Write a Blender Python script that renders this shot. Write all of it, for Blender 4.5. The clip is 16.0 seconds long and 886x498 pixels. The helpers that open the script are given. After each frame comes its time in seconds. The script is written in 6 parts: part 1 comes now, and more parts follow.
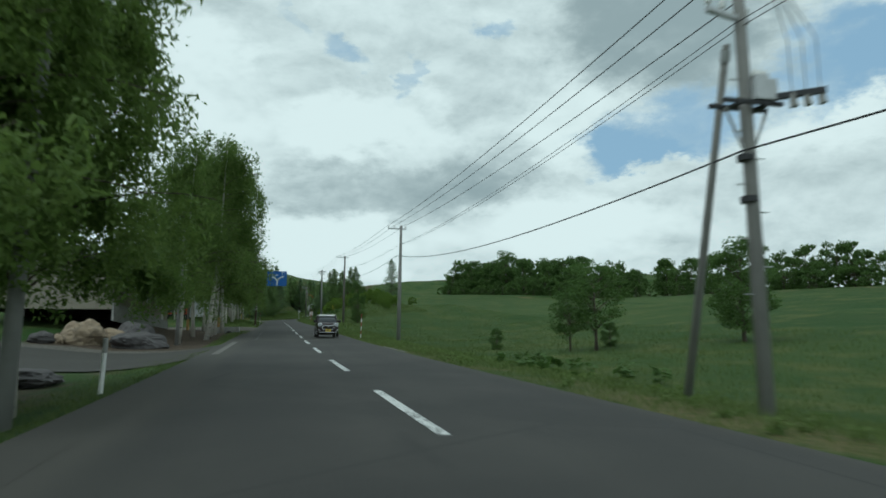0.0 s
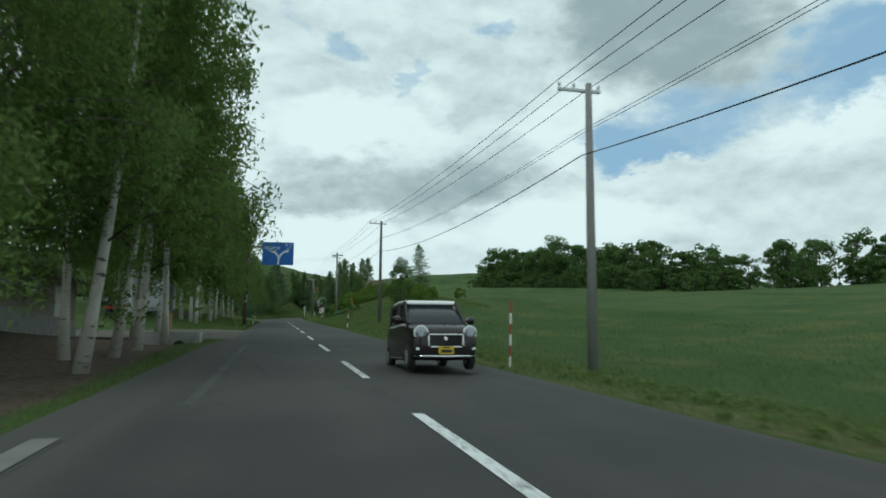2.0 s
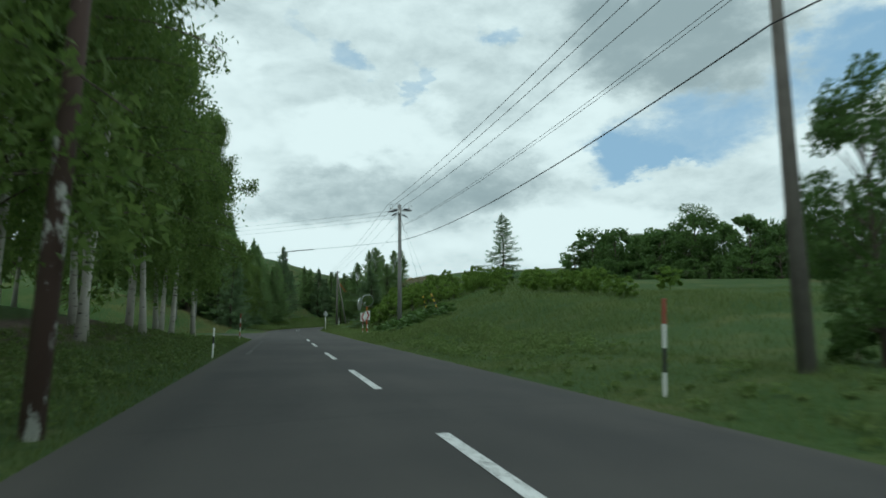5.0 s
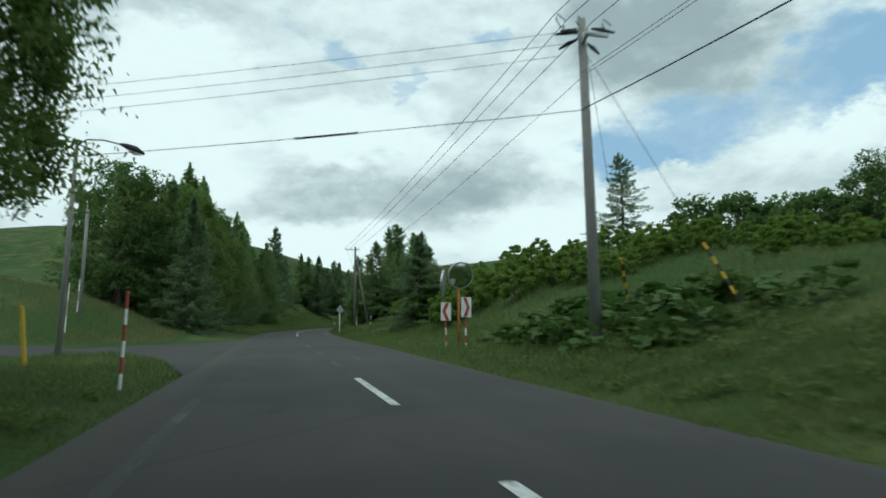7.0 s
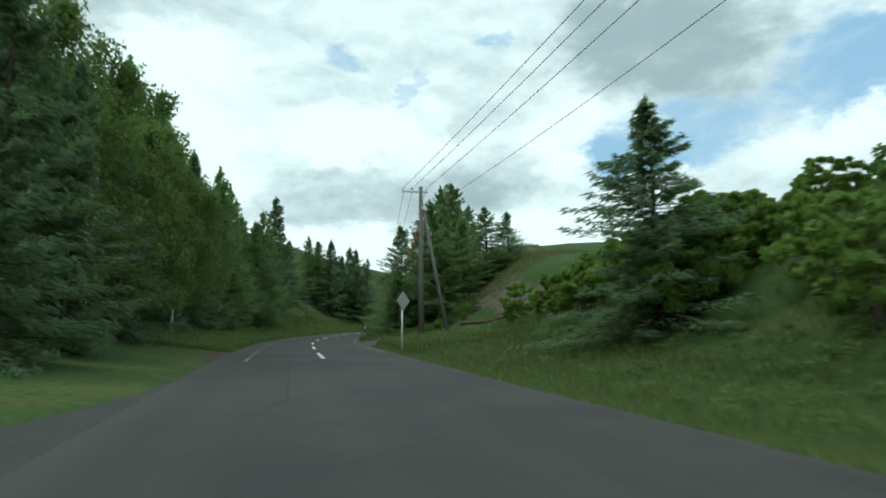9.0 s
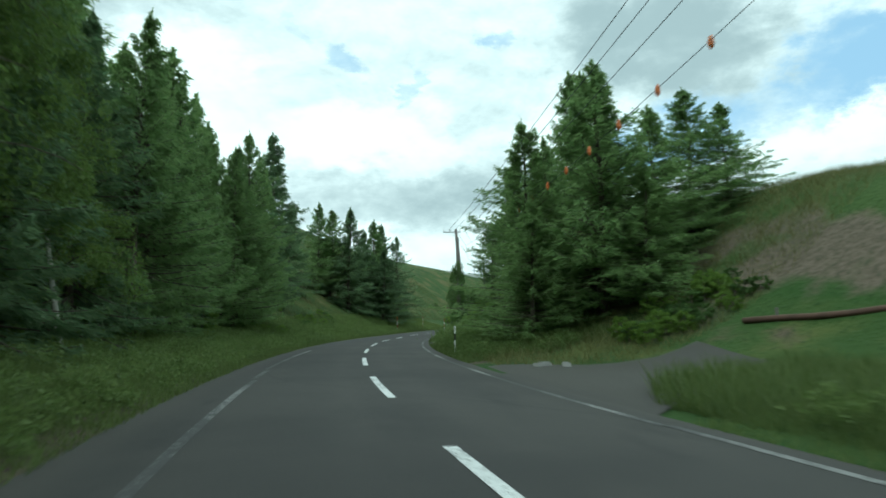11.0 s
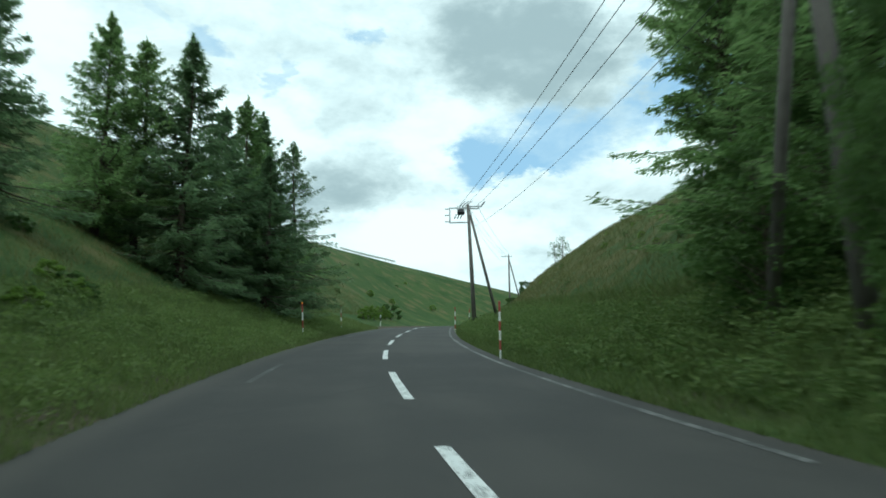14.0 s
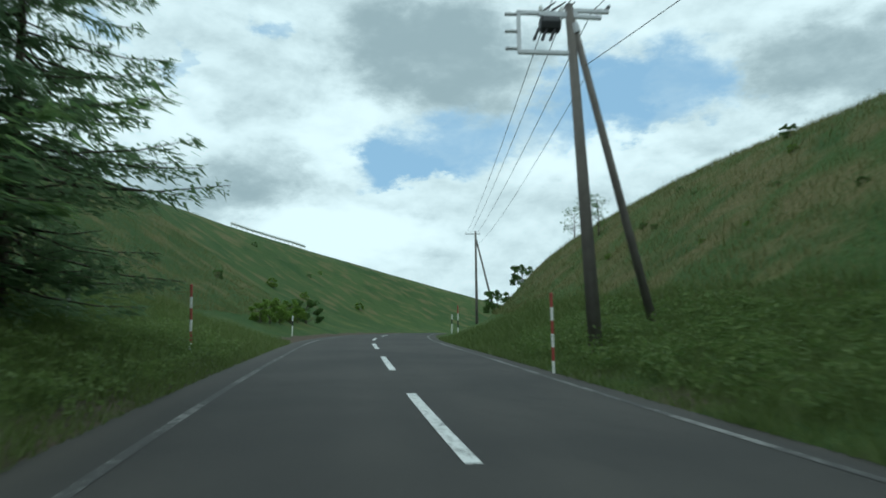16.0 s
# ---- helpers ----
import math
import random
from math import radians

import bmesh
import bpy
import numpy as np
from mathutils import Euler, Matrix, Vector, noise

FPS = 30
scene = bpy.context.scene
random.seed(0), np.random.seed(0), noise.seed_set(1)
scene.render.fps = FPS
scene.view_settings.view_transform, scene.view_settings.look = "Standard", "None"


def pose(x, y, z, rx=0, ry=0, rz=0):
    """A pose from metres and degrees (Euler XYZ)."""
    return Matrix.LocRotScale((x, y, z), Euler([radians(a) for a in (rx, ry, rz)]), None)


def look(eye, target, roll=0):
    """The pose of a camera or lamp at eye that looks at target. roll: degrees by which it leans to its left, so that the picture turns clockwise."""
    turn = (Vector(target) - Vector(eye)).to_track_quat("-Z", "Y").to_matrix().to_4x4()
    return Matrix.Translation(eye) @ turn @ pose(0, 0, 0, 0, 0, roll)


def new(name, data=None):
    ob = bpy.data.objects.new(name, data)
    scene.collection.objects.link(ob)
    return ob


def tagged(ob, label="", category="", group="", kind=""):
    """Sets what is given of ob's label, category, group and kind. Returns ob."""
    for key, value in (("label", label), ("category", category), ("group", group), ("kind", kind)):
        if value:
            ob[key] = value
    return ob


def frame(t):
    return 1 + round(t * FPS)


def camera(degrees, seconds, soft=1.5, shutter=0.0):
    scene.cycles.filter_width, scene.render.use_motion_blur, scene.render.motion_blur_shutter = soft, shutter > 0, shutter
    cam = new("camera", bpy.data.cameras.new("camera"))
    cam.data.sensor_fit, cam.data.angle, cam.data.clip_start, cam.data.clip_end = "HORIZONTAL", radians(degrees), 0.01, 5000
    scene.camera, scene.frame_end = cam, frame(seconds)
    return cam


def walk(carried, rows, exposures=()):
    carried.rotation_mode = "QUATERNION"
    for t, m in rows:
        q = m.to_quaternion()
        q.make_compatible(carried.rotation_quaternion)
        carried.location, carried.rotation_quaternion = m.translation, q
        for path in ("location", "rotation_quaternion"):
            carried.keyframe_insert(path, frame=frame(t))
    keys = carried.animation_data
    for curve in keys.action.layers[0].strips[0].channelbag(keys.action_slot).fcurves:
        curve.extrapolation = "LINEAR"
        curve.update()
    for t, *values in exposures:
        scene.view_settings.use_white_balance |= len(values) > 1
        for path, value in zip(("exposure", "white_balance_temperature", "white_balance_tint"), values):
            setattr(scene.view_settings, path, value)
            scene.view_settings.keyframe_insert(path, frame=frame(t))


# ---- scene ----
# camera in a car on a country road that climbs and bends to the right
cam = camera(65.0, 16.0, soft=1.7, shutter=0.25)
PATH = [
    (0.0, -1.924, 0.002, 1.214, 98.872, 0.349, -13.634),
    (0.5, -1.889, 8.384, 1.627, 98.792, 0.288, -13.682),
    (1.0, -1.862, 16.787, 2.049, 98.773, 0.243, -13.651),
    (1.5, -1.848, 25.227, 2.489, 98.783, 0.226, -13.602),
    (2.0, -1.838, 33.707, 2.948, 98.807, 0.233, -13.614),
    (2.5, -1.822, 42.222, 3.425, 98.876, 0.261, -13.638),
    (3.0, -1.800, 50.746, 3.922, 98.998, 0.322, -13.629),
    (3.5, -1.775, 59.257, 4.439, 99.136, 0.418, -13.610),
    (4.0, -1.747, 67.773, 4.974, 99.272, 0.493, -13.567),
    (4.5, -1.718, 76.314, 5.520, 99.388, 0.498, -13.380),
    (5.0, -1.714, 84.879, 6.064, 99.442, 0.472, -13.058),
    (5.5, -1.750, 93.458, 6.594, 99.499, 0.461, -12.982),
    (6.0, -1.781, 102.031, 7.115, 99.573, 0.461, -13.313),
    (6.5, -1.764, 110.586, 7.633, 99.545, 0.455, -13.634),
    (7.0, -1.712, 119.150, 8.146, 99.428, 0.431, -13.729),
    (7.5, -1.645, 127.749, 8.653, 99.402, 0.384, -13.785),
    (8.0, -1.566, 136.347, 9.169, 99.553, 0.352, -13.828),
    (8.5, -1.474, 144.908, 9.704, 99.687, 0.367, -13.741),
    (9.0, -1.378, 153.440, 10.237, 99.659, 0.403, -13.622),
    (9.5, -1.287, 161.948, 10.747, 99.659, 0.431, -13.683),
    (10.0, -1.191, 170.367, 11.243, 99.772, 0.465, -13.717),
    (10.5, -1.070, 178.648, 11.737, 99.796, 0.518, -13.528),
    (11.0, -0.890, 186.863, 12.224, 99.661, 0.556, -13.488),
    (11.5, -0.602, 195.090, 12.699, 99.552, 0.552, -14.257),
    (12.0, -0.097, 203.285, 13.172, 99.543, 0.543, -16.148),
    (12.5, 0.724, 211.395, 13.654, 99.523, 0.571, -18.582),
    (13.0, 1.875, 219.443, 14.145, 99.454, 0.600, -20.851),
    (13.5, 3.351, 227.459, 14.648, 99.392, 0.592, -22.877),
    (14.0, 5.165, 235.423, 15.163, 99.339, 0.558, -24.761),
    (14.5, 7.326, 243.302, 15.691, 99.300, 0.522, -26.466),
    (15.0, 9.809, 251.061, 16.238, 99.333, 0.495, -28.491),
    (15.5, 12.561, 258.684, 16.807, 99.398, 0.485, -30.901),
    (16.0, 15.457, 266.230, 17.388, 99.398, 0.484, -32.797),
]
walk(cam, [(t, pose(x, y, z, rx, ry, rz)) for t, x, y, z, rx, ry, rz in PATH], [(0.0, -0.50, 5790, -7), (2.0, -0.42, 5790, -7), (4.0, -0.42, 5790, -7), (6.5, -0.35, 5790, -7), (8.0, -0.22, 5790, -7), (11.0, 0.12, 5650, -13), (13.2, 0.15, 5650, -13), (14.5, -0.12, 5600, -9), (16.0, -0.27, 5550, -8)])

# ---- sky and sun ----
SUN_AZ, SUN_EL = 245.0, 58.0          # degrees clockwise from +y, degrees up


def build_sky():
    w = bpy.data.worlds.new("cloudy_sky")
    scene.world = w
    w.use_nodes = True
    nt = w.node_tree
    nt.nodes.clear()
    N = nt.nodes.new
    L = nt.links.new
    out, bg = N("ShaderNodeOutputWorld"), N("ShaderNodeBackground")
    sky = N("ShaderNodeTexSky")
    sky.sky_type, sky.sun_disc = "NISHITA", False
    sky.sun_elevation, sky.sun_rotation = radians(SUN_EL), radians(SUN_AZ)
    sky.air_density, sky.dust_density, sky.ozone_density = 1.0, 1.5, 1.5
    tc = N("ShaderNodeTexCoord")
    sep = N("ShaderNodeSeparateXYZ")
    L(tc.outputs["Generated"], sep.inputs[0])

    def m(op, a, b=None, c=None, clamp=False):
        n = N("ShaderNodeMath")
        n.operation, n.use_clamp = op, clamp
        for i, v in enumerate((a, b, c)):
            if v is None:
                continue
            if isinstance(v, (int, float)):
                n.inputs[i].default_value = v
            else:
                L(v, n.inputs[i])
        return n.outputs[0]
    # compass bearing and height of the direction, in degrees, frayed by noise
    az_, el_ = m("MULTIPLY", m("ARCTAN2", sep.outputs[0], sep.outputs[1]), 57.2958), m("MULTIPLY", m("ARCSINE", sep.outputs[2]), 57.2958)
    flat = N("ShaderNodeCombineXYZ")
    L(sep.outputs[0], flat.inputs[0]), L(sep.outputs[1], flat.inputs[1]), L(m("MULTIPLY", sep.outputs[2], 1.9), flat.inputs[2])

    def nz(scale, detail, off, rough=0.55, dist=0.0, out_="Fac"):
        mp = N("ShaderNodeMapping")
        mp.inputs["Location"].default_value = off
        L(flat.outputs[0], mp.inputs[0])
        n = N("ShaderNodeTexNoise")
        n.inputs["Scale"].default_value, n.inputs["Detail"].default_value = scale, detail
        n.inputs["Roughness"].default_value, n.inputs["Distortion"].default_value = rough, dist
        L(mp.outputs[0], n.inputs["Vector"])
        return n.outputs[out_]

    def ramp(v, lo, hi):
        r = N("ShaderNodeMapRange")
        r.interpolation_type = "SMOOTHSTEP"
        L(v, r.inputs["Value"])
        r.inputs["From Min"].default_value, r.inputs["From Max"].default_value = lo, hi
        return r.outputs[0]
    fray = N("ShaderNodeSeparateXYZ")
    L(nz(11.0, 7, (2.3, 0.4, 5.1), 0.62, 0.0, "Color"), fray.inputs[0])
    bearing = N("ShaderNodeCombineXYZ")
    L(m("ADD", az_, m("MULTIPLY", m("SUBTRACT", fray.outputs[0], 0.5), 13.0)), bearing.inputs[0])
    L(m("ADD", el_, m("MULTIPLY", m("SUBTRACT", fray.outputs[1], 0.5), 7.0)), bearing.inputs[1])

    def banks(rows):
        """Soft oval patches of cloud or clear sky: bearing, height, half width, half height, slant, weight."""
        total = None
        for a, e, ra, re_, slant, weight in rows:
            mp = N("ShaderNodeMapping")
            mp.vector_type = "TEXTURE"
            mp.inputs["Location"].default_value, mp.inputs["Rotation"].default_value, mp.inputs["Scale"].default_value = (a, e, 0), (0, 0, radians(slant)), (ra, re_, 1)
            L(bearing.outputs[0], mp.inputs[0])
            g = N("ShaderNodeTexGradient")
            g.gradient_type = "SPHERICAL"
            L(mp.outputs[0], g.inputs[0])
            v = m("MULTIPLY", ramp(g.outputs["Fac"], 0.0, 0.75), weight)
            total = v if total is None else m("ADD", total, v)
        return total
    big, mid, fine = nz(3.0, 7, (3.1, 1.7, 0.0), 0.55, 0.2), nz(7.5, 8, (8.3, 2.2, 0.0), 0.6, 0.2), nz(17.0, 6, (1.3, 4.2, 0.7), 0.6, 0.3)
    above = nz(7.5, 8, (8.3, 2.2, 0.035), 0.6, 0.2)
    clear = banks(((5.6, 24.6, 4.2, 1.9, -20, 0.62), (11.6, 23.2, 1.9, 3.0, 15, 0.58), (18.0, 26.4, 3.4, 2.0, 0, 0.66), (33.5, 17.6, 11, 4.2, 10, 0.72), (45.0, 21.0, 7, 5.5, 40, 0.80), (52, 21.0, 9, 5.0, 5, 0.85), (30, 15.8, 6, 2.6, 0, 0.5), (1.5, 26.5, 1.6, 1.2, 0, 0.4)))
    veil = banks(((50, 15.0, 13, 3.8, 7, 1.1), (32.6, 14.9, 3.2, 1.3, 0, 0.6), (28, 12.0, 22, 3.4, 0, 0.6), (66, 21, 9, 6, 0, 0.9)))
    open_sky = m("ADD", m("SUBTRACT", clear, veil), m("MULTIPLY", m("SUBTRACT", fine, 0.5), 0.55))
    cover = m("SUBTRACT", 1.0, ramp(m("ADD", open_sky, m("MULTIPLY", m("SUBTRACT", 0.45, big), 0.7)), 0.08, 0.92))
    lit = m("MULTIPLY", m("SUBTRACT", above, mid), 0.9)
    dull = banks(((33.0, 25.0, 14, 7, -12, 0.60), (9, 13.2, 19, 3.4, 4, 0.30), (17, 15.5, 7, 3.2, 0, 0.22), (64, 21, 9, 5, 0, 0.45), (-14, 27, 14, 4, 0, 0.20), (16, 21, 6, 3, 20, 0.12)))
    bright = banks(((-8.5, 24.0, 7, 3.0, 0, 0.40), (5.0, 18.4, 6.0, 4.0, 0, 0.42), (10.5, 20.0, 6, 3.0, 0, 0.22), (3.5, 8.8, 11, 3.8, 0, 0.55), (25, 10.4, 12, 3.6, 0, 0.36), (24, 18.5, 5, 4.5, 30, 0.20), (46, 16.5, 9, 2.6, 5, 0.3), (-12, 17, 16, 9, 0, 0.30)))
    shade = ramp(m("ADD", m("ADD", m("ADD", m("MULTIPLY", big, 0.45), m("MULTIPLY", fine, 0.16)), lit), m("SUBTRACT", dull, bright)), 0.0, 0.92)
    grey = N("ShaderNodeMix")
    grey.data_type = "RGBA"
    L(shade, grey.inputs[0])
    grey.inputs[6].default_value, grey.inputs[7].default_value = (1.13, 1.16, 1.15, 1), (0.46, 0.52, 0.54, 1)
    skyc = N("ShaderNodeMix")
    skyc.data_type, skyc.blend_type = "RGBA", "MULTIPLY"
    skyc.inputs[0].default_value = 1.0
    L(sky.outputs[0], skyc.inputs[6])
    skyc.inputs[7].default_value = (0.115, 0.115, 0.115, 1)
    hazed = N("ShaderNodeMix")
    hazed.data_type = "RGBA"
    hazed.inputs[0].default_value = 0.75
    L(skyc.outputs[2], hazed.inputs[6])
    hazed.inputs[7].default_value = (0.50, 0.70, 0.92, 1)
    mix = N("ShaderNodeMix")
    mix.data_type = "RGBA"
    L(cover, mix.inputs[0]), L(hazed.outputs[2], mix.inputs[6]), L(grey.outputs[2], mix.inputs[7])
    L(mix.outputs[2], bg.inputs[0])
    bg.inputs[1].default_value = 1.0
    L(bg.outputs[0], out.inputs[0])


build_sky()
sun = new("sun", bpy.data.lights.new("sun", "SUN"))
sun.data.energy, sun.data.angle, sun.data.color = 0.9, radians(25), (1.0, 0.96, 0.9)
az, el = radians(SUN_AZ), radians(SUN_EL)
sun.matrix_world = look((math.sin(az) * math.cos(el) * 200, math.cos(az) * math.cos(el) * 200, math.sin(el) * 200), (0, 0, 0))

# ---- materials ----


def mat(name, build):
    mt = bpy.data.materials.new(name)
    mt.use_nodes = True
    nt = mt.node_tree
    bs = nt.nodes["Principled BSDF"]
    build(nt, bs)
    return mt


def tex(nt, kind, coords="Object", scale=5.0, detail=4.0, rough=0.55, stretch=None):
    tc = nt.nodes.new("ShaderNodeTexCoord")
    v = tc.outputs[coords]
    if stretch:
        mp = nt.nodes.new("ShaderNodeMapping")
        mp.inputs["Scale"].default_value = stretch
        nt.links.new(v, mp.inputs[0])
        v = mp.outputs[0]
    n = nt.nodes.new(kind)
    nt.links.new(v, n.inputs["Vector"])
    n.inputs["Scale"].default_value = scale
    if kind == "ShaderNodeTexNoise":
        n.inputs["Detail"].default_value, n.inputs["Roughness"].default_value = detail, rough
    return n


def mixc(nt, fac, a, b, blend="MIX"):
    n = nt.nodes.new("ShaderNodeMix")
    n.data_type, n.blend_type = "RGBA", blend
    for i, v in ((0, fac), (6, a), (7, b)):
        if isinstance(v, (int, float)):
            n.inputs[i].default_value = v
        elif isinstance(v, tuple):
            n.inputs[i].default_value = (*v, 1)
        else:
            nt.links.new(v, n.inputs[i])
    return n.outputs[2]


def step(nt, v, lo, hi):
    r = nt.nodes.new("ShaderNodeMapRange")
    r.interpolation_type = "SMOOTHSTEP"
    nt.links.new(v, r.inputs["Value"])
    r.inputs["From Min"].default_value, r.inputs["From Max"].default_value = lo, hi
    return r.outputs[0]


def bump(nt, bs, v, strength=0.3, dist=0.02):
    b = nt.nodes.new("ShaderNodeBump")
    b.inputs["Strength"].default_value, b.inputs["Distance"].default_value = strength, dist
    nt.links.new(v, b.inputs["Height"])
    nt.links.new(b.outputs[0], bs.inputs["Normal"])


def painted(name, c, rough=0.5, metal=0.0, dirt=0.25, scale=6.0, dark=None):
    """Paint, plastic, metal or concrete: a colour with stains and a fine grain."""
    dark = dark or tuple(v * 0.55 for v in c)

    def b(nt, bs):
        n1, n2 = tex(nt, "ShaderNodeTexNoise", scale=scale, detail=6), tex(nt, "ShaderNodeTexNoise", scale=scale * 9, detail=3)
        f = nt.nodes.new("ShaderNodeMath")
        f.operation = "MULTIPLY"
        nt.links.new(step(nt, n1.outputs["Fac"], 0.40, 0.72), f.inputs[0])
        f.inputs[1].default_value = dirt
        nt.links.new(mixc(nt, f.outputs[0], c, dark), bs.inputs["Base Color"])
        bs.inputs["Roughness"].default_value, bs.inputs["Metallic"].default_value = rough, metal
        bump(nt, bs, n2.outputs["Fac"], 0.15, 0.004)
    return mat(name, b)


def attribute(nt, name):
    n = nt.nodes.new("ShaderNodeAttribute")
    n.attribute_name = name
    return n.outputs["Fac"]


def m_ground(nt, bs):
    big, mid, fine = (tex(nt, "ShaderNodeTexNoise", scale=s, detail=d) for s, d in ((0.035, 5), (0.35, 6), (5.0, 6)))
    lines = tex(nt, "ShaderNodeTexNoise", scale=0.25, detail=5, stretch=(1, 0.18, 1))
    g = mixc(nt, step(nt, big.outputs["Fac"], 0.35, 0.65), (0.038, 0.072, 0.019), (0.058, 0.094, 0.026))
    g = mixc(nt, step(nt, mid.outputs["Fac"], 0.46, 0.70), g, (0.094, 0.110, 0.034))
    g = mixc(nt, step(nt, lines.outputs["Fac"], 0.48, 0.72), g, (0.028, 0.066, 0.015))
    g = mixc(nt, step(nt, fine.outputs["Fac"], 0.50, 0.75), g, (0.022, 0.048, 0.011))

    def masked(name, c1, c2, base):
        a = nt.nodes.new("ShaderNodeMath")
        a.operation = "ADD"
        nt.links.new(attribute(nt, name), a.inputs[0])
        s = nt.nodes.new("ShaderNodeMath")
        s.operation = "MULTIPLY_ADD"
        nt.links.new(mid.outputs["Fac"], s.inputs[0])
        s.inputs[1].default_value, s.inputs[2].default_value = 1.3, -0.65
        nt.links.new(s.outputs[0], a.inputs[1])
        return mixc(nt, step(nt, a.outputs[0], 0.32, 0.62), base, mixc(nt, step(nt, fine.outputs["Fac"], 0.35, 0.7), c1, c2))
    g = masked("dry", (0.135, 0.115, 0.055), (0.075, 0.085, 0.030), g)
    g = masked("soil", (0.105, 0.082, 0.062), (0.055, 0.044, 0.034), g)
    g = masked("gravel", (0.15, 0.14, 0.125), (0.09, 0.085, 0.075), g)
    g = masked("rust", (0.140, 0.112, 0.085), (0.075, 0.068, 0.045), g)
    nt.links.new(g, bs.inputs["Base Color"])
    bs.inputs["Roughness"].default_value = 0.95
    bs.inputs["Specular IOR Level"].default_value = 0.15
    bump(nt, bs, fine.outputs["Fac"], 0.8, 0.12)


def m_asphalt(nt, bs):
    big, mid = tex(nt, "ShaderNodeTexNoise", scale=0.22, detail=6), tex(nt, "ShaderNodeTexNoise", scale=1.6, detail=8, stretch=(1, 0.25, 1))
    grit = tex(nt, "ShaderNodeTexNoise", scale=70, detail=3, rough=0.7)
    g = mixc(nt, step(nt, big.outputs["Fac"], 0.35, 0.68), (0.0300, 0.0290, 0.0275), (0.0480, 0.0455, 0.0415))
    g = mixc(nt, step(nt, mid.outputs["Fac"], 0.55, 0.75), g, (0.0285, 0.0275, 0.0262))
    g = mixc(nt, step(nt, grit.outputs["Fac"], 0.5, 0.75), g, (0.062, 0.061, 0.058))
    lane = nt.nodes.new("ShaderNodeMath")
    lane.operation = "MULTIPLY"
    nt.links.new(attribute(nt, "lane"), lane.inputs[0])
    nt.links.new(step(nt, big.outputs["Fac"], 0.30, 0.60), lane.inputs[1])
    g = mixc(nt, lane.outputs[0], g, (0.056, 0.053, 0.048))
    crack = tex(nt, "ShaderNodeTexVoronoi", scale=0.09)
    crack.feature = "DISTANCE_TO_EDGE"
    c = step(nt, crack.outputs["Distance"], 0.0, 0.004)
    g = mixc(nt, c, (0.0285, 0.0275, 0.0265), g)
    g = mixc(nt, attribute(nt, "edge"), g, (0.062, 0.058, 0.051))
    nt.links.new(g, bs.inputs["Base Color"])
    bs.inputs["Roughness"].default_value = 0.85
    bs.inputs["Specular IOR Level"].default_value = 0.35
    bump(nt, bs, grit.outputs["Fac"], 0.35, 0.006)


def m_gravel(nt, bs):
    big, mid = tex(nt, "ShaderNodeTexNoise", scale=0.30, detail=6), tex(nt, "ShaderNodeTexNoise", scale=2.2, detail=8)
    grit = tex(nt, "ShaderNodeTexVoronoi", scale=30)
    g = mixc(nt, step(nt, big.outputs["Fac"], 0.38, 0.60), (0.062, 0.055, 0.046), (0.100, 0.087, 0.071))
    g = mixc(nt, step(nt, mid.outputs["Fac"], 0.50, 0.72), g, (0.150, 0.132, 0.108))
    g = mixc(nt, step(nt, grit.outputs["Distance"], 0.0, 0.5), (0.050, 0.045, 0.039), g)
    nt.links.new(g, bs.inputs["Base Color"])
    bs.inputs["Roughness"].default_value = 0.95
    bump(nt, bs, grit.outputs["Distance"], 0.6, 0.012)


def m_line(nt, bs):
    n = tex(nt, "ShaderNodeTexNoise", scale=14, detail=8, rough=0.7)
    n2 = tex(nt, "ShaderNodeTexNoise", scale=1.3, detail=5)
    a = nt.nodes.new("ShaderNodeMath")
    a.operation = "MULTIPLY_ADD"
    nt.links.new(n2.outputs["Fac"], a.inputs[0])
    a.inputs[1].default_value = 0.35
    nt.links.new(n.outputs["Fac"], a.inputs[2])
    nt.links.new(mixc(nt, step(nt, a.outputs[0], 0.66, 0.82), (0.66, 0.67, 0.66), (0.12, 0.12, 0.118)), bs.inputs["Base Color"])
    bs.inputs["Roughness"].default_value = 0.7


def m_faded(nt, bs):
    n, n2 = tex(nt, "ShaderNodeTexNoise", scale=9, detail=9, rough=0.75), tex(nt, "ShaderNodeTexNoise", scale=0.35, detail=3)
    a = nt.nodes.new("ShaderNodeMath")
    a.operation = "MULTIPLY_ADD"
    nt.links.new(n2.outputs["Fac"], a.inputs[0])
    a.inputs[1].default_value = 0.8
    nt.links.new(n.outputs["Fac"], a.inputs[2])
    nt.links.new(mixc(nt, step(nt, a.outputs[0], 0.74, 0.98), (0.21, 0.21, 0.203), (0.042, 0.042, 0.041)), bs.inputs["Base Color"])
    bs.inputs["Roughness"].default_value = 0.8


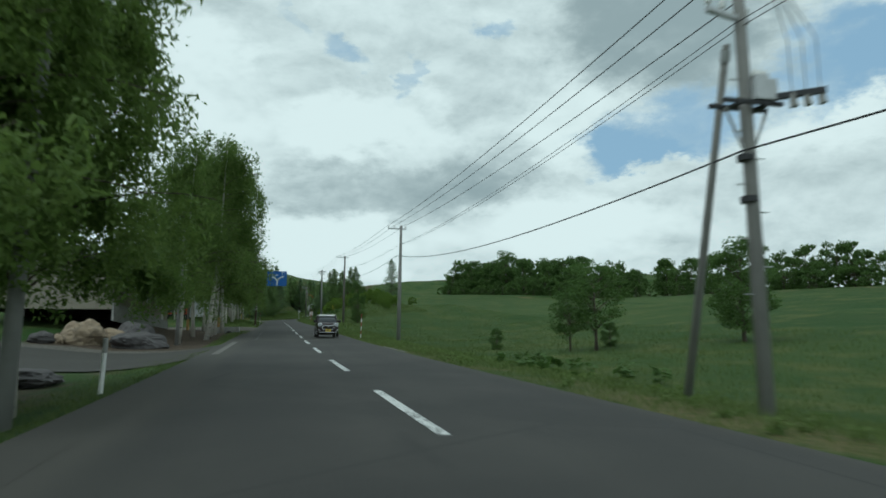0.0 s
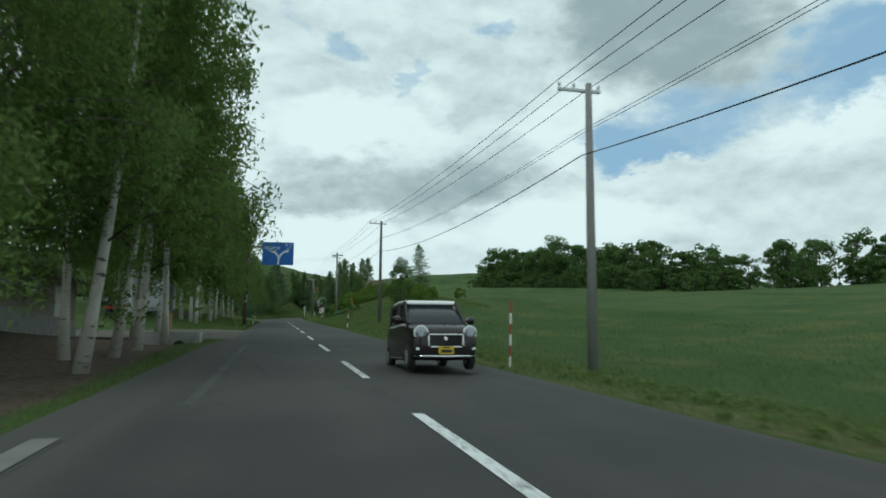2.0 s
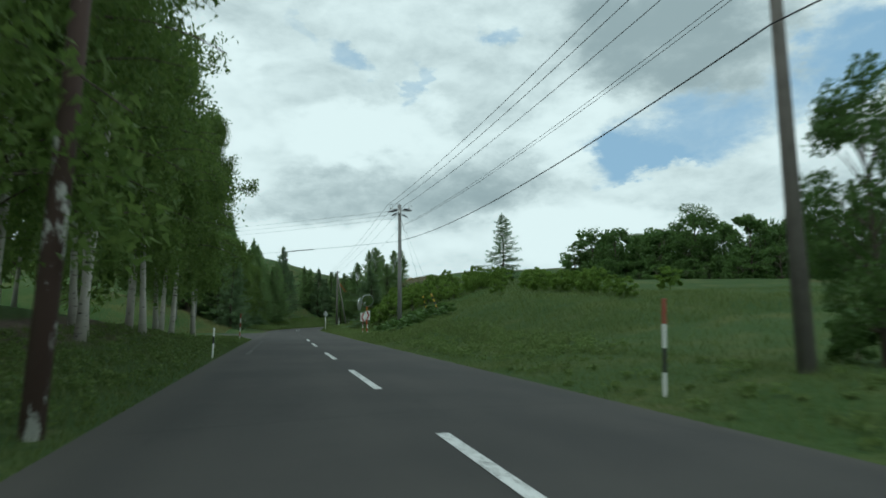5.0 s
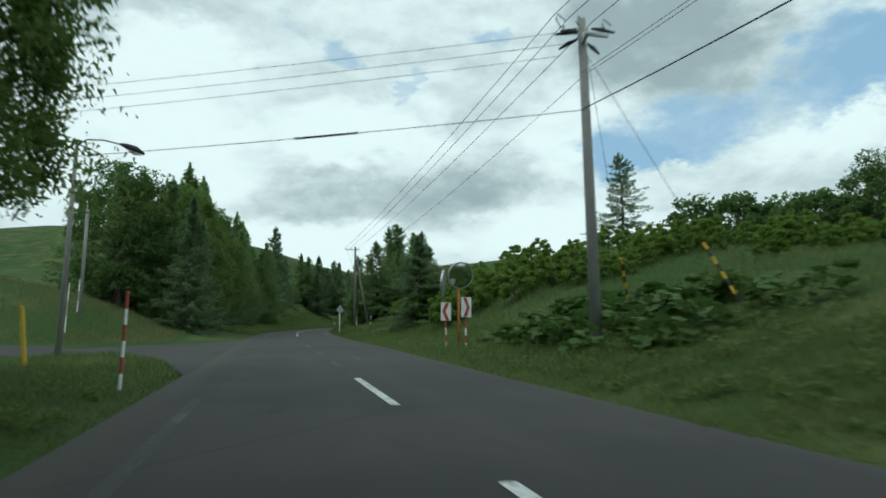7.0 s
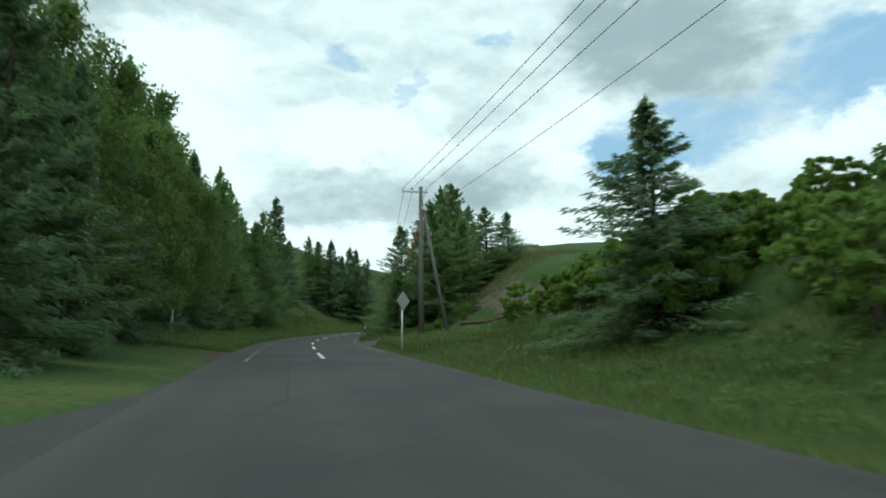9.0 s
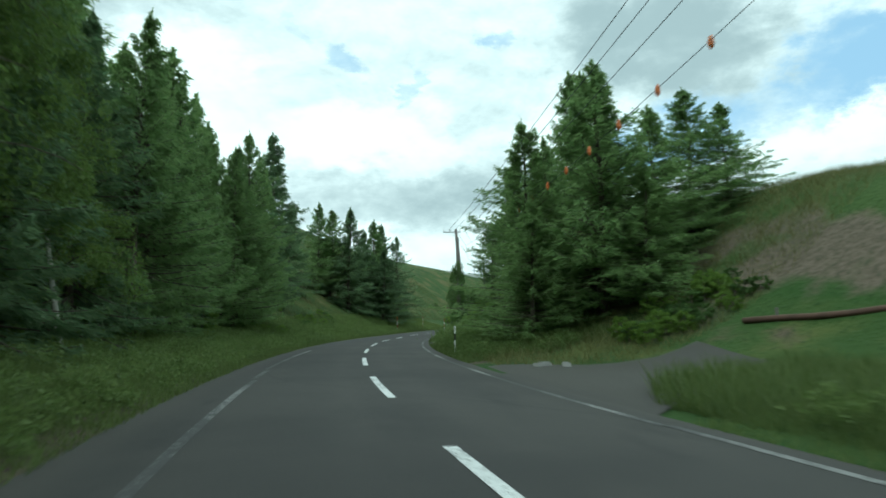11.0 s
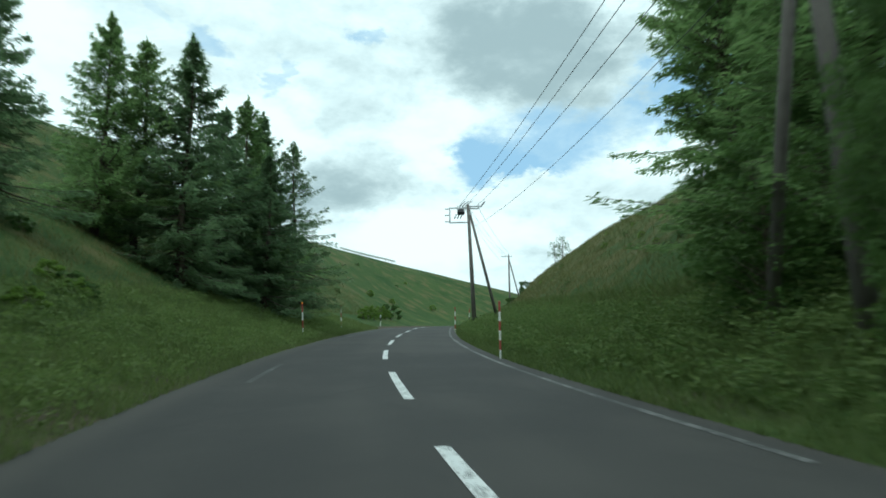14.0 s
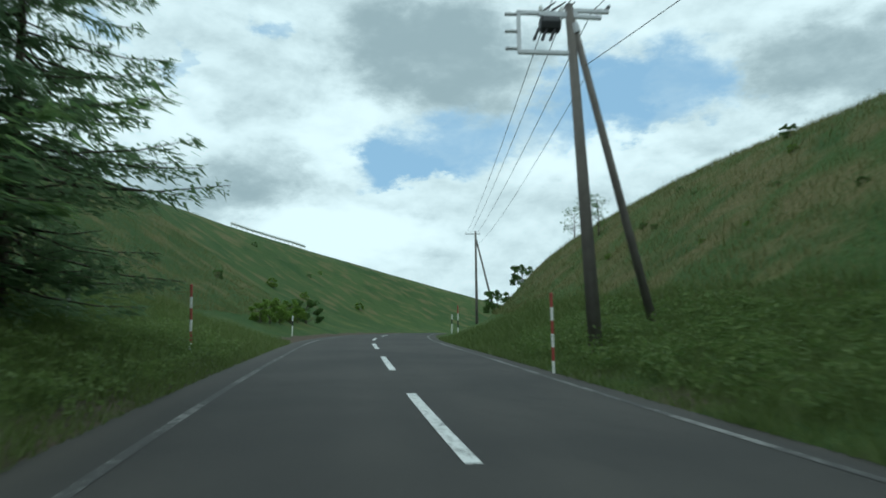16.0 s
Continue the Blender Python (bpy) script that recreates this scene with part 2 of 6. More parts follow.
def m_leaf(c1, c2, trans=0.35):
    def b(nt, bs):
        gi, oi = nt.nodes.new("ShaderNodeNewGeometry"), nt.nodes.new("ShaderNodeObjectInfo")
        c = mixc(nt, gi.outputs["Random Per Island"], c1, c2)
        c = mixc(nt, step(nt, oi.outputs["Random"], 0.0, 2.2), c, tuple(v * 1.25 for v in c2[::1]))
        nt.links.new(c, bs.inputs["Base Color"])
        bs.inputs["Roughness"].default_value = 0.6
        bs.inputs["Specular IOR Level"].default_value = 0.3
        tr, mx = nt.nodes.new("ShaderNodeBsdfTranslucent"), nt.nodes.new("ShaderNodeMixShader")
        nt.links.new(c, tr.inputs[0])
        mx.inputs[0].default_value = trans
        o = nt.nodes["Material Output"]
        nt.links.new(bs.outputs[0], mx.inputs[1]), nt.links.new(tr.outputs[0], mx.inputs[2]), nt.links.new(mx.outputs[0], o.inputs[0])
    return b


def m_birch(nt, bs):
    n = tex(nt, "ShaderNodeTexNoise", scale=3.0, detail=8, rough=0.65, stretch=(1.0, 1.0, 2.6))
    n2 = tex(nt, "ShaderNodeTexNoise", scale=1.2, detail=4)
    c = mixc(nt, step(nt, n2.outputs["Fac"], 0.4, 0.7), (0.52, 0.49, 0.44), (0.36, 0.34, 0.30))
    c = mixc(nt, step(nt, n.outputs["Fac"], 0.56, 0.66), c, (0.075, 0.065, 0.057))
    nt.links.new(c, bs.inputs["Base Color"])
    bs.inputs["Roughness"].default_value = 0.85
    bump(nt, bs, n.outputs["Fac"], 0.5, 0.02)


def m_bark(nt, bs):
    n = tex(nt, "ShaderNodeTexNoise", scale=6.0, detail=7, stretch=(1, 1, 0.25))
    nt.links.new(mixc(nt, step(nt, n.outputs["Fac"], 0.35, 0.65), (0.055, 0.042, 0.032), (0.13, 0.105, 0.082)), bs.inputs["Base Color"])
    bs.inputs["Roughness"].default_value = 0.95
    bump(nt, bs, n.outputs["Fac"], 0.8, 0.03)


GROUND, ASPHALT, LINE = mat("grass_ground", m_ground), mat("asphalt", m_asphalt), mat("road_paint", m_line)
FADED = mat("faded_road_paint", m_faded)


def m_ghost(nt, bs):
    n, n2 = tex(nt, "ShaderNodeTexNoise", scale=11, detail=9, rough=0.75), tex(nt, "ShaderNodeTexNoise", scale=0.5, detail=3)
    a = nt.nodes.new("ShaderNodeMath")
    a.operation = "MULTIPLY_ADD"
    nt.links.new(n2.outputs["Fac"], a.inputs[0])
    a.inputs[1].default_value = 0.8
    nt.links.new(n.outputs["Fac"], a.inputs[2])
    nt.links.new(mixc(nt, step(nt, a.outputs[0], 0.70, 0.98), (0.105, 0.103, 0.098), (0.040, 0.039, 0.037)), bs.inputs["Base Color"])
    bs.inputs["Roughness"].default_value = 0.85


SEAM = painted("tar_seam", (0.016, 0.016, 0.016), 0.7, dirt=0.5, scale=6.0)
GRAVEL = mat("driveway_gravel", m_gravel)
GHOST = mat("worn_road_paint", m_ghost)
BIRCH_LEAF = mat("birch_leaf", m_leaf((0.098, 0.164, 0.038), (0.170, 0.240, 0.062), 0.55))
LARCH_LEAF = mat("larch_needles", m_leaf((0.165, 0.265, 0.098), (0.240, 0.340, 0.128), 0.6))
SPRUCE_LEAF = mat("spruce_needles", m_leaf((0.128, 0.212, 0.104), (0.188, 0.262, 0.128), 0.58))
BROAD_LEAF = mat("broad_leaf", m_leaf((0.065, 0.125, 0.032), (0.110, 0.180, 0.048), 0.45))
BUSH_LEAF = mat("light_bush_leaf", m_leaf((0.130, 0.215, 0.036), (0.205, 0.300, 0.062), 0.55))
RUST_LEAF = mat("withered_leaf", m_leaf((0.30, 0.20, 0.105), (0.42, 0.31, 0.18), 0.3))
GRASS_BLADE = mat("grass_blade", m_leaf((0.078, 0.126, 0.034), (0.148, 0.188, 0.058), 0.46))
BANK_BLADE = mat("dry_grass_blade", m_leaf((0.095, 0.118, 0.036), (0.200, 0.190, 0.078), 0.45))
BIRCH, BARK = mat("birch_bark", m_birch), mat("dark_bark", m_bark)
CONCRETE = painted("weathered_concrete", (0.36, 0.355, 0.34), 0.9, dirt=0.6, scale=2.5)
POLE_CONC = painted("pole_concrete", (0.245, 0.24, 0.23), 0.85, dirt=0.35, scale=1.5)
POLE_DARK = painted("dark_pole", (0.150, 0.136, 0.122), 0.9, dirt=0.5, scale=3)
STEEL = painted("galvanised_steel", (0.50, 0.51, 0.52), 0.45, 0.75, 0.3)
IRON = painted("dark_iron", (0.045, 0.046, 0.05), 0.6, 0.3, 0.3)
WIRE = painted("black_cable", (0.02, 0.02, 0.022), 0.6, 0.0, 0.1)
RED = painted("red_paint", (0.34, 0.06, 0.048), 0.6, dirt=0.45)
WHITE = painted("white_paint", (0.78, 0.78, 0.76), 0.5, dirt=0.2)
BLACK = painted("black_paint", (0.018, 0.018, 0.02), 0.5)
YELLOW = painted("yellow_paint", (0.62, 0.40, 0.03), 0.55, dirt=0.35)
ORANGE = painted("orange_paint", (0.50, 0.13, 0.020), 0.5, dirt=0.35)
SIGN_BLUE = painted("sign_blue", (0.010, 0.10, 0.38), 0.4, dirt=0.15)

# ---- building helpers ----


class Geo:
    """Collects vertices and faces, then makes one mesh object of them."""

    def __init__(self):
        self.v, self.f = [], []

    def box(self, c, size, m=None):
        (x, y, z), (a, b, h) = c, (s / 2 for s in size)
        i = len(self.v)
        for dx, dy, dz in ((-a, -b, -h), (a, -b, -h), (a, b, -h), (-a, b, -h), (-a, -b, h), (a, -b, h), (a, b, h), (-a, b, h)):
            p = Vector((dx, dy, dz))
            p = (m @ p) if m else p
            self.v.append((x + p.x, y + p.y, z + p.z))
        self.f += [tuple(i + k for k in q) for q in ((0, 3, 2, 1), (4, 5, 6, 7), (0, 1, 5, 4), (1, 2, 6, 5), (2, 3, 7, 6), (3, 0, 4, 7))]
        return self

    def tube(self, pts, radii, n=10, caps=True):
        i0 = len(self.v)
        pts = [Vector(p) for p in pts]
        if isinstance(radii, (int, float)):
            radii = [radii] * len(pts)
        for k, p in enumerate(pts):
            d = (pts[min(k + 1, len(pts) - 1)] - pts[max(k - 1, 0)]).normalized()
            a = d.cross(Vector((0, 0, 1)) if abs(d.z) < 0.9 else Vector((1, 0, 0))).normalized()
            b = d.cross(a)
            for j in range(n):
                t = 2 * math.pi * j / n
                self.v.append(tuple(p + (a * math.cos(t) + b * math.sin(t)) * radii[k]))
        for k in range(len(pts) - 1):
            for j in range(n):
                q, r = i0 + k * n, i0 + (k + 1) * n
                self.f.append((q + j, q + (j + 1) % n, r + (j + 1) % n, r + j))
        if caps:
            self.f.append(tuple(i0 + j for j in range(n))[::-1])
            self.f.append(tuple(i0 + (len(pts) - 1) * n + j for j in range(n)))
        return self

    def disc(self, c, r, axis, thick, n=24):
        a = Vector(axis).normalized() * thick / 2
        return self.tube([Vector(c) - a, Vector(c) + a], r, n)

    def poly(self, pts, z0, z1):
        """A flat outline pushed up from z0 to z1."""
        i, n = len(self.v), len(pts)
        self.v += [(x, y, z0) for x, y in pts] + [(x, y, z1) for x, y in pts]
        self.f.append(tuple(range(i, i + n))[::-1]), self.f.append(tuple(range(i + n, i + 2 * n)))
        self.f += [(i + k, i + (k + 1) % n, i + n + (k + 1) % n, i + n + k) for k in range(n)]
        return self

    def plate(self, outline, m, thick):
        """An outline in the x-z plane of m, thick along its y."""
        i, n = len(self.v), len(outline)
        for y in (-thick / 2, thick / 2):
            self.v += [tuple(m @ Vector((x, y, z))) for x, z in outline]
        self.f.append(tuple(range(i, i + n))), self.f.append(tuple(range(i + n, i + 2 * n))[::-1])
        self.f += [(i + k, i + n + k, i + n + (k + 1) % n, i + (k + 1) % n) for k in range(n)]
        return self

    def mesh(self, name, material, smooth=False):
        me = bpy.data.meshes.new(name)
        me.from_pydata(self.v, [], self.f)
        me.materials.append(material)
        if smooth:
            me.polygons.foreach_set("use_smooth", [True] * len(me.polygons))
        me.update()
        return me


def part(name, geo, material, parent=None, label="", smooth=False):
    ob = new(name, geo.mesh(name, material, smooth) if isinstance(geo, Geo) else geo)
    if parent:
        ob.parent = parent
    if label:
        tagged(ob, label)
    return ob


def thing(name, label, category, m=None, group="", kind=""):
    ob = new(name)
    ob.empty_display_size = 0.2
    if m:
        ob.matrix_world = m
    return tagged(ob, label, category, group, kind)


def raw_mesh(name, verts, faces, material, smooth=False):
    """Mesh from numpy arrays of vertices and of triangles or quads."""
    me = bpy.data.meshes.new(name)
    verts, faces = np.asarray(verts, np.float32), np.asarray(faces, np.int32)
    n, k = faces.shape
    me.vertices.add(len(verts)), me.loops.add(n * k), me.polygons.add(n)
    me.vertices.foreach_set("co", verts.ravel())
    me.loops.foreach_set("vertex_index", faces.ravel())
    me.polygons.foreach_set("loop_start", np.arange(0, n * k, k, dtype=np.int32))
    if smooth:
        me.polygons.foreach_set("use_smooth", np.ones(n, bool))
    me.materials.append(material)
    me.update(calc_edges=True)
    return me


# ---- the road's line ----
ROAD = np.array([(-0.12, -150, -7.0), (-0.12, -60, -2.8), (-0.12, 0, 0.03), (-0.1, 33.7, 1.76), (-0.04, 50.7, 2.74), (-0.01, 67.8, 3.79), (0.0, 84.9, 4.88),
                 (0.0, 102, 5.93), (0.02, 119.1, 6.96), (0.1, 136.3, 7.99), (0.2, 153.4, 9.05), (0.3, 170.4, 10.06), (0.60, 186.8, 11.04),
                 (1.37, 203.2, 11.99), (3.22, 219.2, 12.96), (6.1, 234.5, 13.95), (10.7, 250.4, 15.04), (17.05, 266.9, 16.27), (24.85, 283.93, 17.6),
                 (34.0, 302, 18.9), (44, 317, 19.9), (57, 332, 20.8), (73, 345, 21.5), (96, 357, 22.0), (140, 369, 22.5), (260, 384, 23.0)])


def spline(t, ts, vs):
    """Smooth curve through the rows of vs (Catmull-Rom with uneven steps)."""
    ts, vs = np.asarray(ts, float), np.asarray(vs, float)
    g = np.gradient(vs, ts, axis=0)
    i = np.clip(np.searchsorted(ts, t) - 1, 0, len(ts) - 2)
    h = (ts[i + 1] - ts[i])
    u = (t - ts[i]) / h
    if vs.ndim > 1:
        h, u = h[:, None], u[:, None]
    return (2 * u**3 - 3 * u**2 + 1) * vs[i] + (u**3 - 2 * u**2 + u) * h * g[i] + (3 * u**2 - 2 * u**3) * vs[i + 1] + (u**3 - u**2) * h * g[i + 1]


_len = np.concatenate([[0], np.cumsum(np.linalg.norm(np.diff(ROAD[:, :2], axis=0), axis=1))]) - 150.0
ST = np.arange(-150.0, _len[-1], 1.0)
LINE_XYZ = spline(ST, _len, ROAD)
_tan = np.gradient(LINE_XYZ[:, :2], axis=0)
_tan /= np.linalg.norm(_tan, axis=1)[:, None]
SIDE = np.stack([_tan[:, 1], -_tan[:, 0]], 1)       # to the right


def at(s, d, z=0.0):
    """World place at s metres along the road and d to its right, z above the road."""
    s = np.asarray(s, float)
    c = np.stack([np.interp(s, ST, LINE_XYZ[:, k]) for k in range(3)], -1)
    n = np.stack([np.interp(s, ST, SIDE[:, k]) for k in range(2)], -1)
    return np.stack([c[..., 0] + n[..., 0] * d, c[..., 1] + n[..., 1] * d, c[..., 2] + z], -1)


def heading(s):
    return math.degrees(math.atan2(np.interp(s, ST, SIDE[:, 1]), np.interp(s, ST, SIDE[:, 0])))


def near(x, y):
    """s and d of a place."""
    k = int(np.argmin((LINE_XYZ[:, 0] - x) ** 2 + (LINE_XYZ[:, 1] - y) ** 2))
    dv = np.array([x, y]) - LINE_XYZ[k, :2]
    return float(ST[k] + dv @ _tan[k]), float(dv @ SIDE[k])


# heights of the land beside the road, above the carriageway: columns are metres from the middle
RIGHT_D = [3.3, 4.0, 7.0, 12, 18, 26, 40, 80, 200]
RIGHT = {-150: (0, 0, -.4, -.6, -.3, .3, 1.6, 4.5, 8), -20: (0, 0, -.35, -.7, -.5, .2, 1.3, 4.2, 8), 30: (0, -.05, -.4, -.35, .0, .5, 1.7, 4.6, 8.5),
         60: (0, -.05, -.4, -.5, -.2, .5, 2.2, 5.6, 10), 94: (0, 0, .3, .5, .8, 1.5, 3.0, 6.2, 11)}
RIGHT2 = {116: (0, 0, .35, 1.5, 2.4, 3.0, 3.8, 6.0, 10), 130: (0, 0, .8, 2.6, 3.4, 3.7, 4.2, 6.0, 10), 142: (0, 0, .5, 2.6, 4.1, 4.4, 4.9, 6.4, 10), 152: (0, 0, .3, 2.7, 4.9, 5.6, 5.9, 7, 10),
          165: (0, 0, .3, 2.9, 6.0, 6.4, 6.6, 7.2, 9), 180: (0, .05, .4, 3.0, 5.6, 6.2, 6.4, 7, 8), 192: (0, .1, .45, 1.2, 4.4, 6.0, 6.6, 7, 8), 200: (0, .02, .08, .9, 5.2, 6.4, 6.8, 7, 8), 206: (0, .02, .12, 1.9, 6.2, 6.8, 7.0, 7.2, 8), 211: (0, .1, .5, 2.6, 6.8, 7.6, 7.8, 7.8, 8)}
RIGHT3 = {216: (0, .1, .7, 3.3, 7.2, 8.0, 8.2, 8.2, 8.2), 229: (0, .12, 1.0, 4.4, 8.0, 8.8, 9, 9, 9), 243: (0, .15, 1.2, 5.2, 10.1, 11.0, 10.6, 10, 10), 262: (0, .15, 1.1, 4.7, 9.6, 12.2, 12.6, 12, 12),
          286: (0, .15, 1.1, 4.4, 8.9, 12.0, 13.4, 13.6, 13.6), 308: (0, .1, 1.0, 4.7, 9.2, 11.4, 12, 12, 12), 320: (0, .1, 1.0, 5.8, 9.2, 10.6, 11, 11, 11), 350: (0, 0, .5, 2, 4, 5, 6, 6, 6), 430: (0, 0, .2, .5, 1, 2, 3, 4, 5)}
LEFT_D = [3.6, 4.2, 6.0, 9, 14, 20, 30, 60, 200]
LEFT = {-150: (0, -.1, -.5, -.8, -.5, 0, .5, 2, 4), 12: (0, -.1, -.6, -1.0, -.8, -.6, -.2, .5, 3), 44: (0, -.1, -.45, -.6, -.2, .4, .6, .8, 3), 62: (0, 0, -.2, .05, .9, 1.2, 1.3, 1.5, 3),
        75: (0, 0, -.15, -.2, -.2, -.1, .2, .6, 3), 95: (0, 0, .15, .4, .8, 1.2, 2, 3, 5), 120: (0, 0, .2, .9, 1.8, 2.4, 3, 4, 6), 135: (0, 0, .05, .2, .5, .9, 2, 4, 6)}
LEFT2 = {142: (0, 0, 0, 0, .05, .2, .6, 2, 5), 158: (0, 0, 0, .05, .3, .8, 2, 3, 6), 166: (0, 0, .1, .6, 2.2, 3.6, 5, 6, 8), 188: (0, .05, .2, .6, 1.4, 2.2, 3, 4, 6),
         225: (0, .05, .3, 1.0, 2.4, 4, 6, 8, 10), 258: (0, .1, .7, 2.2, 5.0, 7, 9, 13, 18)}
LEFT3 = {288: (0, .1, .6, 1.8, 5, 9.5, 16.5, 24, 27), 330: (0, .1, .5, 1.6, 4.5, 8.8, 15.2, 23, 26), 380: (0, .05, .3, 1.3, 3.6, 7.0, 12.8, 17.5, 20), 430: (0, 0, .2, .6, 1.8, 3.8, 7, 10, 12)}


def table(*dicts):
    rows = {}
    for d in dicts:
        rows.update(d)
    ks = sorted(rows)
    return np.array(ks, float), np.array([rows[k] for k in ks], float)


R_S, R_H = table(RIGHT, RIGHT2, RIGHT3)
L_S, L_H = table(LEFT, LEFT2, LEFT3)


def rise(s, d):
    """Height of the land above the road at (s, d), arrays."""
    s, d = np.broadcast_arrays(np.asarray(s, float), np.asarray(d, float))
    s, d = s.ravel(), d.ravel()
    out = np.zeros(len(s))
    for right, S, H, D in ((True, R_S, R_H, np.array(RIGHT_D)), (False, L_S, L_H, np.array(LEFT_D))):
        k = d >= 0 if right else d < 0
        if not k.any():
            continue
        a = np.clip(np.abs(d[k]), D[0], D[-1])
        cols = spline(np.clip(s[k], S[0], S[-1]), S, H)
        j = np.clip(np.searchsorted(D, a) - 1, 0, len(D) - 2)
        u = (a - D[j]) / (D[j + 1] - D[j])
        g = np.gradient(cols, D, axis=1)
        h = D[j + 1] - D[j]
        r = np.arange(len(a))
        z = (2 * u**3 - 3 * u**2 + 1) * cols[r, j] + (u**3 - 2 * u**2 + u) * h * g[r, j] + (3 * u**2 - 2 * u**3) * cols[r, j + 1] + (u**3 - u**2) * h * g[r, j + 1]
        out[k] = z - 0.075 * np.clip((5.2 - a) / 1.2, 0, 1)
    return out


def lumps(p, amp):
    return np.array([noise.fractal(Vector((x * 0.12, y * 0.12, 3.0)), 1.0, 2.0, 3) for x, y in p]) * amp


def land(s, d):
    """Ground height at one place (s, d)."""
    b = at(s, d)
    w = min(max((abs(d) - 4.5) / 6.0, 0), 1)
    return float(b[2] + rise([s], [d])[0] + lumps([(b[0], b[1])], 0.16)[0] * w)


def spot(s, d, sink=0.0):
    """Place on the ground at (s, d)."""
    b = at(s, d)
    return Vector((b[0], b[1], land(s, d) - sink))


def spot_xy(x, y, sink=0.0):
    return spot(*near(x, y), sink)


def junction(d):
    """Near and far edge (s) of the side road at distance d from the middle."""
    d = np.asarray(d, float)
    return np.interp(-d, [3.4, 4.0, 4.8, 5.8, 7, 8.2, 10, 14, 30, 60], [134.3, 137.5, 141.0, 143.6, 146.0, 147.4, 148.8, 150.3, 153, 156]), np.interp(-d, [3.4, 3.8, 4.4, 5.0, 6, 7.1, 8.6, 10.5, 14, 30, 60], [182, 168, 164, 161.5, 159.5, 158.5, 157, 155.8, 156, 159.5, 163])


# ---- ground: one sheet from horizon to horizon ----


def build_ground():
    dl = [0, 1.5, 3.0, 3.6, 4.2, 5, 6, 7, 8, 9, 10.5, 12, 14, 16, 18, 21, 24, 28, 33, 40, 50, 62, 78, 100, 140, 200]
    dr = [1.5, 2.9, 3.35, 4, 4.7, 5.5, 6.3, 7, 8, 9, 10, 11, 12, 13.5, 15, 16.5, 18, 20, 22, 24, 26, 29, 33, 40, 46, 50, 54, 58, 62, 66, 70, 74, 78, 82, 86, 90, 95, 100, 120, 140, 200]
    D = np.array([-v for v in dl[::-1]] + dr, float)
    S = np.concatenate([np.arange(-140, -20, 8.0), np.arange(-20, 330, 1.25), np.arange(330, ST[-1] - 1, 6.0)])
    sg, dg = np.meshgrid(S, D, indexing="ij")
    # inside the bend the sheet is pulled in, so that it never folds
    pull = np.interp(sg, [120, 200], [1.0, 0.5])
    dd = np.where((dg > 40), 40 + (dg - 40) * pull, dg)
    P = at(sg.ravel(), dd.ravel())
    h = rise(sg.ravel(), dd.ravel())
    w = np.clip((np.abs(dd.ravel()) - 4.5) / 6.0, 0, 1)
    P[:, 2] += h + lumps(P[:, :2], 0.16) * w
    a_, b_ = junction(dd.ravel())
    crossing = (dd.ravel() < -3.0) & (sg.ravel() > a_ + 0.6) & (sg.ravel() < b_ - 0.9)
    P[crossing, 2] -= 0.16
    under = np.where(dd.ravel() < 0, np.abs(dd.ravel()) < 3.55, dd.ravel() < 3.3)
    P[under, 2] -= 0.12
    ns, nd = sg.shape
    idx = np.arange(ns * nd).reshape(ns, nd)
    F = np.stack([idx[:-1, :-1], idx[:-1, 1:], idx[1:, 1:], idx[1:, :-1]], -1).reshape(-1, 4)
    # skirt out to the horizon
    ring = np.concatenate([idx[0, :], idx[1:, -1], idx[-1, -2::-1], idx[-2:0:-1, 0]])
    c = P[:, :2].mean(0)
    v = P[ring, :2] - c
    v /= np.linalg.norm(v, axis=1)[:, None]
    far = np.concatenate([P[ring, :2] + v * 2400, np.full((len(ring), 1), -20.0)], 1)
    k0 = len(P)
    P = np.concatenate([P, far])
    nx = np.roll(np.arange(len(ring)), -1)
    F = np.concatenate([F, np.stack([ring, k0 + np.arange(len(ring)), k0 + nx, ring[nx]], -1)])
    me = raw_mesh("ground", P, F, GROUND, True)
    s, d = np.concatenate([sg.ravel(), np.zeros(len(ring))]), np.concatenate([dd.ravel(), np.full(len(ring), 300.0)])

    def zone(s0, s1, d0, d1, fs=3.0, fd=1.0):
        return np.clip((s - s0) / fs, 0, 1) * np.clip((s1 - s) / fs, 0, 1) * np.clip((d - d0) / fd, 0, 1) * np.clip((d1 - d) / fd, 0, 1)
    soil = np.maximum.reduce([zone(34, 74, -16, -5.6, 3, .6) * 1.1, zone(100, 128, -12, -6, 5, 1.5) * .6, zone(160, 250, -22, -8.5, 8, 3) * .3,
                              zone(-30, 34, -14, -6, 4, 1.5) * .45, zone(-60, 70, -4.6, -3.4, 4, .3) * .55, zone(200, 240, 7, 14, 6, 3) * .45, zone(178, 420, -4.5, -3.3, 4, .25) * .75, zone(205, 420, 3.2, 4.2, 4, .25) * .55])
    dry = np.maximum.reduce([zone(-60, 75, 3.2, 6.0, 5, .6) * .55, zone(28, 48, 4, 8.5, 6, 1) * .5, zone(75, 104, 3.2, 4.6, 5, .5) * .35,
                             zone(-60, 40, -6, -3.6, 5, .6) * .2, zone(70, 130, -5.2, -3.6, 4, .4) * .4, zone(250, 420, -120, -8, 10, 4) * .36, zone(255, 420, 6, 60, 10, 4) * .46,
                             0.55 * np.exp(-((d - np.interp(s, [-30, 50, 90, 130, 160], [95, 86, 74, 58, 48])) / 3.0) ** 2) * (s < 150)])
    gravel = np.maximum.reduce([zone(35.5, 43, -22, -3.9, 1.2, .3) * 1.1, zone(69.5, 83.5, -24, -3.9, 1.5, .3) * .95])
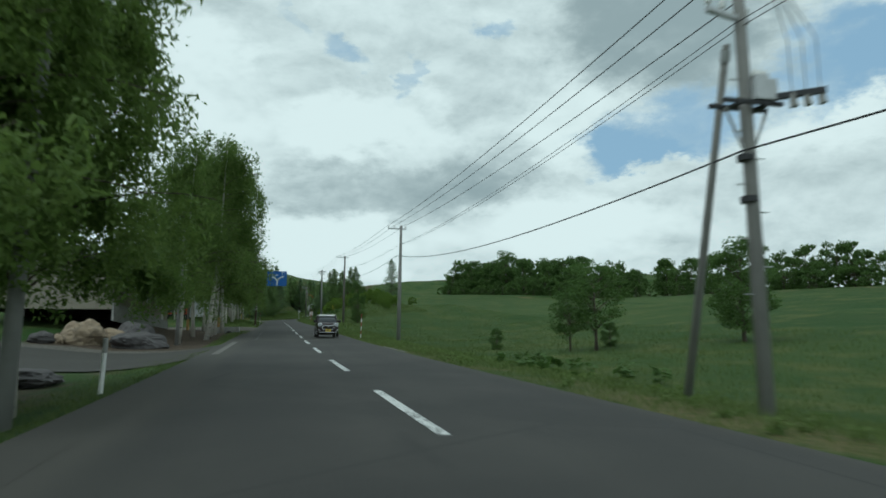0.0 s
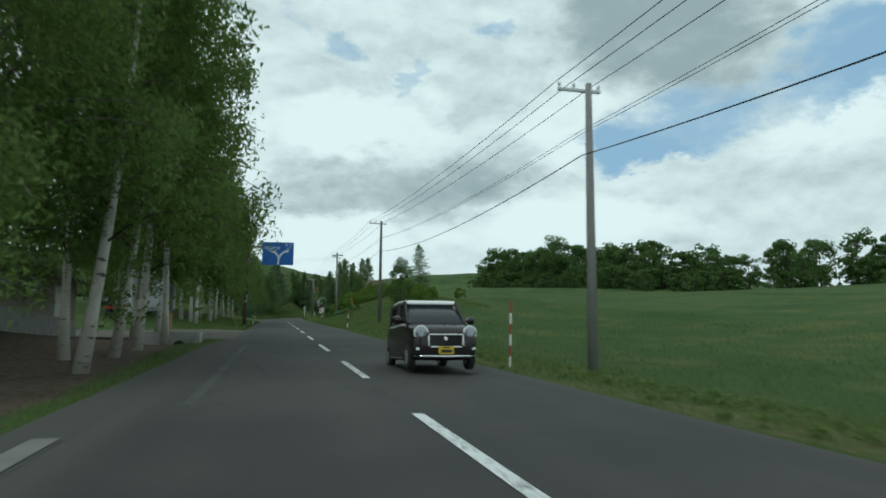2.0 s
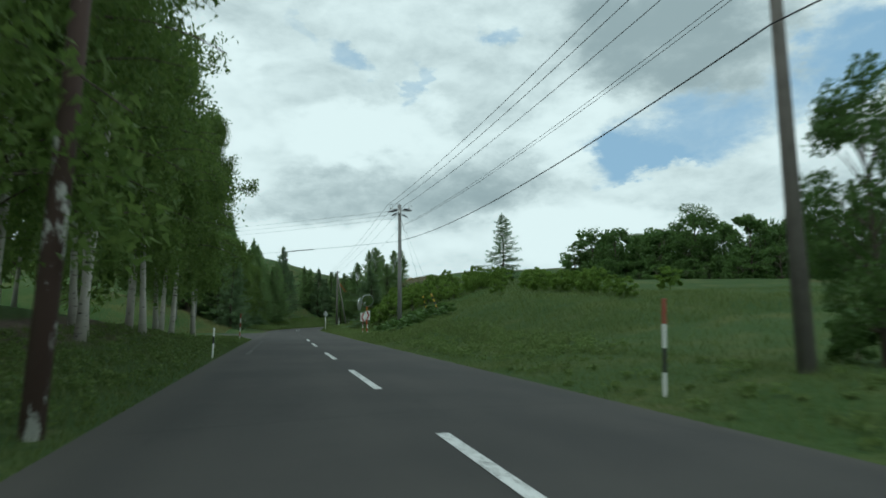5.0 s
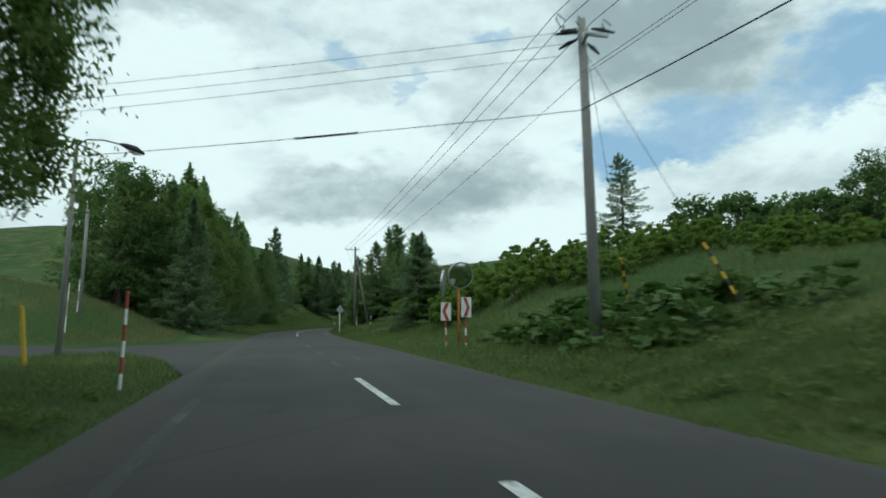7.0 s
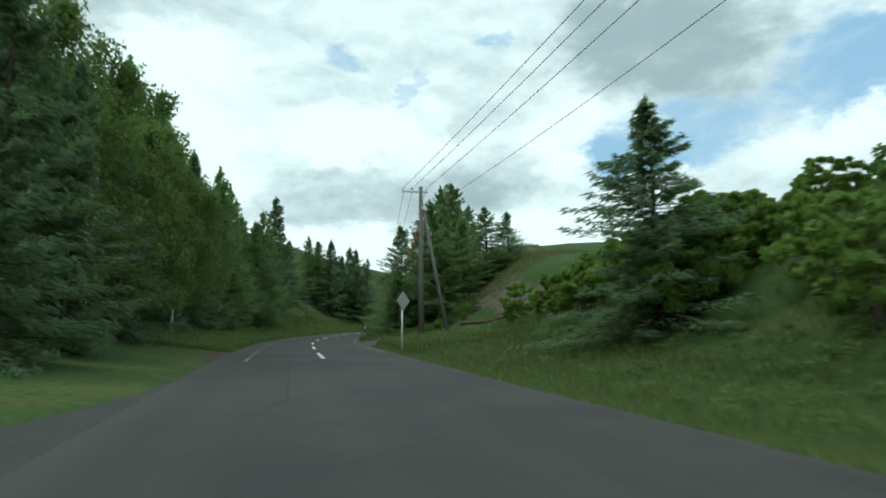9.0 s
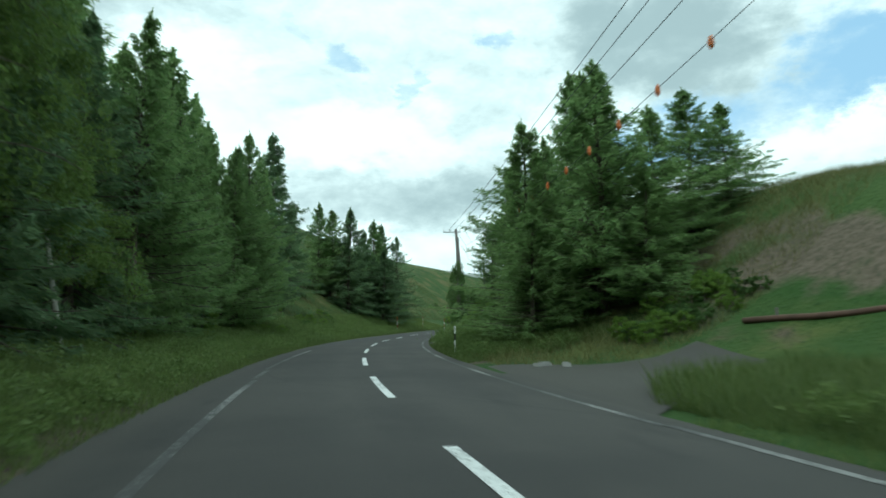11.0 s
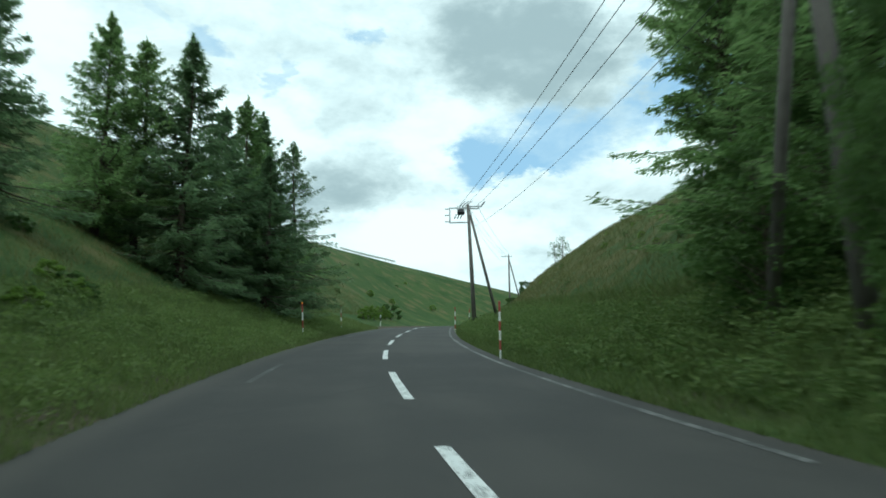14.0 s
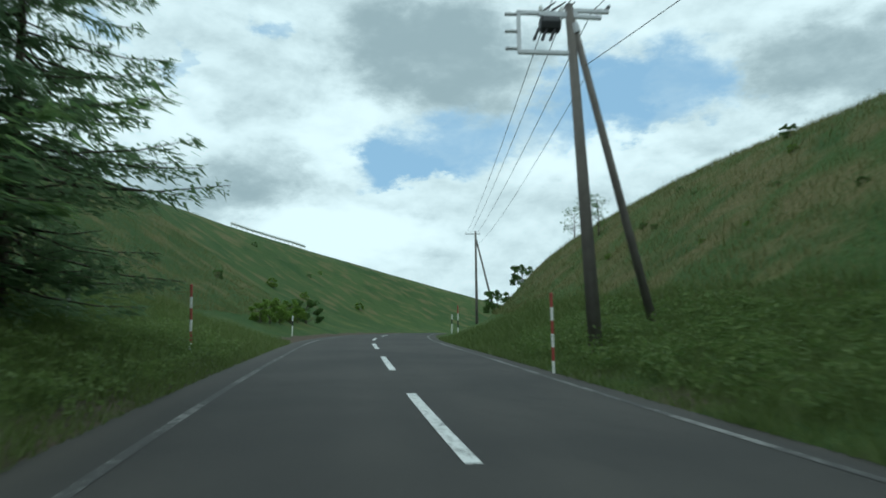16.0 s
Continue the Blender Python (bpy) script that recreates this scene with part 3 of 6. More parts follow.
    low = 11.4 + 0.56 * np.clip(204.6 - s, 0, 12)
    rust = np.maximum.reduce([zone(190, 219, 0, 19, 5, 1.2) * np.clip((d - low) / 1.2, 0, 1) * np.clip((np.maximum(low, 12) + 5.2 - d) / 1.6, 0, 1) * .58, zone(232, 256, 11, 24, 4, 2) * .8])
    for name, val in (("soil", soil), ("dry", dry), ("gravel", gravel), ("rust", rust)):
        me.attributes.new(name, "FLOAT", "POINT").data.foreach_set("value", val.astype(np.float32))
    return tagged(new("ground", me), "green meadow and grassy verges with bare earth patches", "ground", kind="structure")


build_ground()


def ribbon(name, s0, s1, d0, d1, lift, material, step_=1.0, cols=2, camber=0.0):
    """A strip along the road, d0 to d1 from its middle."""
    S = np.arange(s0, s1 + step_ * 0.5, step_)
    D = np.linspace(d0, d1, cols)
    sg, dg = np.meshgrid(S, D, indexing="ij")
    P = at(sg.ravel(), dg.ravel(), lift)
    P[:, 2] -= camber * np.abs(dg.ravel())
    idx = np.arange(sg.size).reshape(sg.shape)
    F = np.stack([idx[:-1, :-1], idx[:-1, 1:], idx[1:, 1:], idx[1:, :-1]], -1).reshape(-1, 4)
    return raw_mesh(name, P, F, material, True), dg.ravel()


def build_road():
    me, d = ribbon("road", -140, ST[-1] - 4, -3.75, 3.45, 0.0, ASPHALT, 1.0, 29, 0.012)
    e = np.clip((np.abs(d) - 3.1) / 0.4, 0, 1) * 0.8
    me.attributes.new("edge", "FLOAT", "POINT").data.foreach_set("value", e.astype(np.float32))
    lane = 0.55 * np.exp(-((np.abs(d) - 0.75) / 0.28) ** 2) + 0.45 * np.exp(-((np.abs(d) - 2.45) / 0.3) ** 2)
    me.attributes.new("lane", "FLOAT", "POINT").data.foreach_set("value", lane.astype(np.float32))
    road = tagged(new("road", me), "worn grey asphalt two-lane country road", "road", kind="structure")
    # side road to the left, and the farm track to the right
    V, F, K = [], [], 24
    ds = -np.array([3.3, 3.5, 3.7, 3.9, 4.2, 4.6, 5.2, 6, 7, 8, 9.5, 11, 14, 18, 24, 30, 45, 60])
    for d in ds:
        a, b = junction(d)
        for i in range(K + 1):
            s = float(a + (b - a) * i / K)
            w = at(s, d)
            V.append((w[0], w[1], w[2] + float(rise([s], [d])[0]) + 0.075 * min(max((5.2 + d) / 1.2, 0), 1) - 0.012 * 3.5 - (0.03 if d > -3.6 else 0.0)))
    for r in range(len(ds) - 1):
        for i in range(K):
            q = r * (K + 1) + i
            F.append((q, q + 1, q + K + 2, q + K + 1))
    me = raw_mesh("side_road", np.array(V), np.array(F), ASPHALT, True)
    me.attributes.new("edge", "FLOAT", "POINT").data.foreach_set("value", np.full(len(V), 0.15, np.float32))
    tagged(new("side_road", me), "asphalt side road joining at the junction", "road", kind="structure")
    V, F, K = [], [], 20
    ds = np.array([3.3, 3.6, 4, 4.6, 5.4, 6.2, 7, 8, 8.8, 9.4])
    for d in ds:
        a, b = np.interp(d, [3.3, 4, 5, 8, 21], [195.0, 197.4, 199.4, 201.8, 204.6]), np.interp(d, [3.3, 4, 5, 8, 21], [210, 208, 206.8, 205.6, 208.2])
        for i in range(K + 1):
            s = float(a + (b - a) * i / K)
            w = at(s, d)
            V.append((w[0], w[1], land(s, d) + (0.08 if d > 3.6 and 0 < i < K else -0.03)))
    for r in range(len(ds) - 1):
        for i in range(K):
            q = r * (K + 1) + i
            F.append((q, q + K + 1, q + K + 2, q + 1))
    me = raw_mesh("farm_track", np.array(V), np.array(F), ASPHALT, True)
    me.attributes.new("edge", "FLOAT", "POINT").data.foreach_set("value", np.full(len(V), 0.8, np.float32))
    tagged(new("farm_track", me), "grey gravelly farm track leaving the road", "road", kind="structure")
    me, d = ribbon("shoulder", -40, 69, -4.45, -3.72, 0.003, ASPHALT, 1.0, 3, 0.012)
    me.attributes.new("edge", "FLOAT", "POINT").data.foreach_set("value", np.full(len(d), 0.7, np.float32))
    part("shoulder", me, ASPHALT, road, "gritty brown-grey asphalt shoulder")
    # centre dashes 5 m long every 10 m, none across the junction
    starts = [7.4 + 9.99 * k for k in range(-12, 11)] + [119.3, 129.3] + [179.0, 188.8, 198.7, 208.5, 218.1, 227.7, 237.0, 245.7, 255.1, 264.3, 273.6] + [283.0 + 9.9 * k for k in range(12)]
    for s in starts:
        me, _ = ribbon("centre_dash", s, s + (5.0 if s < 200 else 4.8), -0.075 + (0.06 if 240 < s < 250 else 0), 0.075 + (0.06 if 240 < s < 250 else 0), 0.006, LINE, 0.5, 3, 0.012)
        part("centre_dash", me, LINE, road)
    for a, b, d0 in ((178, 188, -2.72), (189.5, 204, -2.76), (204, 207.5, -2.84), (207.5, 223, -2.93), (249, 254.5, -2.74), (270, 420, -3.0), (184, 195, 2.98), (195, 240, 2.90), (241, 420, 2.92)):
        me, _ = ribbon("edge_line", a, b, d0, d0 + 0.13, 0.005, FADED, 1.0, 2, 0.012)
        part("edge_line", me, FADED, road, "thin faded white edge line")
    # ghosts of old paint before and across the junction
    for a, b, d0 in ((44, 64, -2.96), (112, 131, -2.97), (144.6, 147.2, -0.2), (141.8, 143.8, 0.85), (138.5, 140.5, -0.1), (152, 155, -0.25)):
        me, _ = ribbon("worn_dash", a, b, d0, d0 + 0.16, 0.005, GHOST, 0.5, 2, 0.012)
        part("worn_dash", me, GHOST, road, "almost worn away white road paint")
    # tarred seams along the lane
    for a, b, d0 in ((22, 38, -2.46), (46, 59, -2.52), (59.6, 70, -2.49)):
        me, _ = ribbon("seam", a, b, d0, d0 + 0.035, 0.004, SEAM, 0.5, 1, 0.012)
        part("seam", me, SEAM, road, "dark tarred seam along the lane")
    return road


build_road()

# ---- trees ----
rng = np.random.default_rng(5)


def leaves(centres, size, aspect, droop=0.0, flat=0.0, rnd=rng):
    """Small pointed leaves round the given centres."""
    n = len(centres)
    ax = rnd.normal(size=(n, 3))
    ax[:, 2] = ax[:, 2] * (1 - flat) - droop * 1.8
    ax /= np.linalg.norm(ax, axis=1)[:, None]
    t = np.cross(ax, rnd.normal(size=(n, 3)))
    t /= np.linalg.norm(t, axis=1)[:, None] + 1e-9
    nrm = np.cross(ax, t)
    L = (size * rnd.uniform(0.6, 1.3, n))[:, None]
    base = centres - ax * L * 0.5
    w = t * L * aspect * 0.45
    V = np.stack([base + w, centres + ax * L * 0.6 + nrm * L * 0.1, base - w], 1).reshape(-1, 3)
    return V, np.arange(3 * n).reshape(n, 3)


def limb_path(base, yaw, pitch, length, bend, k=5):
    pts, p, pt = [Vector(base)], Vector(base), pitch
    for i in range(k):
        p = p + Vector((math.cos(yaw) * math.cos(pt), math.sin(yaw) * math.cos(pt), math.sin(pt))) * (length / k)
        pts.append(p.copy())
        pt += bend / k
    return pts


def along(pts, u):
    k = min(int(u * (len(pts) - 1)), len(pts) - 2)
    f = u * (len(pts) - 1) - k
    return pts[k].lerp(pts[k + 1], f)


def birch_meshes(h, n_leaf, seed, lean=0.0, low=0.28, size=0.16, weep=1.0, wide=1.0):
    r = np.random.default_rng(seed)
    random.seed(seed)
    g, gl = Geo(), Geo()
    trunk = [Vector((lean * (t ** 1.3) * h + 0.12 * math.sin(t * 5 + seed), 0.10 * math.sin(t * 4 + seed * 2), t * h)) for t in np.linspace(0, 1, 9)]
    r0 = 0.0085 * h + 0.02
    g.tube(trunk, [r0 * (1.25 if i == 0 else 1 - 0.9 * i / 8) for i in range(9)], 9)
    limbs = []
    for i in range(34):
        u = low + (0.97 - low) * (i + r.uniform(0, 1)) / 34
        b = along(trunk, u)
        ln = h * wide * (0.30 * (1 - u) ** 0.55 + 0.06) * r.uniform(0.75, 1.2)
        pts = limb_path(b, r.uniform(0, 2 * math.pi), r.uniform(0.5, 0.95), ln, -1.25 * weep, 6)
        limbs.append(pts)
        gl.tube(pts, [0.16 * r0 * (1.6 - u) * (1 - 0.85 * k / 6) + 0.004 for k in range(7)], 5, False)
    C, clumps = [], 7
    per = n_leaf // (len(limbs) * clumps)
    for pts in limbs:
        for _ in range(clumps):
            # a hanging spray: twigs fall from one place on the limb, leaves thin out downwards
            u = r.uniform(0.2, 1.0)
            m_ = int(per * r.uniform(0.4, 1.6))
            c = np.array(along(pts, u)) + r.normal(0, 0.018 * h, 3)
            twig = r.normal(0, 1, (7, 2)) * 0.018 * h
            k = r.integers(0, 7, m_)
            fall = r.uniform(0, 1, m_) ** 0.8 * (0.05 + 0.10 * r.uniform() * weep) * h
            p = np.zeros((m_, 3)) + c
            p[:, :2] += twig[k] * (0.5 + 0.6 * (fall / (0.15 * h)))[:, None]
            p[:, 2] += 0.02 * h - fall
            C.append(p + r.normal(0, 0.009 * h, (m_, 3)))
    V, F = leaves(np.concatenate(C), size, 0.62, 0.45, 0.0, r)
    return g.mesh("birch_trunk", BIRCH, True), raw_mesh("birch_crown", V, F, BIRCH_LEAF), gl.mesh("birch_limbs", BARK, True)


def conifer_meshes(h, n, seed, leaf_mat, wide=0.24, low=0.06, size=0.30, droop=0.35, name="spruce", power=0.75, count=200):
    """Conifer: branches at every height, each with flat sprays of narrow needle tufts."""
    r = np.random.default_rng(seed)
    g = Geo()
    sway = [Vector((0.12 * math.sin(t * 6 + seed), 0.12 * math.cos(t * 5 + seed), t * h)) for t in np.linspace(0, 1, 7)]
    r0 = 0.011 * h + 0.03
    g.tube(sway, [r0 * (1.2 if i == 0 else 1 - 0.95 * i / 6) for i in range(7)], 7)
    C, A, S = [], [], []
    lob = [(r.uniform(0, 6.28), r.uniform(2, 5), r.uniform(0, 6.28)) for _ in range(3)]
    for i in range(count):
        u = min(max(low + (0.985 - low) * max(i + r.uniform(-3, 3), 0.0) / count, low), 0.985)
        yaw = r.uniform(0, 2 * math.pi)
        uneven = 1 + 0.22 * sum(math.sin(yaw * (k + 1) + a + u * b * 3) for k, (a, b, c) in enumerate(lob)) / 1.5
        reach = h * wide * (1 - u) ** power * uneven * (0.7 if u < low + 0.05 else 1.0)
        ln = reach * r.uniform(0.5, 1.12) + 0.15
        pitch = r.uniform(-0.15, 0.30) - droop * (1 - u) + 0.5 * u * u
        pts = limb_path(along(sway, u), yaw, pitch, ln, 0.45, 3)
        g.tube(pts, [0.008 + 0.010 * ln * (1 - j / 3) for j in range(4)], 3, False)
        m_ = max(int(n / count * (0.25 + 1.5 * ln / (h * wide))), 5)
        q = r.uniform(0.12, 1.0, m_) ** 0.75
        p = np.array([along(pts, x) for x in q])
        sd = np.array([-math.sin(yaw), math.cos(yaw), 0])
        spread = 0.30 * ln * (1.05 - q) + 0.04
        s_ = r.uniform(-1, 1, m_)
        p = p + sd * (s_ * spread)[:, None]
        p[:, 2] -= np.abs(s_) * spread * 0.35 + r.normal(0.08, 0.085, m_)
        dirv = np.array([math.cos(yaw), math.sin(yaw), -0.42])[None] * 0.8 + sd[None] * s_[:, None] * 1.0 + r.normal(0, 0.3, (m_, 3))
        C.append(p), A.append(dirv)
    m_ = 110
    q = r.uniform(0.86, 1.015, m_)
    C.append(np.array([along(sway, min(x, 1.0)) + Vector((0, 0, max(x - 1.0, 0) * h)) for x in q]) + r.normal(0, 1, (m_, 3)) * np.array([1, 1, 0.3]) * (0.012 + 0.9 * np.clip(1 - q, 0, 1))[:, None]), A.append(np.array([0, 0, 1.0]) + r.normal(0, 0.7, (m_, 3)))
    C, A = np.concatenate(C), np.concatenate(A)
    A /= np.linalg.norm(A, axis=1)[:, None]
    T = np.cross(A, np.array([0, 0, 1.0]) + r.normal(0, 0.6, A.shape))
    T /= np.linalg.norm(T, axis=1)[:, None]
    L = (size * r.uniform(0.55, 1.35, len(C)))[:, None]
    V = np.stack([C + T * L * 0.125 - A * L * 0.4, C + A * L * 0.65, C - T * L * 0.125 - A * L * 0.4], 1).reshape(-1, 3)
    F = np.arange(len(V)).reshape(-1, 3)
    return g.mesh(name + "_trunk", BARK, True), raw_mesh(name + "_crown", V, F, leaf_mat)


def broad_meshes(h, n, seed, leaf_mat, wide=0.36, low=0.22, size=0.3, clumps=46, trunk_mat=None, flat=1.0):
    r = np.random.default_rng(seed)
    g = Geo()
    trunk = [Vector((0.06 * math.sin(t * 4 + seed), 0.06 * math.cos(t * 3 + seed), t * h * 0.8)) for t in np.linspace(0, 1, 6)]
    r0 = 0.016 * h + 0.02
    g.tube(trunk, [r0 * (1.3 if i == 0 else 1 - 0.85 * i / 5) for i in range(6)], 8)
    C = []
    for i in range(clumps):
        u = r.uniform(0.0, 1.0)
        zc = h * (low + (0.97 - low) * u)
        rad = h * wide * (math.sin(math.pi * min(max(0.12 + 0.80 * u, 0), 1)) ** 0.6) * r.uniform(0.25, 1.0) ** 0.5
        yaw = r.uniform(0, 2 * math.pi)
        c = Vector((math.cos(yaw) * rad, math.sin(yaw) * rad, zc))
        b = along(trunk, min(max((zc / h - 0.18) / 0.8, 0.15), 0.95))
        g.tube([b, b.lerp(c, 0.5) + Vector((0, 0, 0.02 * h)), c], [0.25 * r0, 0.14 * r0, 0.05 * r0], 4, False)
        m_ = n // clumps
        cr = h * 0.085 * r.uniform(0.7, 1.5)
        p = r.normal(size=(m_, 3))
        p /= np.linalg.norm(p, axis=1)[:, None]
        p *= (cr * r.uniform(0.25, 1.0, (m_, 1)) ** 0.5) * np.array([1.25, 1.25, 0.8 * flat])
        C.append(p + np.array(c))
    V, F = leaves(np.concatenate(C), size, 0.75, 0.15, 0.0, r)
    return g.mesh("broad_trunk", trunk_mat or BARK, True), raw_mesh("broad_crown", V, F, leaf_mat)


def tree(name, meshes, label, category, p, yaw=0.0, scale=1.0, group="", tilt=0.0, wide=1.0):
    m = Matrix.Translation(p) @ Matrix.Rotation(radians(yaw), 4, "Z") @ Matrix.Rotation(radians(tilt), 4, "X") @ Matrix.Diagonal((scale * wide, scale * wide, scale, 1))
    t = thing(name, label, category, None, group)
    t.matrix_world = m
    a, b = new("trunk", meshes[0]), new("crown", meshes[1])
    a.parent = b.parent = t
    if len(meshes) > 2:
        new("bough", meshes[2]).parent = t
    return t


def thicket(name, meshes, label, spots):
    """Bushes grown into one another: one mesh; spots are (place, turn, scale)."""
    V, F, n = [], [], 0
    for me in meshes[:2]:
        co = np.empty(len(me.vertices) * 3)
        me.vertices.foreach_get("co", co)
        co = co.reshape(-1, 3)
        faces = [tuple(q.vertices) for q in me.polygons]
        if me is meshes[0]:
            V0, F0 = co, faces
        else:
            V0, F0 = np.vstack((V0, co)), F0 + [tuple(k + len(V0) for k in q) for q in faces]
    for p, yaw, scale in spots:
        c, s_ = math.cos(radians(yaw)), math.sin(radians(yaw))
        V.append(V0 @ np.array(((c, s_, 0), (-s_, c, 0), (0, 0, 1))) * scale + np.array(p))
        F += [tuple(k + n for k in q) for q in F0]
        n += len(V0)
    me = bpy.data.meshes.new(name)
    me.from_pydata(np.vstack(V).tolist(), [], F)
    me.materials.append(meshes[1].materials[0])
    tagged(new(name, me), label, "bushes", kind="stuff")


BIRCH_N = [birch_meshes(12, 21000, 11, 0.02, 0.22, 0.138, 1.0, 0.98), birch_meshes(11, 21000, 12, -0.04, 0.24, 0.138, 1.0, 1.05), birch_meshes(13, 21000, 13, 0.05, 0.23, 0.138, 1.0, 0.92)]
BIRCH_M = [birch_meshes(11, 13000, 21, 0.03, 0.12, 0.185, 0.8, 0.85), birch_meshes(12, 13000, 22, -0.04, 0.14, 0.185, 0.8, 0.8)]
BIRCH_F = birch_meshes(11, 2600, 23, 0.03, 0.12, 0.40, 0.7, 1.0)
LARCH = [conifer_meshes(15, 29000, 31, LARCH_LEAF, 0.32, 0.05, 0.29, 0.30, "larch", 0.86, 280), conifer_meshes(16, 29000, 32, LARCH_LEAF, 0.30, 0.07, 0.29, 0.2, "larch", 0.8, 280),
         conifer_meshes(16, 30000, 34, LARCH_LEAF, 0.25, 0.24, 0.29, 0.25, "larch", 0.6, 280)]
LARCH_F = conifer_meshes(15, 8000, 33, LARCH_LEAF, 0.30, 0.05, 0.52, 0.25, "larch", 0.82, 160)
SPRUCE = [conifer_meshes(14, 22000, 41, SPRUCE_LEAF, 0.26, 0.02, 0.33, 0.4, "spruce", 0.8, 260), conifer_meshes(12, 22000, 42, SPRUCE_LEAF, 0.32, 0.02, 0.30, 0.5, "spruce", 0.85, 260)]
OPEN_SPRUCE = conifer_meshes(13, 20000, 43, SPRUCE_LEAF, 0.33, 0.05, 0.26, 0.5, "spruce", 0.7, 210)
MEADOW = broad_meshes(8, 5600, 53, BROAD_LEAF, 0.32, 0.30, 0.20, 40)
BROAD = [broad_meshes(8, 9000, 51, BROAD_LEAF, 0.34, 0.16, 0.20), broad_meshes(9, 10000, 52, BROAD_LEAF, 0.30, 0.1, 0.21, 56)]
FAR_T = [broad_meshes(9, 1500, 61, BROAD_LEAF, 0.34, 0.25, 0.52, 26), broad_meshes(10, 1500, 62, BROAD_LEAF, 0.27, 0.2, 0.52, 26), broad_meshes(7, 1500, 63, BROAD_LEAF, 0.50, 0.05, 0.48, 30)]
FAR_BUSH = broad_meshes(5, 1500, 65, BROAD_LEAF, 0.62, 0.0, 0.42, 30)
THIN = broad_meshes(9, 420, 64, BROAD_LEAF, 0.34, 0.35, 0.34, 26)
BUSH = [broad_meshes(2.2, 1700, 71, BUSH_LEAF, 0.55, 0.05, 0.215, 26), broad_meshes(1.8, 1700, 72, BROAD_LEAF, 0.62, 0.05, 0.155, 24)]
RUSTY = broad_meshes(2.0, 3200, 73, RUST_LEAF, 0.8, 0.02, 0.11, 46)

# birches beside the farm: (s, d, kind, turn, scale, tilt)
for s, d, k, yaw, sc, tl in ((20, -14.5, 1, 200, 1.0, 0), (11.0, -13.5, 1, 310, 1.2, 0), (17.0, -16.5, 0, 250, 1.2, 0),
                             (49.2, -8.0, 2, 10, 1.05, 7), (51.4, -8.1, 0, 40, 1.12, -6), (53.6, -6.6, 0, 100, 1.32, 4), (56.6, -7.9, 1, 200, 1.22, 6), (58.2, -6.9, 2, 300, 1.12, -5),
                             (61.5, -6.7, 2, 40, 1.2, 0), (66.0, -6.5, 1, 160, 1.3, 0), (76.5, -8.4, 2, 0, 1.08, 0), (70, -13.5, 0, 90, 1.05, 0)):
    tree("birch_tree", BIRCH_N[k], "white-barked birch tree with drooping green twigs", "tree", spot(s, d, 0.1), yaw, sc, "birches by the farm", tl, 1.1 if s > 50 else 1.0)
THICK = birch_meshes(12, 60000, 14, 0.02, 0.18, 0.115, 0.8, 0.88)
for s, d, yaw, sc in ((11.8, -7.7, 40, 1.15), (15.6, -7.0, 0, 1.12), (18.8, -7.9, 130, 1.12), (69.3, -8.3, 80, 1.12), (21.6, -10.6, 250, 1.1), (17.0, -11.6, 60, 1.15), (13.5, -10.0, 200, 1.1)):
    tree("birch_tree", THICK, "dense dark birch with foliage hanging low beside the road", "tree", spot(s, d, 0.1), yaw, sc, "birches by the farm", 0, 1.1)
for i in range(16):
    s = 91 + i * 2.9
    tree("birch_tree", THICK if i > 9 and i % 2 else BIRCH_N[i % 3], "slender white birch in a roadside row", "tree", spot(s, -7.6 - 0.9 * (i % 3), 0.1), i * 67, 1.14 + 0.06 * (i % 4), "birch row on the bank")
for i in range(10):
    tree("birch_tree", BIRCH_F, "slender white birch in a roadside row", "tree", spot(94 + i * 4.6, -14 - 2.5 * (i % 2), 0.1), i * 71 + 20, 0.95 + 0.06 * (i % 3), "birch row on the bank")
for i in range(12):
    tree("larch_tree", LARCH_F, "dark conifer behind the farm", "tree", spot(60 + i * 8, -42 - 6 * (i % 3), 0.1), i * 71 + 20, 0.9 + 0.08 * (i % 3), "trees behind the farm")

# forest on the left after the junction
random.seed(3)
for i in range(64):
    row = i // 32
    s = 175 + (i % 32) * 2.0 + random.uniform(-1, 1)
    d = -(9.4 + row * 4.0 + random.uniform(-1.0, 1.4))
    kind = random.random()
    p = spot(s, d, 0.15)
    big = 1.08 if 192 < s < 214 else 0.95
    if row == 0 and kind < 0.8 and 176 < s < 210:
        tree("birch_tree", BIRCH_M[i % 2], "leafy birch at the edge of the wood", "tree", p, i * 53, random.uniform(0.85, 1.05) * big, "wood beside the road", random.uniform(-6, 6), 1.15)
    elif row:
        tree("larch_tree", LARCH_F, "tall dark green larch in the wood", "tree", p, i * 53, random.uniform(0.75, 0.98) * big * (1.2 if s > 200 else 1.0), "wood beside the road")
    elif kind < 0.82:
        tree("larch_tree", LARCH[i % 2], "tall dark green larch in the wood", "tree", p, i * 53, random.uniform(0.66, 0.88) * big, "wood beside the road")
    else:
        tree("spruce_tree", SPRUCE[i % 2], "dense dark spruce in the wood", "tree", p, i * 53, random.uniform(0.7, 0.85) * big, "wood beside the road")
for i in range(14):
    tree("larch_tree", LARCH_F, "tall dark green larch in the wood", "tree", spot(196 + i * 3.4, -19 - 3 * (i % 3), 0.2), i * 47, 0.85 + 0.05 * (i % 3), "wood beside the road")
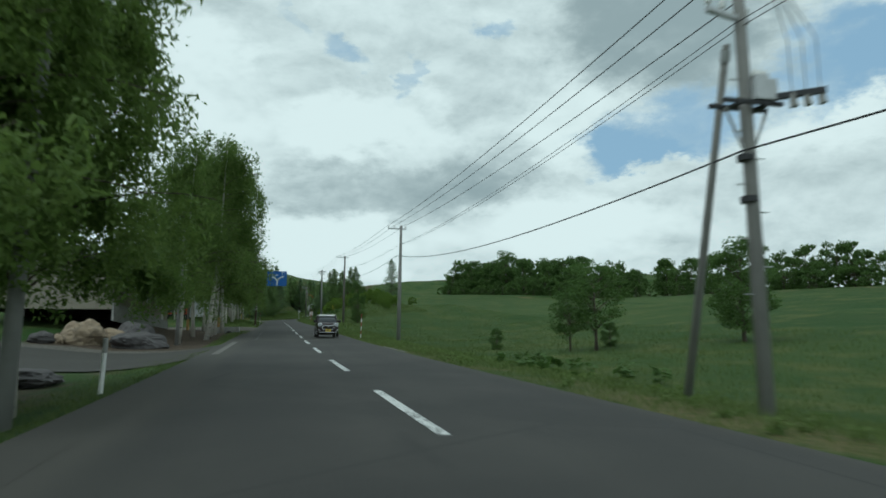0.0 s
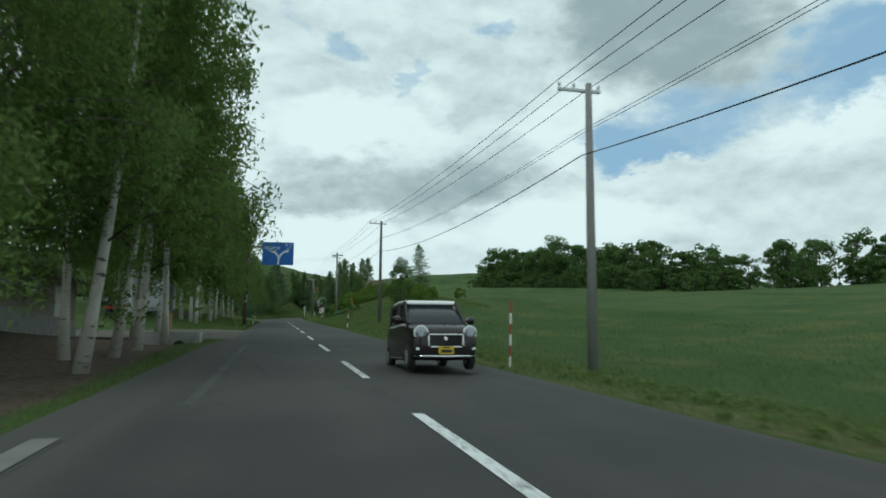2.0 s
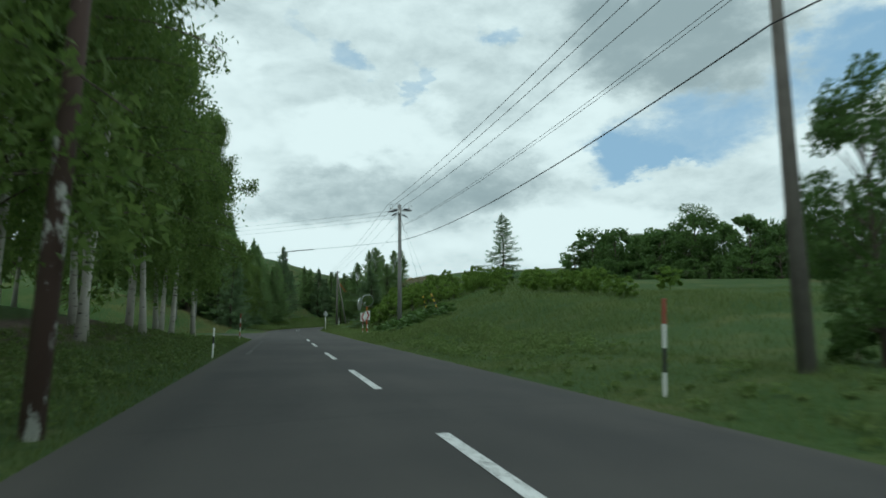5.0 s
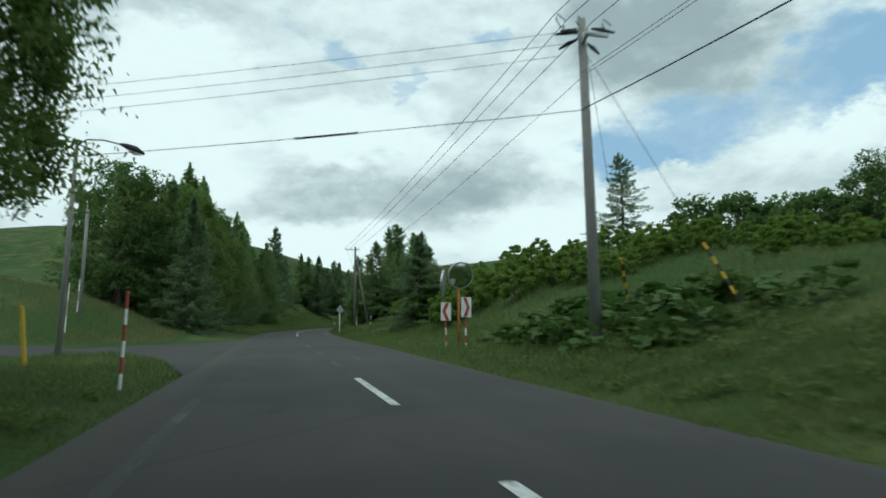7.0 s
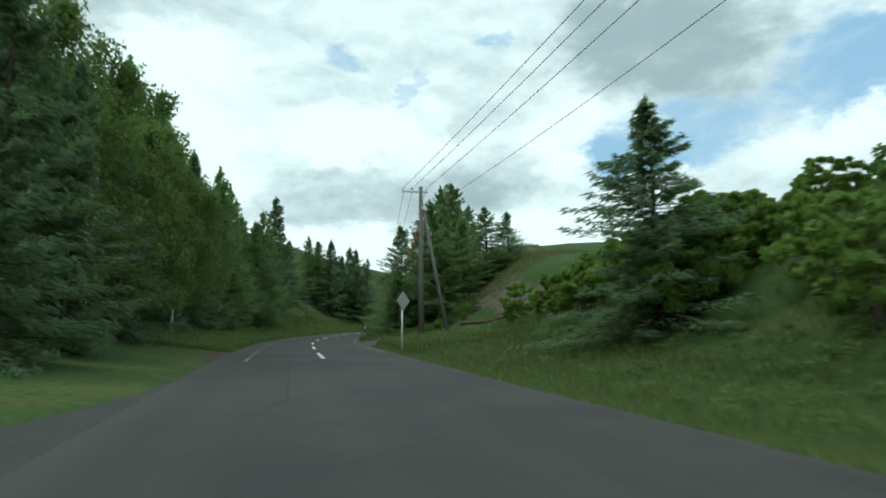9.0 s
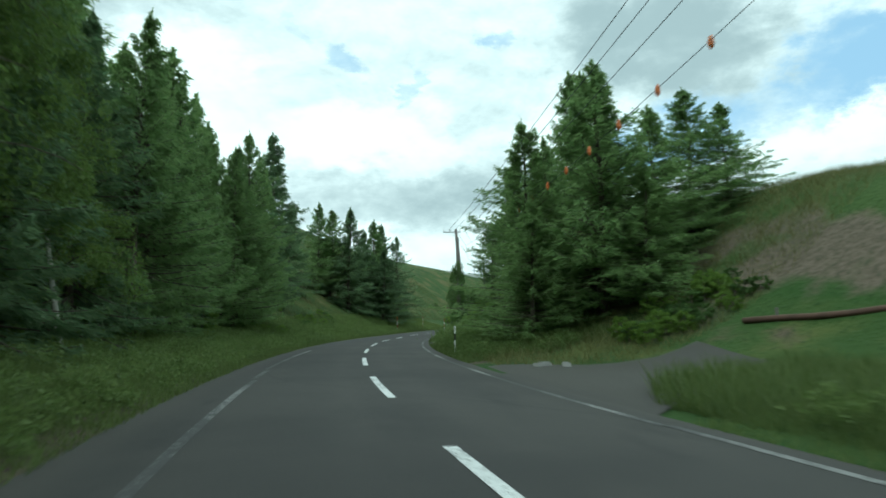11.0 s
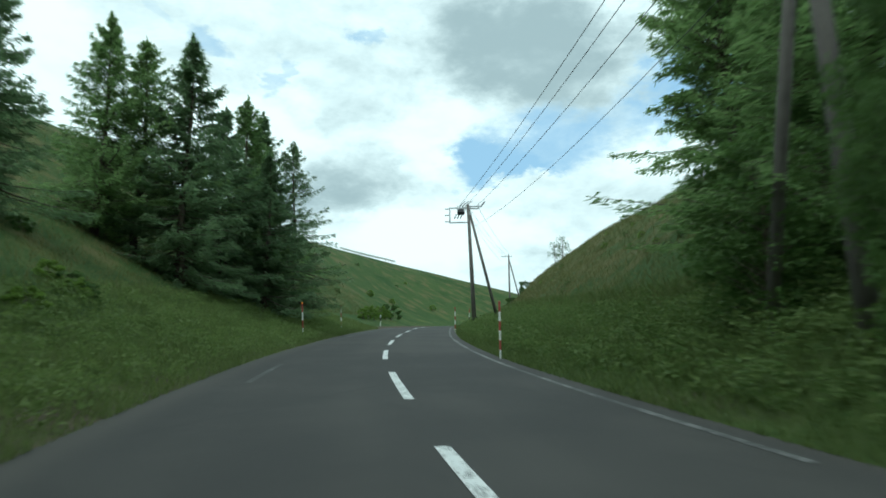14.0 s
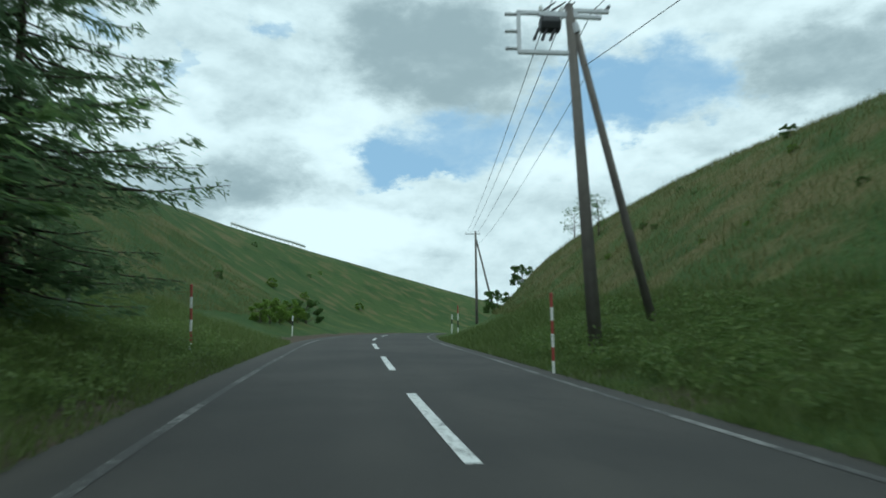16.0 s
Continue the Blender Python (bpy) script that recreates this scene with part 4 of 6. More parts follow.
for s, d, k, yaw, sc, tl in ((195.5, -7.9, 1, 0, 0.9, 12), (198.5, -8.4, 0, 90, 0.85, 8), (203, -8.6, 1, 200, 0.8, 5), (207, -8.2, 0, 300, 0.7, 10)):
    tree("birch_tree", BIRCH_N[k], "leaning white-stemmed birch at the edge of the wood", "tree", spot(s, d, 0.1), yaw, sc, "wood beside the road", tl)
for i in range(22):
    tree("roadside_bush", BUSH[i % 2], "green leafy bush below the trees", "bush", spot(184 + i * 2.2, -8.6 - 0.9 * (i % 3), 0.1), i * 50, 0.5 + 0.12 * (i % 4), "undergrowth of the wood")
for s, d, sc in ((223.5, -10.2, 0.84), (228.0, -9.9, 0.74), (232.0, -9.9, 0.62)):
    tree("larch_tree", LARCH[1], "tall dark green larch in the wood", "tree", spot(s, d, 0.15), s * 31, sc, "wood beside the road")
tree("spruce_tree", SPRUCE[0], "dense dark spruce at the junction", "tree", spot_xy(-7.4, 170.0, 0.1), 0, 0.70)
tree("spruce_tree", SPRUCE[0], "dense dark spruce at the junction", "tree", spot_xy(-7.2, 175.0, 0.1), 110, 0.62)
tree("broad_tree", BROAD[1], "round-crowned leafy tree on the bank", "tree", spot_xy(-12.8, 174.5, 0.1), 0, 1.2, "", 0, 1.0)
tree("spruce_tree", SPRUCE[1], "lone dark spruce below the bank", "tree", spot_xy(9.1, 171.0, 0.1), 0, 0.57, "", 0, 1.6)
tree("larch_tree", OPEN_SPRUCE, "tall larch on the crest of the bank", "tree", spot_xy(26.4, 170.8, 0.1), 0, 0.71, "", 0, 1.15)

# trees on the right: larches at the cutting and by the pole
for x, y, k, sc, yaw, w in ((11.8, 212.2, 0, 0.71, 10, 1.5), (17.6, 214.6, 1, 0.44, 80, 1.7), (9.7, 215.3, 1, 0.61, 160, 1.35), (14.2, 216.3, 1, 0.52, 220, 1.5), (20.0, 215.2, 0, 0.34, 300, 1.8), (11.8, 218.0, 0, 0.60, 40, 1.15), (15.0, 221.8, 0, 0.80, 70, 1.12), (16.6, 223.4, 2, 0.74, 170, 1.2),
                            (15.0, 213.4, 0, 0.50, 350, 1.6), (8.9, 212.4, 1, 0.36, 200, 1.6), (12.9, 210.6, 0, 0.36, 130, 1.7), (21.7, 250.2, 2, 0.84, 15, 1.0), (24.8, 251.2, 1, 0.80, 120, 1.4), (26.6, 252.0, 0, 0.80, 200, 1.35), (22.6, 243.6, 1, 0.40, 250, 1.8), (17.2, 243.6, 1, 0.50, 200, 1.5), (19.0, 245.6, 0, 0.52, 20, 1.6)):
    tree("larch_tree", LARCH[k], "bushy green larch on the cutting", "tree", spot_xy(x, y, 0.1), yaw, sc, "larches on the cutting", 0, w)
tree("broad_tree", BROAD[0], "small leafy tree beside the pole", "tree", spot_xy(14.9, 243.6, 0.1), 30, 0.45)
tree("broad_tree", BROAD[1], "slim leafy tree in front of the pole", "tree", spot_xy(13.1, 240.0, 0.1), 80, 0.62, "", 0, 0.42)
# conifers at the bend, on the left
for x, y, k, sc, yaw in ((7.65, 270.7, 0, 0.90, 0), (3.9, 271, 1, 0.74, 60), (5.6, 272, 3, 0.70, 130), (11.7, 279, 1, 0.85, 200), (-1.55, 251, 0, 1.12, 260), (12.6, 275.5, 2, 0.80, 20), (0.5, 262, 2, 0.8, 90), (9.8, 275, 2, 0.88, 140)):
    tree("larch_tree" if k % 2 else "spruce_tree", (SPRUCE[0], LARCH[0], SPRUCE[1], LARCH[1])[k], "dark conifer on the grassy bank", "tree", spot_xy(x, y, 0.1), yaw, sc, "conifers at the bend", 0, 1.25 if x > 3 else 1.1)
tree("spruce_tree", SPRUCE[0], "dark conifer on the grassy bank", "tree", spot_xy(13.0, 281.0, 0.1), 40, 0.9, "conifers at the bend", 0, 1.25)
tree("spruce_tree", OPEN_SPRUCE, "open-branched grey-green spruce beside the road", "tree", spot_xy(15.4, 281.5, 0.1), 300, 0.92)

# meadow trees and the far belt of trees
for x, y, k, sc in ((14.6, 34, 2, 0.60), (13.4, 34.6, 2, 0.42), (22.3, 32.2, 0, 0.70), (10.6, 38.5, 1, 0.15), (16.2, 35.5, 1, 0.16)):
    tree("broad_tree", (*BROAD, MEADOW)[k], "young leafy tree in the meadow", "tree", spot_xy(x, y, 0.1), x * 7, sc)
tree("broad_tree", BROAD[1], "slim leafy tree behind the utility pole", "tree", spot_xy(9.3, 95.8, 0.1), 65, 0.66, "", 0, 0.62)
random.seed(8)
def belt(s_):
    """Distance of the tree belt's foot from the road."""
    return np.interp(s_, [-30, 50, 90, 130, 160, 200, 240], [105, 96, 84, 68, 58, 50, 46])


for i in range(215):
    u = i / 215
    s = -30 + 245 * u + random.uniform(-3, 3)
    d = float(belt(s)) + random.uniform(-1, 15)
    k = i % 3 if i % 4 else 2
    tree("far_tree", FAR_T[k], "dark green tree in the belt above the meadow", "tree", spot(s, d, 0.2), i * 41, random.uniform(0.58, 0.90) * (1.35 if s > 150 else 1.0), "tree belt above the meadow")
for i in range(120):
    s = -25 + 2.0 * i + random.uniform(-1, 1)
    tree("hedge_bush", FAR_BUSH, "light green bush along the foot of the tree belt", "bush", spot(s, float(belt(s)) + random.uniform(-4, 3), 0.3), i * 67, random.uniform(0.45, 0.85), "hedge below the tree belt")
tree("broad_tree", BROAD[1], "tall pale-leaved tree above the bank", "tree", spot_xy(58.2, 175.9, 0.2), 20, 1.36)
for x, y, k, sc in ((61.7, 200.7, 0, 1.15), (50, 201.2, 1, 0.85), (64, 190, 1, 1.1), (55.5, 181, 2, 1.1), (66, 182, 0, 1.2)):
    tree("far_tree", FAR_T[k], "dark round-headed tree above the bank", "tree", spot_xy(x, y, 0.2), x * 9, sc)

# bushes: (x, y, kind, scale)
random.seed(21)
for i in range(26):
    s = 221 + 17 * random.random()
    tree("roadside_bush", BUSH[0], "bright green leafy bush on the bank", "bush", spot(s, 7.0 + 3.2 * random.random() + (s - 221) * 0.1, 0.1), i * 50, random.uniform(0.5, 0.95), "bushes on the bank")
for i in range(36):
    s = 221.5 + 8 * random.random() if i % 3 else 233.6 + 4 * random.random()
    tree("roadside_bush", BUSH[0], "bright green knotweed beside the road", "bush", spot(s, 6.2 + 2.6 * random.random(), 0.1), i * 50, random.uniform(0.45, 0.8), "knotweed below the slope")
thicket("withered_thicket", RUSTY, "withered brown knotweed covering the upper slope", [(spot(233 + 22 * random.random(), 11 + 7.5 * random.random(), 0.45), i * 50, random.uniform(0.45, 0.7)) for i in range(70)])
for i in range(34):
    tree("roadside_bush", BUSH[i % 2], "green leafy bush above the farm track", "bush", spot(206.8 + 3.6 * random.random(), 8.4 + 4.4 * random.random(), 0.1), i * 50, random.uniform(0.2, 0.42), "bushes above the track")
for i in range(30):
    tree("roadside_bush", BUSH[0 if i % 2 else 1], "green knotweed bush on the slope", "bush", spot(226 + 22 * random.random(), 8 + 5 * random.random(), 0.1), i * 50, random.uniform(0.5, 0.9), "bushes on the bank")
for i in range(26):
    tree("roadside_bush", BUSH[0], "tall bright green knotweed bush on the bank", "bush", spot(158 + 20 * random.random(), 8.5 + 4.5 * random.random(), 0.1), i * 50, random.uniform(0.8, 1.15), "bushes on the crest")
for i in range(44):
    s = 148 + 38 * random.random()
    tree("roadside_bush", BUSH[0], "bright green knotweed bush on the bank", "bush", spot(s, 11.5 + 7 * random.random() - (s - 148) * 0.06, 0.1), i * 50, random.uniform(0.5, 0.95), "bushes on the crest")
thicket("crest_thicket", BUSH[0], "green leafy undergrowth along the crest of the bank", [(spot(120 + 62 * random.random(), 15 + 8 * random.random(), 0.1), i * 50, random.uniform(0.45, 0.8)) for i in range(48)])
for i in range(30):
    tree("roadside_bush", BUSH[i % 2], "low green bush on the grassy bank", "bush", spot(226 + 34 * random.random(), -6.5 - 6.5 * random.random(), 0.25), i * 50, random.uniform(0.22, 0.5), "bushes on the hillside")
for i in range(30):
    tree("roadside_bush", BUSH[1 if i % 3 else 0], "small dark bush on the grassy hillside", "bush", spot(258 + 50 * random.random(), 8 + 10 * random.random(), 0.15), i * 50, random.uniform(0.10, 0.24), "bushes on the hillside")
for i in range(16):
    tree("roadside_bush", BUSH[i % 2], "small dark bush on the grassy hillside", "bush", spot(290 + 70 * random.random(), -9 - 16 * random.random(), 0.2), i * 50, random.uniform(0.25, 0.6), "bushes on the hillside")
for x, y, k, sc in ((29.0, 307.5, 0, 0.6), (30.2, 309.2, 0, 0.75), (31.6, 311.4, 0, 0.6), (33.5, 314.5, 0, 0.8), (35, 317, 0, 0.6), (36.5, 319, 1, 1.2), (44.8, 282.9, 1, 0.4), (51, 313, 1, 1.2), (50.5, 309, 1, 1.0), (9.6, 96.8, 1, 0.6), (3.5, 272.5, 1, 1.2)):
    tree("roadside_bush", BUSH[k], "dark green leafy bush on the slope", "bush", spot_xy(x, y, 0.1), x * 9, sc)
for x, y, sc in ((46.5, 296.5, 0.30), (52.0, 303, 0.32), (55.5, 308, 0.36)):
    tree("broad_tree", THIN, "thin wind-shaped tree on the crest", "tree", spot_xy(x, y, 0.1), x * 9, sc)

# ---- grass at the road ----


def grass(name, s0, s1, d0, d1, n, hgt, seed, label, material=None):
    r = np.random.default_rng(seed)
    n = int(n * 1.7)
    s, d = r.uniform(s0, s1, n), d0 + (d1 - d0) * r.uniform(0, 1, n) ** 1.3
    a_, b_ = junction(d)
    keep = ~((d < 0) & (s > a_ - 0.1) & (s < b_ + 0.1)) & ~((d > 0) & (s > np.interp(d, [3.3, 4, 5, 8, 21], [195.0, 197.2, 199.2, 201.6, 204.4])) & (s < np.interp(d, [3.3, 4, 5, 8, 21], [210, 208, 207, 205.8, 208.4]))) & ~((d > 0) & (d < 6) & (np.abs(s - 231.7) < 0.8 + 1.4 * np.clip(1 - (d - 3.4) / 2.8, 0, 1) ** 3))
    s, d = s[keep], d[keep]
    n = len(s)
    P = at(s, d)
    w = np.clip((np.abs(d) - 4.5) / 6.0, 0, 1)
    P[:, 2] += rise(s, d) + lumps(P[:, :2], 0.16) * w - 0.02
    hh = hgt * r.uniform(0.4, 1.3, n) * np.clip(0.55 + np.abs(np.abs(d) - 3.6) / 2.5, 0, 1)
    hh *= 0.55 + 0.6 * np.clip(0.5 + 0.5 * np.sin(P[:, 0] * 1.9 + 2.1 * np.sin(P[:, 1] * 0.7)) * np.sin(P[:, 1] * 1.3 + 1.7 * np.sin(P[:, 0] * 0.9)), 0, 1)
    a = r.uniform(0, 2 * math.pi, n)
    side = np.stack([np.cos(a), np.sin(a), 0 * a], 1)
    b = a + r.uniform(1, 2, n)
    bend = np.stack([np.cos(b), np.sin(b), 0 * a], 1) * (hh * r.uniform(0.25, 1.0, n))[:, None]
    wd = (0.006 + 0.018 * hh)[:, None]
    up = np.stack([0 * a, 0 * a, hh], 1)
    V = np.stack([P - side * wd, P + side * wd, P + up + bend], 1).reshape(-1, 3)
    F = np.arange(3 * n).reshape(n, 3)
    tagged(new(name, raw_mesh(name, V, F, material or GRASS_BLADE)), label, "grass", kind="stuff")


grass("verge_grass", -5, 135, 3.4, 8, 60000, 0.17, 1, "short green grass on the verge and meadow edge")
grass("verge_grass", 125, 195, 3.4, 8, 40000, 0.30, 2, "green grass on the verge")
grass("verge_grass", 210, 305, 3.4, 8.5, 80000, 0.42, 9, "tall green weeds and grass on the verge")
grass("verge_grass", 182, 203, 3.9, 10, 16000, 0.50, 10, "tall green weeds beside the track")
grass("verge_grass", -5, 36, -4.3, -8, 12000, 0.13, 3, "short green grass on the verge")
grass("verge_grass", 43, 70, -4.0, -5.9, 8000, 0.10, 12, "thin short grass along the gutter")
grass("verge_grass", 84, 147, -3.8, -9.5, 38000, 0.18, 4, "green grass on the verge")
grass("verge_grass", 186, 300, -3.7, -9, 80000, 0.38, 5, "tall green grass on the verge")
grass("meadow_grass", -5, 125, 7, 30, 60000, 0.22, 6, "long meadow grass")
grass("bank_grass", 108, 192, 7.0, 22, 60000, 0.28, 7, "grass on the roadside bank")
grass("bank_grass", 206, 215, 4.0, 21, 9000, 0.34, 13, "rough grass beside the farm track", BANK_BLADE)
grass("bank_grass", 157, 192, -7.5, -26, 24000, 0.30, 14, "rough grass on the bank", BANK_BLADE)
grass("bank_grass", 210, 320, 7.5, 24, 65000, 0.32, 11, "grass on the roadside bank", BANK_BLADE)
grass("bank_grass", 225, 330, -8.5, -30, 60000, 0.30, 8, "grass on the hillside", BANK_BLADE)



def weeds(s0, s1, d0, d1, clumps, per, hgt, seed, label):
    """Leafy weeds in loose clumps, too many to count."""
    r = np.random.default_rng(seed)
    s, d = r.uniform(s0, s1, clumps), r.uniform(d0, d1, clumps)
    keep = ~((d > 0) & (((s > 194) & (s < 209.5) & (d < 11)) | ((np.abs(s - 231.8) < 2.4) & (d < 6.3))))
    s, d = s[keep], d[keep]
    P = at(s, d)
    P[:, 2] += rise(s, d) - 0.03
    P, n = np.repeat(P, per, 0), len(s) * per
    top = np.repeat(hgt * r.uniform(0.45, 1.35, len(s)), per)
    P[:, :2] += r.normal(0, 1, (n, 2)) * (0.36 * top)[:, None]
    P[:, 2] += top * r.uniform(0.1, 1.0, n) ** 0.7
    V, F = leaves(P, 0.085, 0.7, -0.25, 0.3, r)
    tagged(new("verge_weeds", raw_mesh("verge_weeds", V, F, WEED_LEAF)), label, "weeds", kind="stuff")


WEED_LEAF = mat("weed_leaf", m_leaf((0.098, 0.160, 0.042), (0.180, 0.240, 0.076), 0.5))
weeds(210, 290, 3.9, 7.5, 1500, 60, 0.48, 31, "leafy green weeds in the verge")
weeds(226, 250, 5.2, 8.5, 500, 80, 0.70, 32, "tall leafy weeds below the slope")
weeds(219, 229.2, 4.0, 8.5, 480, 80, 0.78, 38, "tall leafy weeds beside the field entrance")
weeds(183, 197, 4.2, 9, 380, 60, 0.45, 33, "leafy weeds beside the track")
weeds(186, 290, -8.5, -4.0, 1700, 60, 0.42, 34, "leafy green weeds in the verge")
weeds(104, 190, 4.2, 9.0, 1000, 45, 0.28, 35, "low leafy weeds on the bank")
weeds(0, 104, 3.9, 7.5, 500, 40, 0.20, 36, "low weeds along the meadow edge")
weeds(84, 133, -9, -4.2, 500, 40, 0.22, 37, "low weeds below the birches")

# ---- poles and cables ----


def utility_pole(base, height, label, lean=(0, 0), material=None, r0=0.15, r1=0.10, arms=(), group="utility poles"):
    """A round pole with cross-arms: (height, half length, offset, yaw)."""
    t = thing("utility_pole", label, "utility pole", Matrix.Translation(base), group)
    part("shaft", Geo().tube([(0, 0, -0.6), (lean[0] * .5, lean[1] * .5, height / 2), (lean[0], lean[1], height)], [r0, (r0 + r1) / 2, r1], 14), material or POLE_CONC, t, smooth=True)
    for z, half, off, yaw in arms:
        m = Matrix.Rotation(radians(yaw), 3, "Z")
        c = m @ Vector((off, 0, 0))
        a = part("cross_arm", Geo().box((c.x + lean[0] * z / height, c.y + lean[1] * z / height + 0.0, z), (2 * half, 0.09, 0.09), m), STEEL, t)
        for u in (-0.92, -0.25, 0.92):
            q = m @ Vector((off + u * half, 0, 0))
            g = Geo()
            x, y = q.x + lean[0] * z / height, q.y + lean[1] * z / height
            g.tube([(x, y, z + 0.04), (x, y, z + 0.10), (x, y, z + 0.11), (x, y, z + 0.16), (x, y, z + 0.17), (x, y, z + 0.24)], [0.02, 0.02, 0.055, 0.05, 0.06, 0.03], 8)
            part("insulator", g, WHITE, a)
    return t


def strut(base, top, r=0.11, material=None):
    t = thing("pole_strut", "leaning brace pole propping the utility pole", "utility pole", Matrix.Translation(base))
    d = Vector(top) - Vector(base)
    part("shaft", Geo().tube([-d * 0.05, d * 0.5, d], [r, r * 0.9, r * 0.75], 12), material or POLE_CONC, t, smooth=True)
    part("collar", Geo().tube([d * 0.955, d * 0.985], [r * 1.1, r * 1.05], 12), STEEL, t)


def cable(a, b, sag, r=0.012, label="black overhead cable sagging between poles"):
    a, b = Vector(a), Vector(b)
    n = 20
    pts = [a.lerp(b, k / n) - Vector((0, 0, 4 * sag * (k / n) * (1 - k / n))) for k in range(n + 1)]
    tagged(part("overhead_cable", Geo().tube(pts, r, 5), WIRE), label, "cable", "overhead cables")


P1, P2, P3, P4, P5, P6, P7, P8 = (Vector(v) for v in ((5.6, 9.6, 0), (7.41, 53.0, 0), (7.3, 95.5, 0), (7.04, 137.0, 0), (6.5, 191.0, 0), (13.72, 241.1, 0), (27.15, 277.85, 0), (57.4, 324.8, 0)))
for p, sink in ((P1, 0), (P2, 0), (P3, 0), (P4, 0), (P5, 0), (P6, 0), (P7, 0), (P8, 0)):
    p.z = spot_xy(p.x, p.y).z
TOP = {1: 10.8, 2: 11.47, 3: 15.18, 4: 18.36, 5: 20.35, 6: 23.45, 7: 26.17, 8: 31.17}
utility_pole(P1, 8.3, "weathered concrete utility pole with transformer gear", (0.06, 0), arms=((7.5, 0.9, -0.25, 10), (6.6, 0.5, -0.3, 15)), r0=0.125, r1=0.09)
utility_pole(P2, TOP[2] - P2.z, "plain grey concrete utility pole with one cross-arm", (0.2, 0), arms=((TOP[2] - P2.z - 0.25, 0.72, -0.32, 0),), r0=0.17)
utility_pole(P3, TOP[3] - P3.z, "plain dark utility pole with one cross-arm", (0.1, 0), POLE_DARK, arms=((TOP[3] - P3.z - 0.25, 0.8, -0.3, 10),), r0=0.17)
utility_pole(P4, TOP[4] - P4.z, "concrete utility pole with branching cross-arms", (0, 0.1), arms=((TOP[4] - P4.z - 0.45, 0.75, 0.1, 0), (TOP[4] - P4.z - 0.8, 0.7, -0.1, 75)), r0=0.18, r1=0.12)
utility_pole(P5, TOP[5] - P5.z, "weathered utility pole with a cross-arm", (0.0, 0), POLE_DARK, arms=((TOP[5] - P5.z - 0.3, 0.75, -0.35, 0),), r0=0.16)
utility_pole(P6, TOP[6] - P6.z, "dark utility pole with a cross-arm", (-0.35, 0.2), POLE_DARK, arms=((TOP[6] - P6.z - 0.25, 0.72, -0.35, -15),), r0=0.16)
utility_pole(P7, TOP[7] - P7.z, "utility pole carrying a transformer frame", (-0.3, 0.15), POLE_DARK, arms=((TOP[7] - P7.z - 0.3, 0.8, 0.0, -25),), r0=0.17)
utility_pole(P8, TOP[8] - P8.z, "slim utility pole on the far rise", (0, 0), POLE_DARK, arms=((TOP[8] - P8.z - 0.3, 0.8, -0.3, -30),), r0=0.16)
strut(spot_xy(5.75, 12.0), (5.5, 9.8, 6.5), 0.08)
strut(spot_xy(7.89, 190.4), P5 + Vector((0.08, 0, TOP[5] - P5.z - 1.0)), material=POLE_DARK)
strut(spot_xy(14.6, 243.4), P6 + Vector((-0.25, 0.1, TOP[6] - P6.z - 0.7)), material=POLE_DARK)
strut(spot_xy(28.75, 277.5), P7 + Vector((-0.25, 0.1, TOP[7] - P7.z - 0.4)), material=POLE_DARK)
strut(spot_xy(59.6, 324.2), P8 + Vector((0, 0, TOP[8] - P8.z - 0.6)), material=POLE_DARK)
P0 = Vector((5.4, -34, -1.8))
chain = [P0, P1, P2, P3, P4, P5, P6, P7, P8]
tops = [5.6, 7.5] + [TOP[k] for k in range(2, 9)]
seconds = [4.6, 6.75, 9.9, 13.56, 16.6]
phones = [2.6, 4.55, 9.12, 12.4, 15.5]
for i in range(8):
    a, b = chain[i], chain[i + 1]
    for off in (-0.95, -0.45, 0.35):
        cable((a.x + off, a.y, tops[i] - 0.05), (b.x + off, b.y, tops[i + 1] - 0.05), 0.35)
    if i < 4:
        for off in (-0.12, 0.05):
            cable((a.x + off, a.y, seconds[i]), (b.x + off, b.y, seconds[i + 1]), 0.45, 0.008)
        cable((a.x - 0.1, a.y, phones[i]), (b.x - 0.1, b.y, phones[i + 1]), 0.7, 0.018)
    else:
        cable((a.x + 0.2, a.y, tops[i] - 1.6), (b.x, b.y, tops[i + 1] - 1.6), 0.6, 0.009)

# ---- roadside furniture ----


def snow_pole(p, h, colours, label, tilt=0.0, r=0.032):
    """A post in bands of colour, from the ground up."""
    t = thing("snow_pole", label, "marker post", Matrix.Translation(p) @ Matrix.Rotation(radians(tilt), 4, "Y"), "marker posts")
    n = len(colours)
    for k, c in enumerate(colours):
        z0, z1 = h * k / n - (0.3 if k == 0 else 0), h * (k + 1) / n
        part("band", Geo().tube([(0, 0, z0), (0, 0, z1)], r, 10), c, t, smooth=False)
    part("cap", Geo().tube([(0, 0, h), (0, 0, h + 0.015), (0, 0, h + 0.035)], [r * 1.15, r * 1.1, r * 0.4], 10), colours[-1], t)
    return t


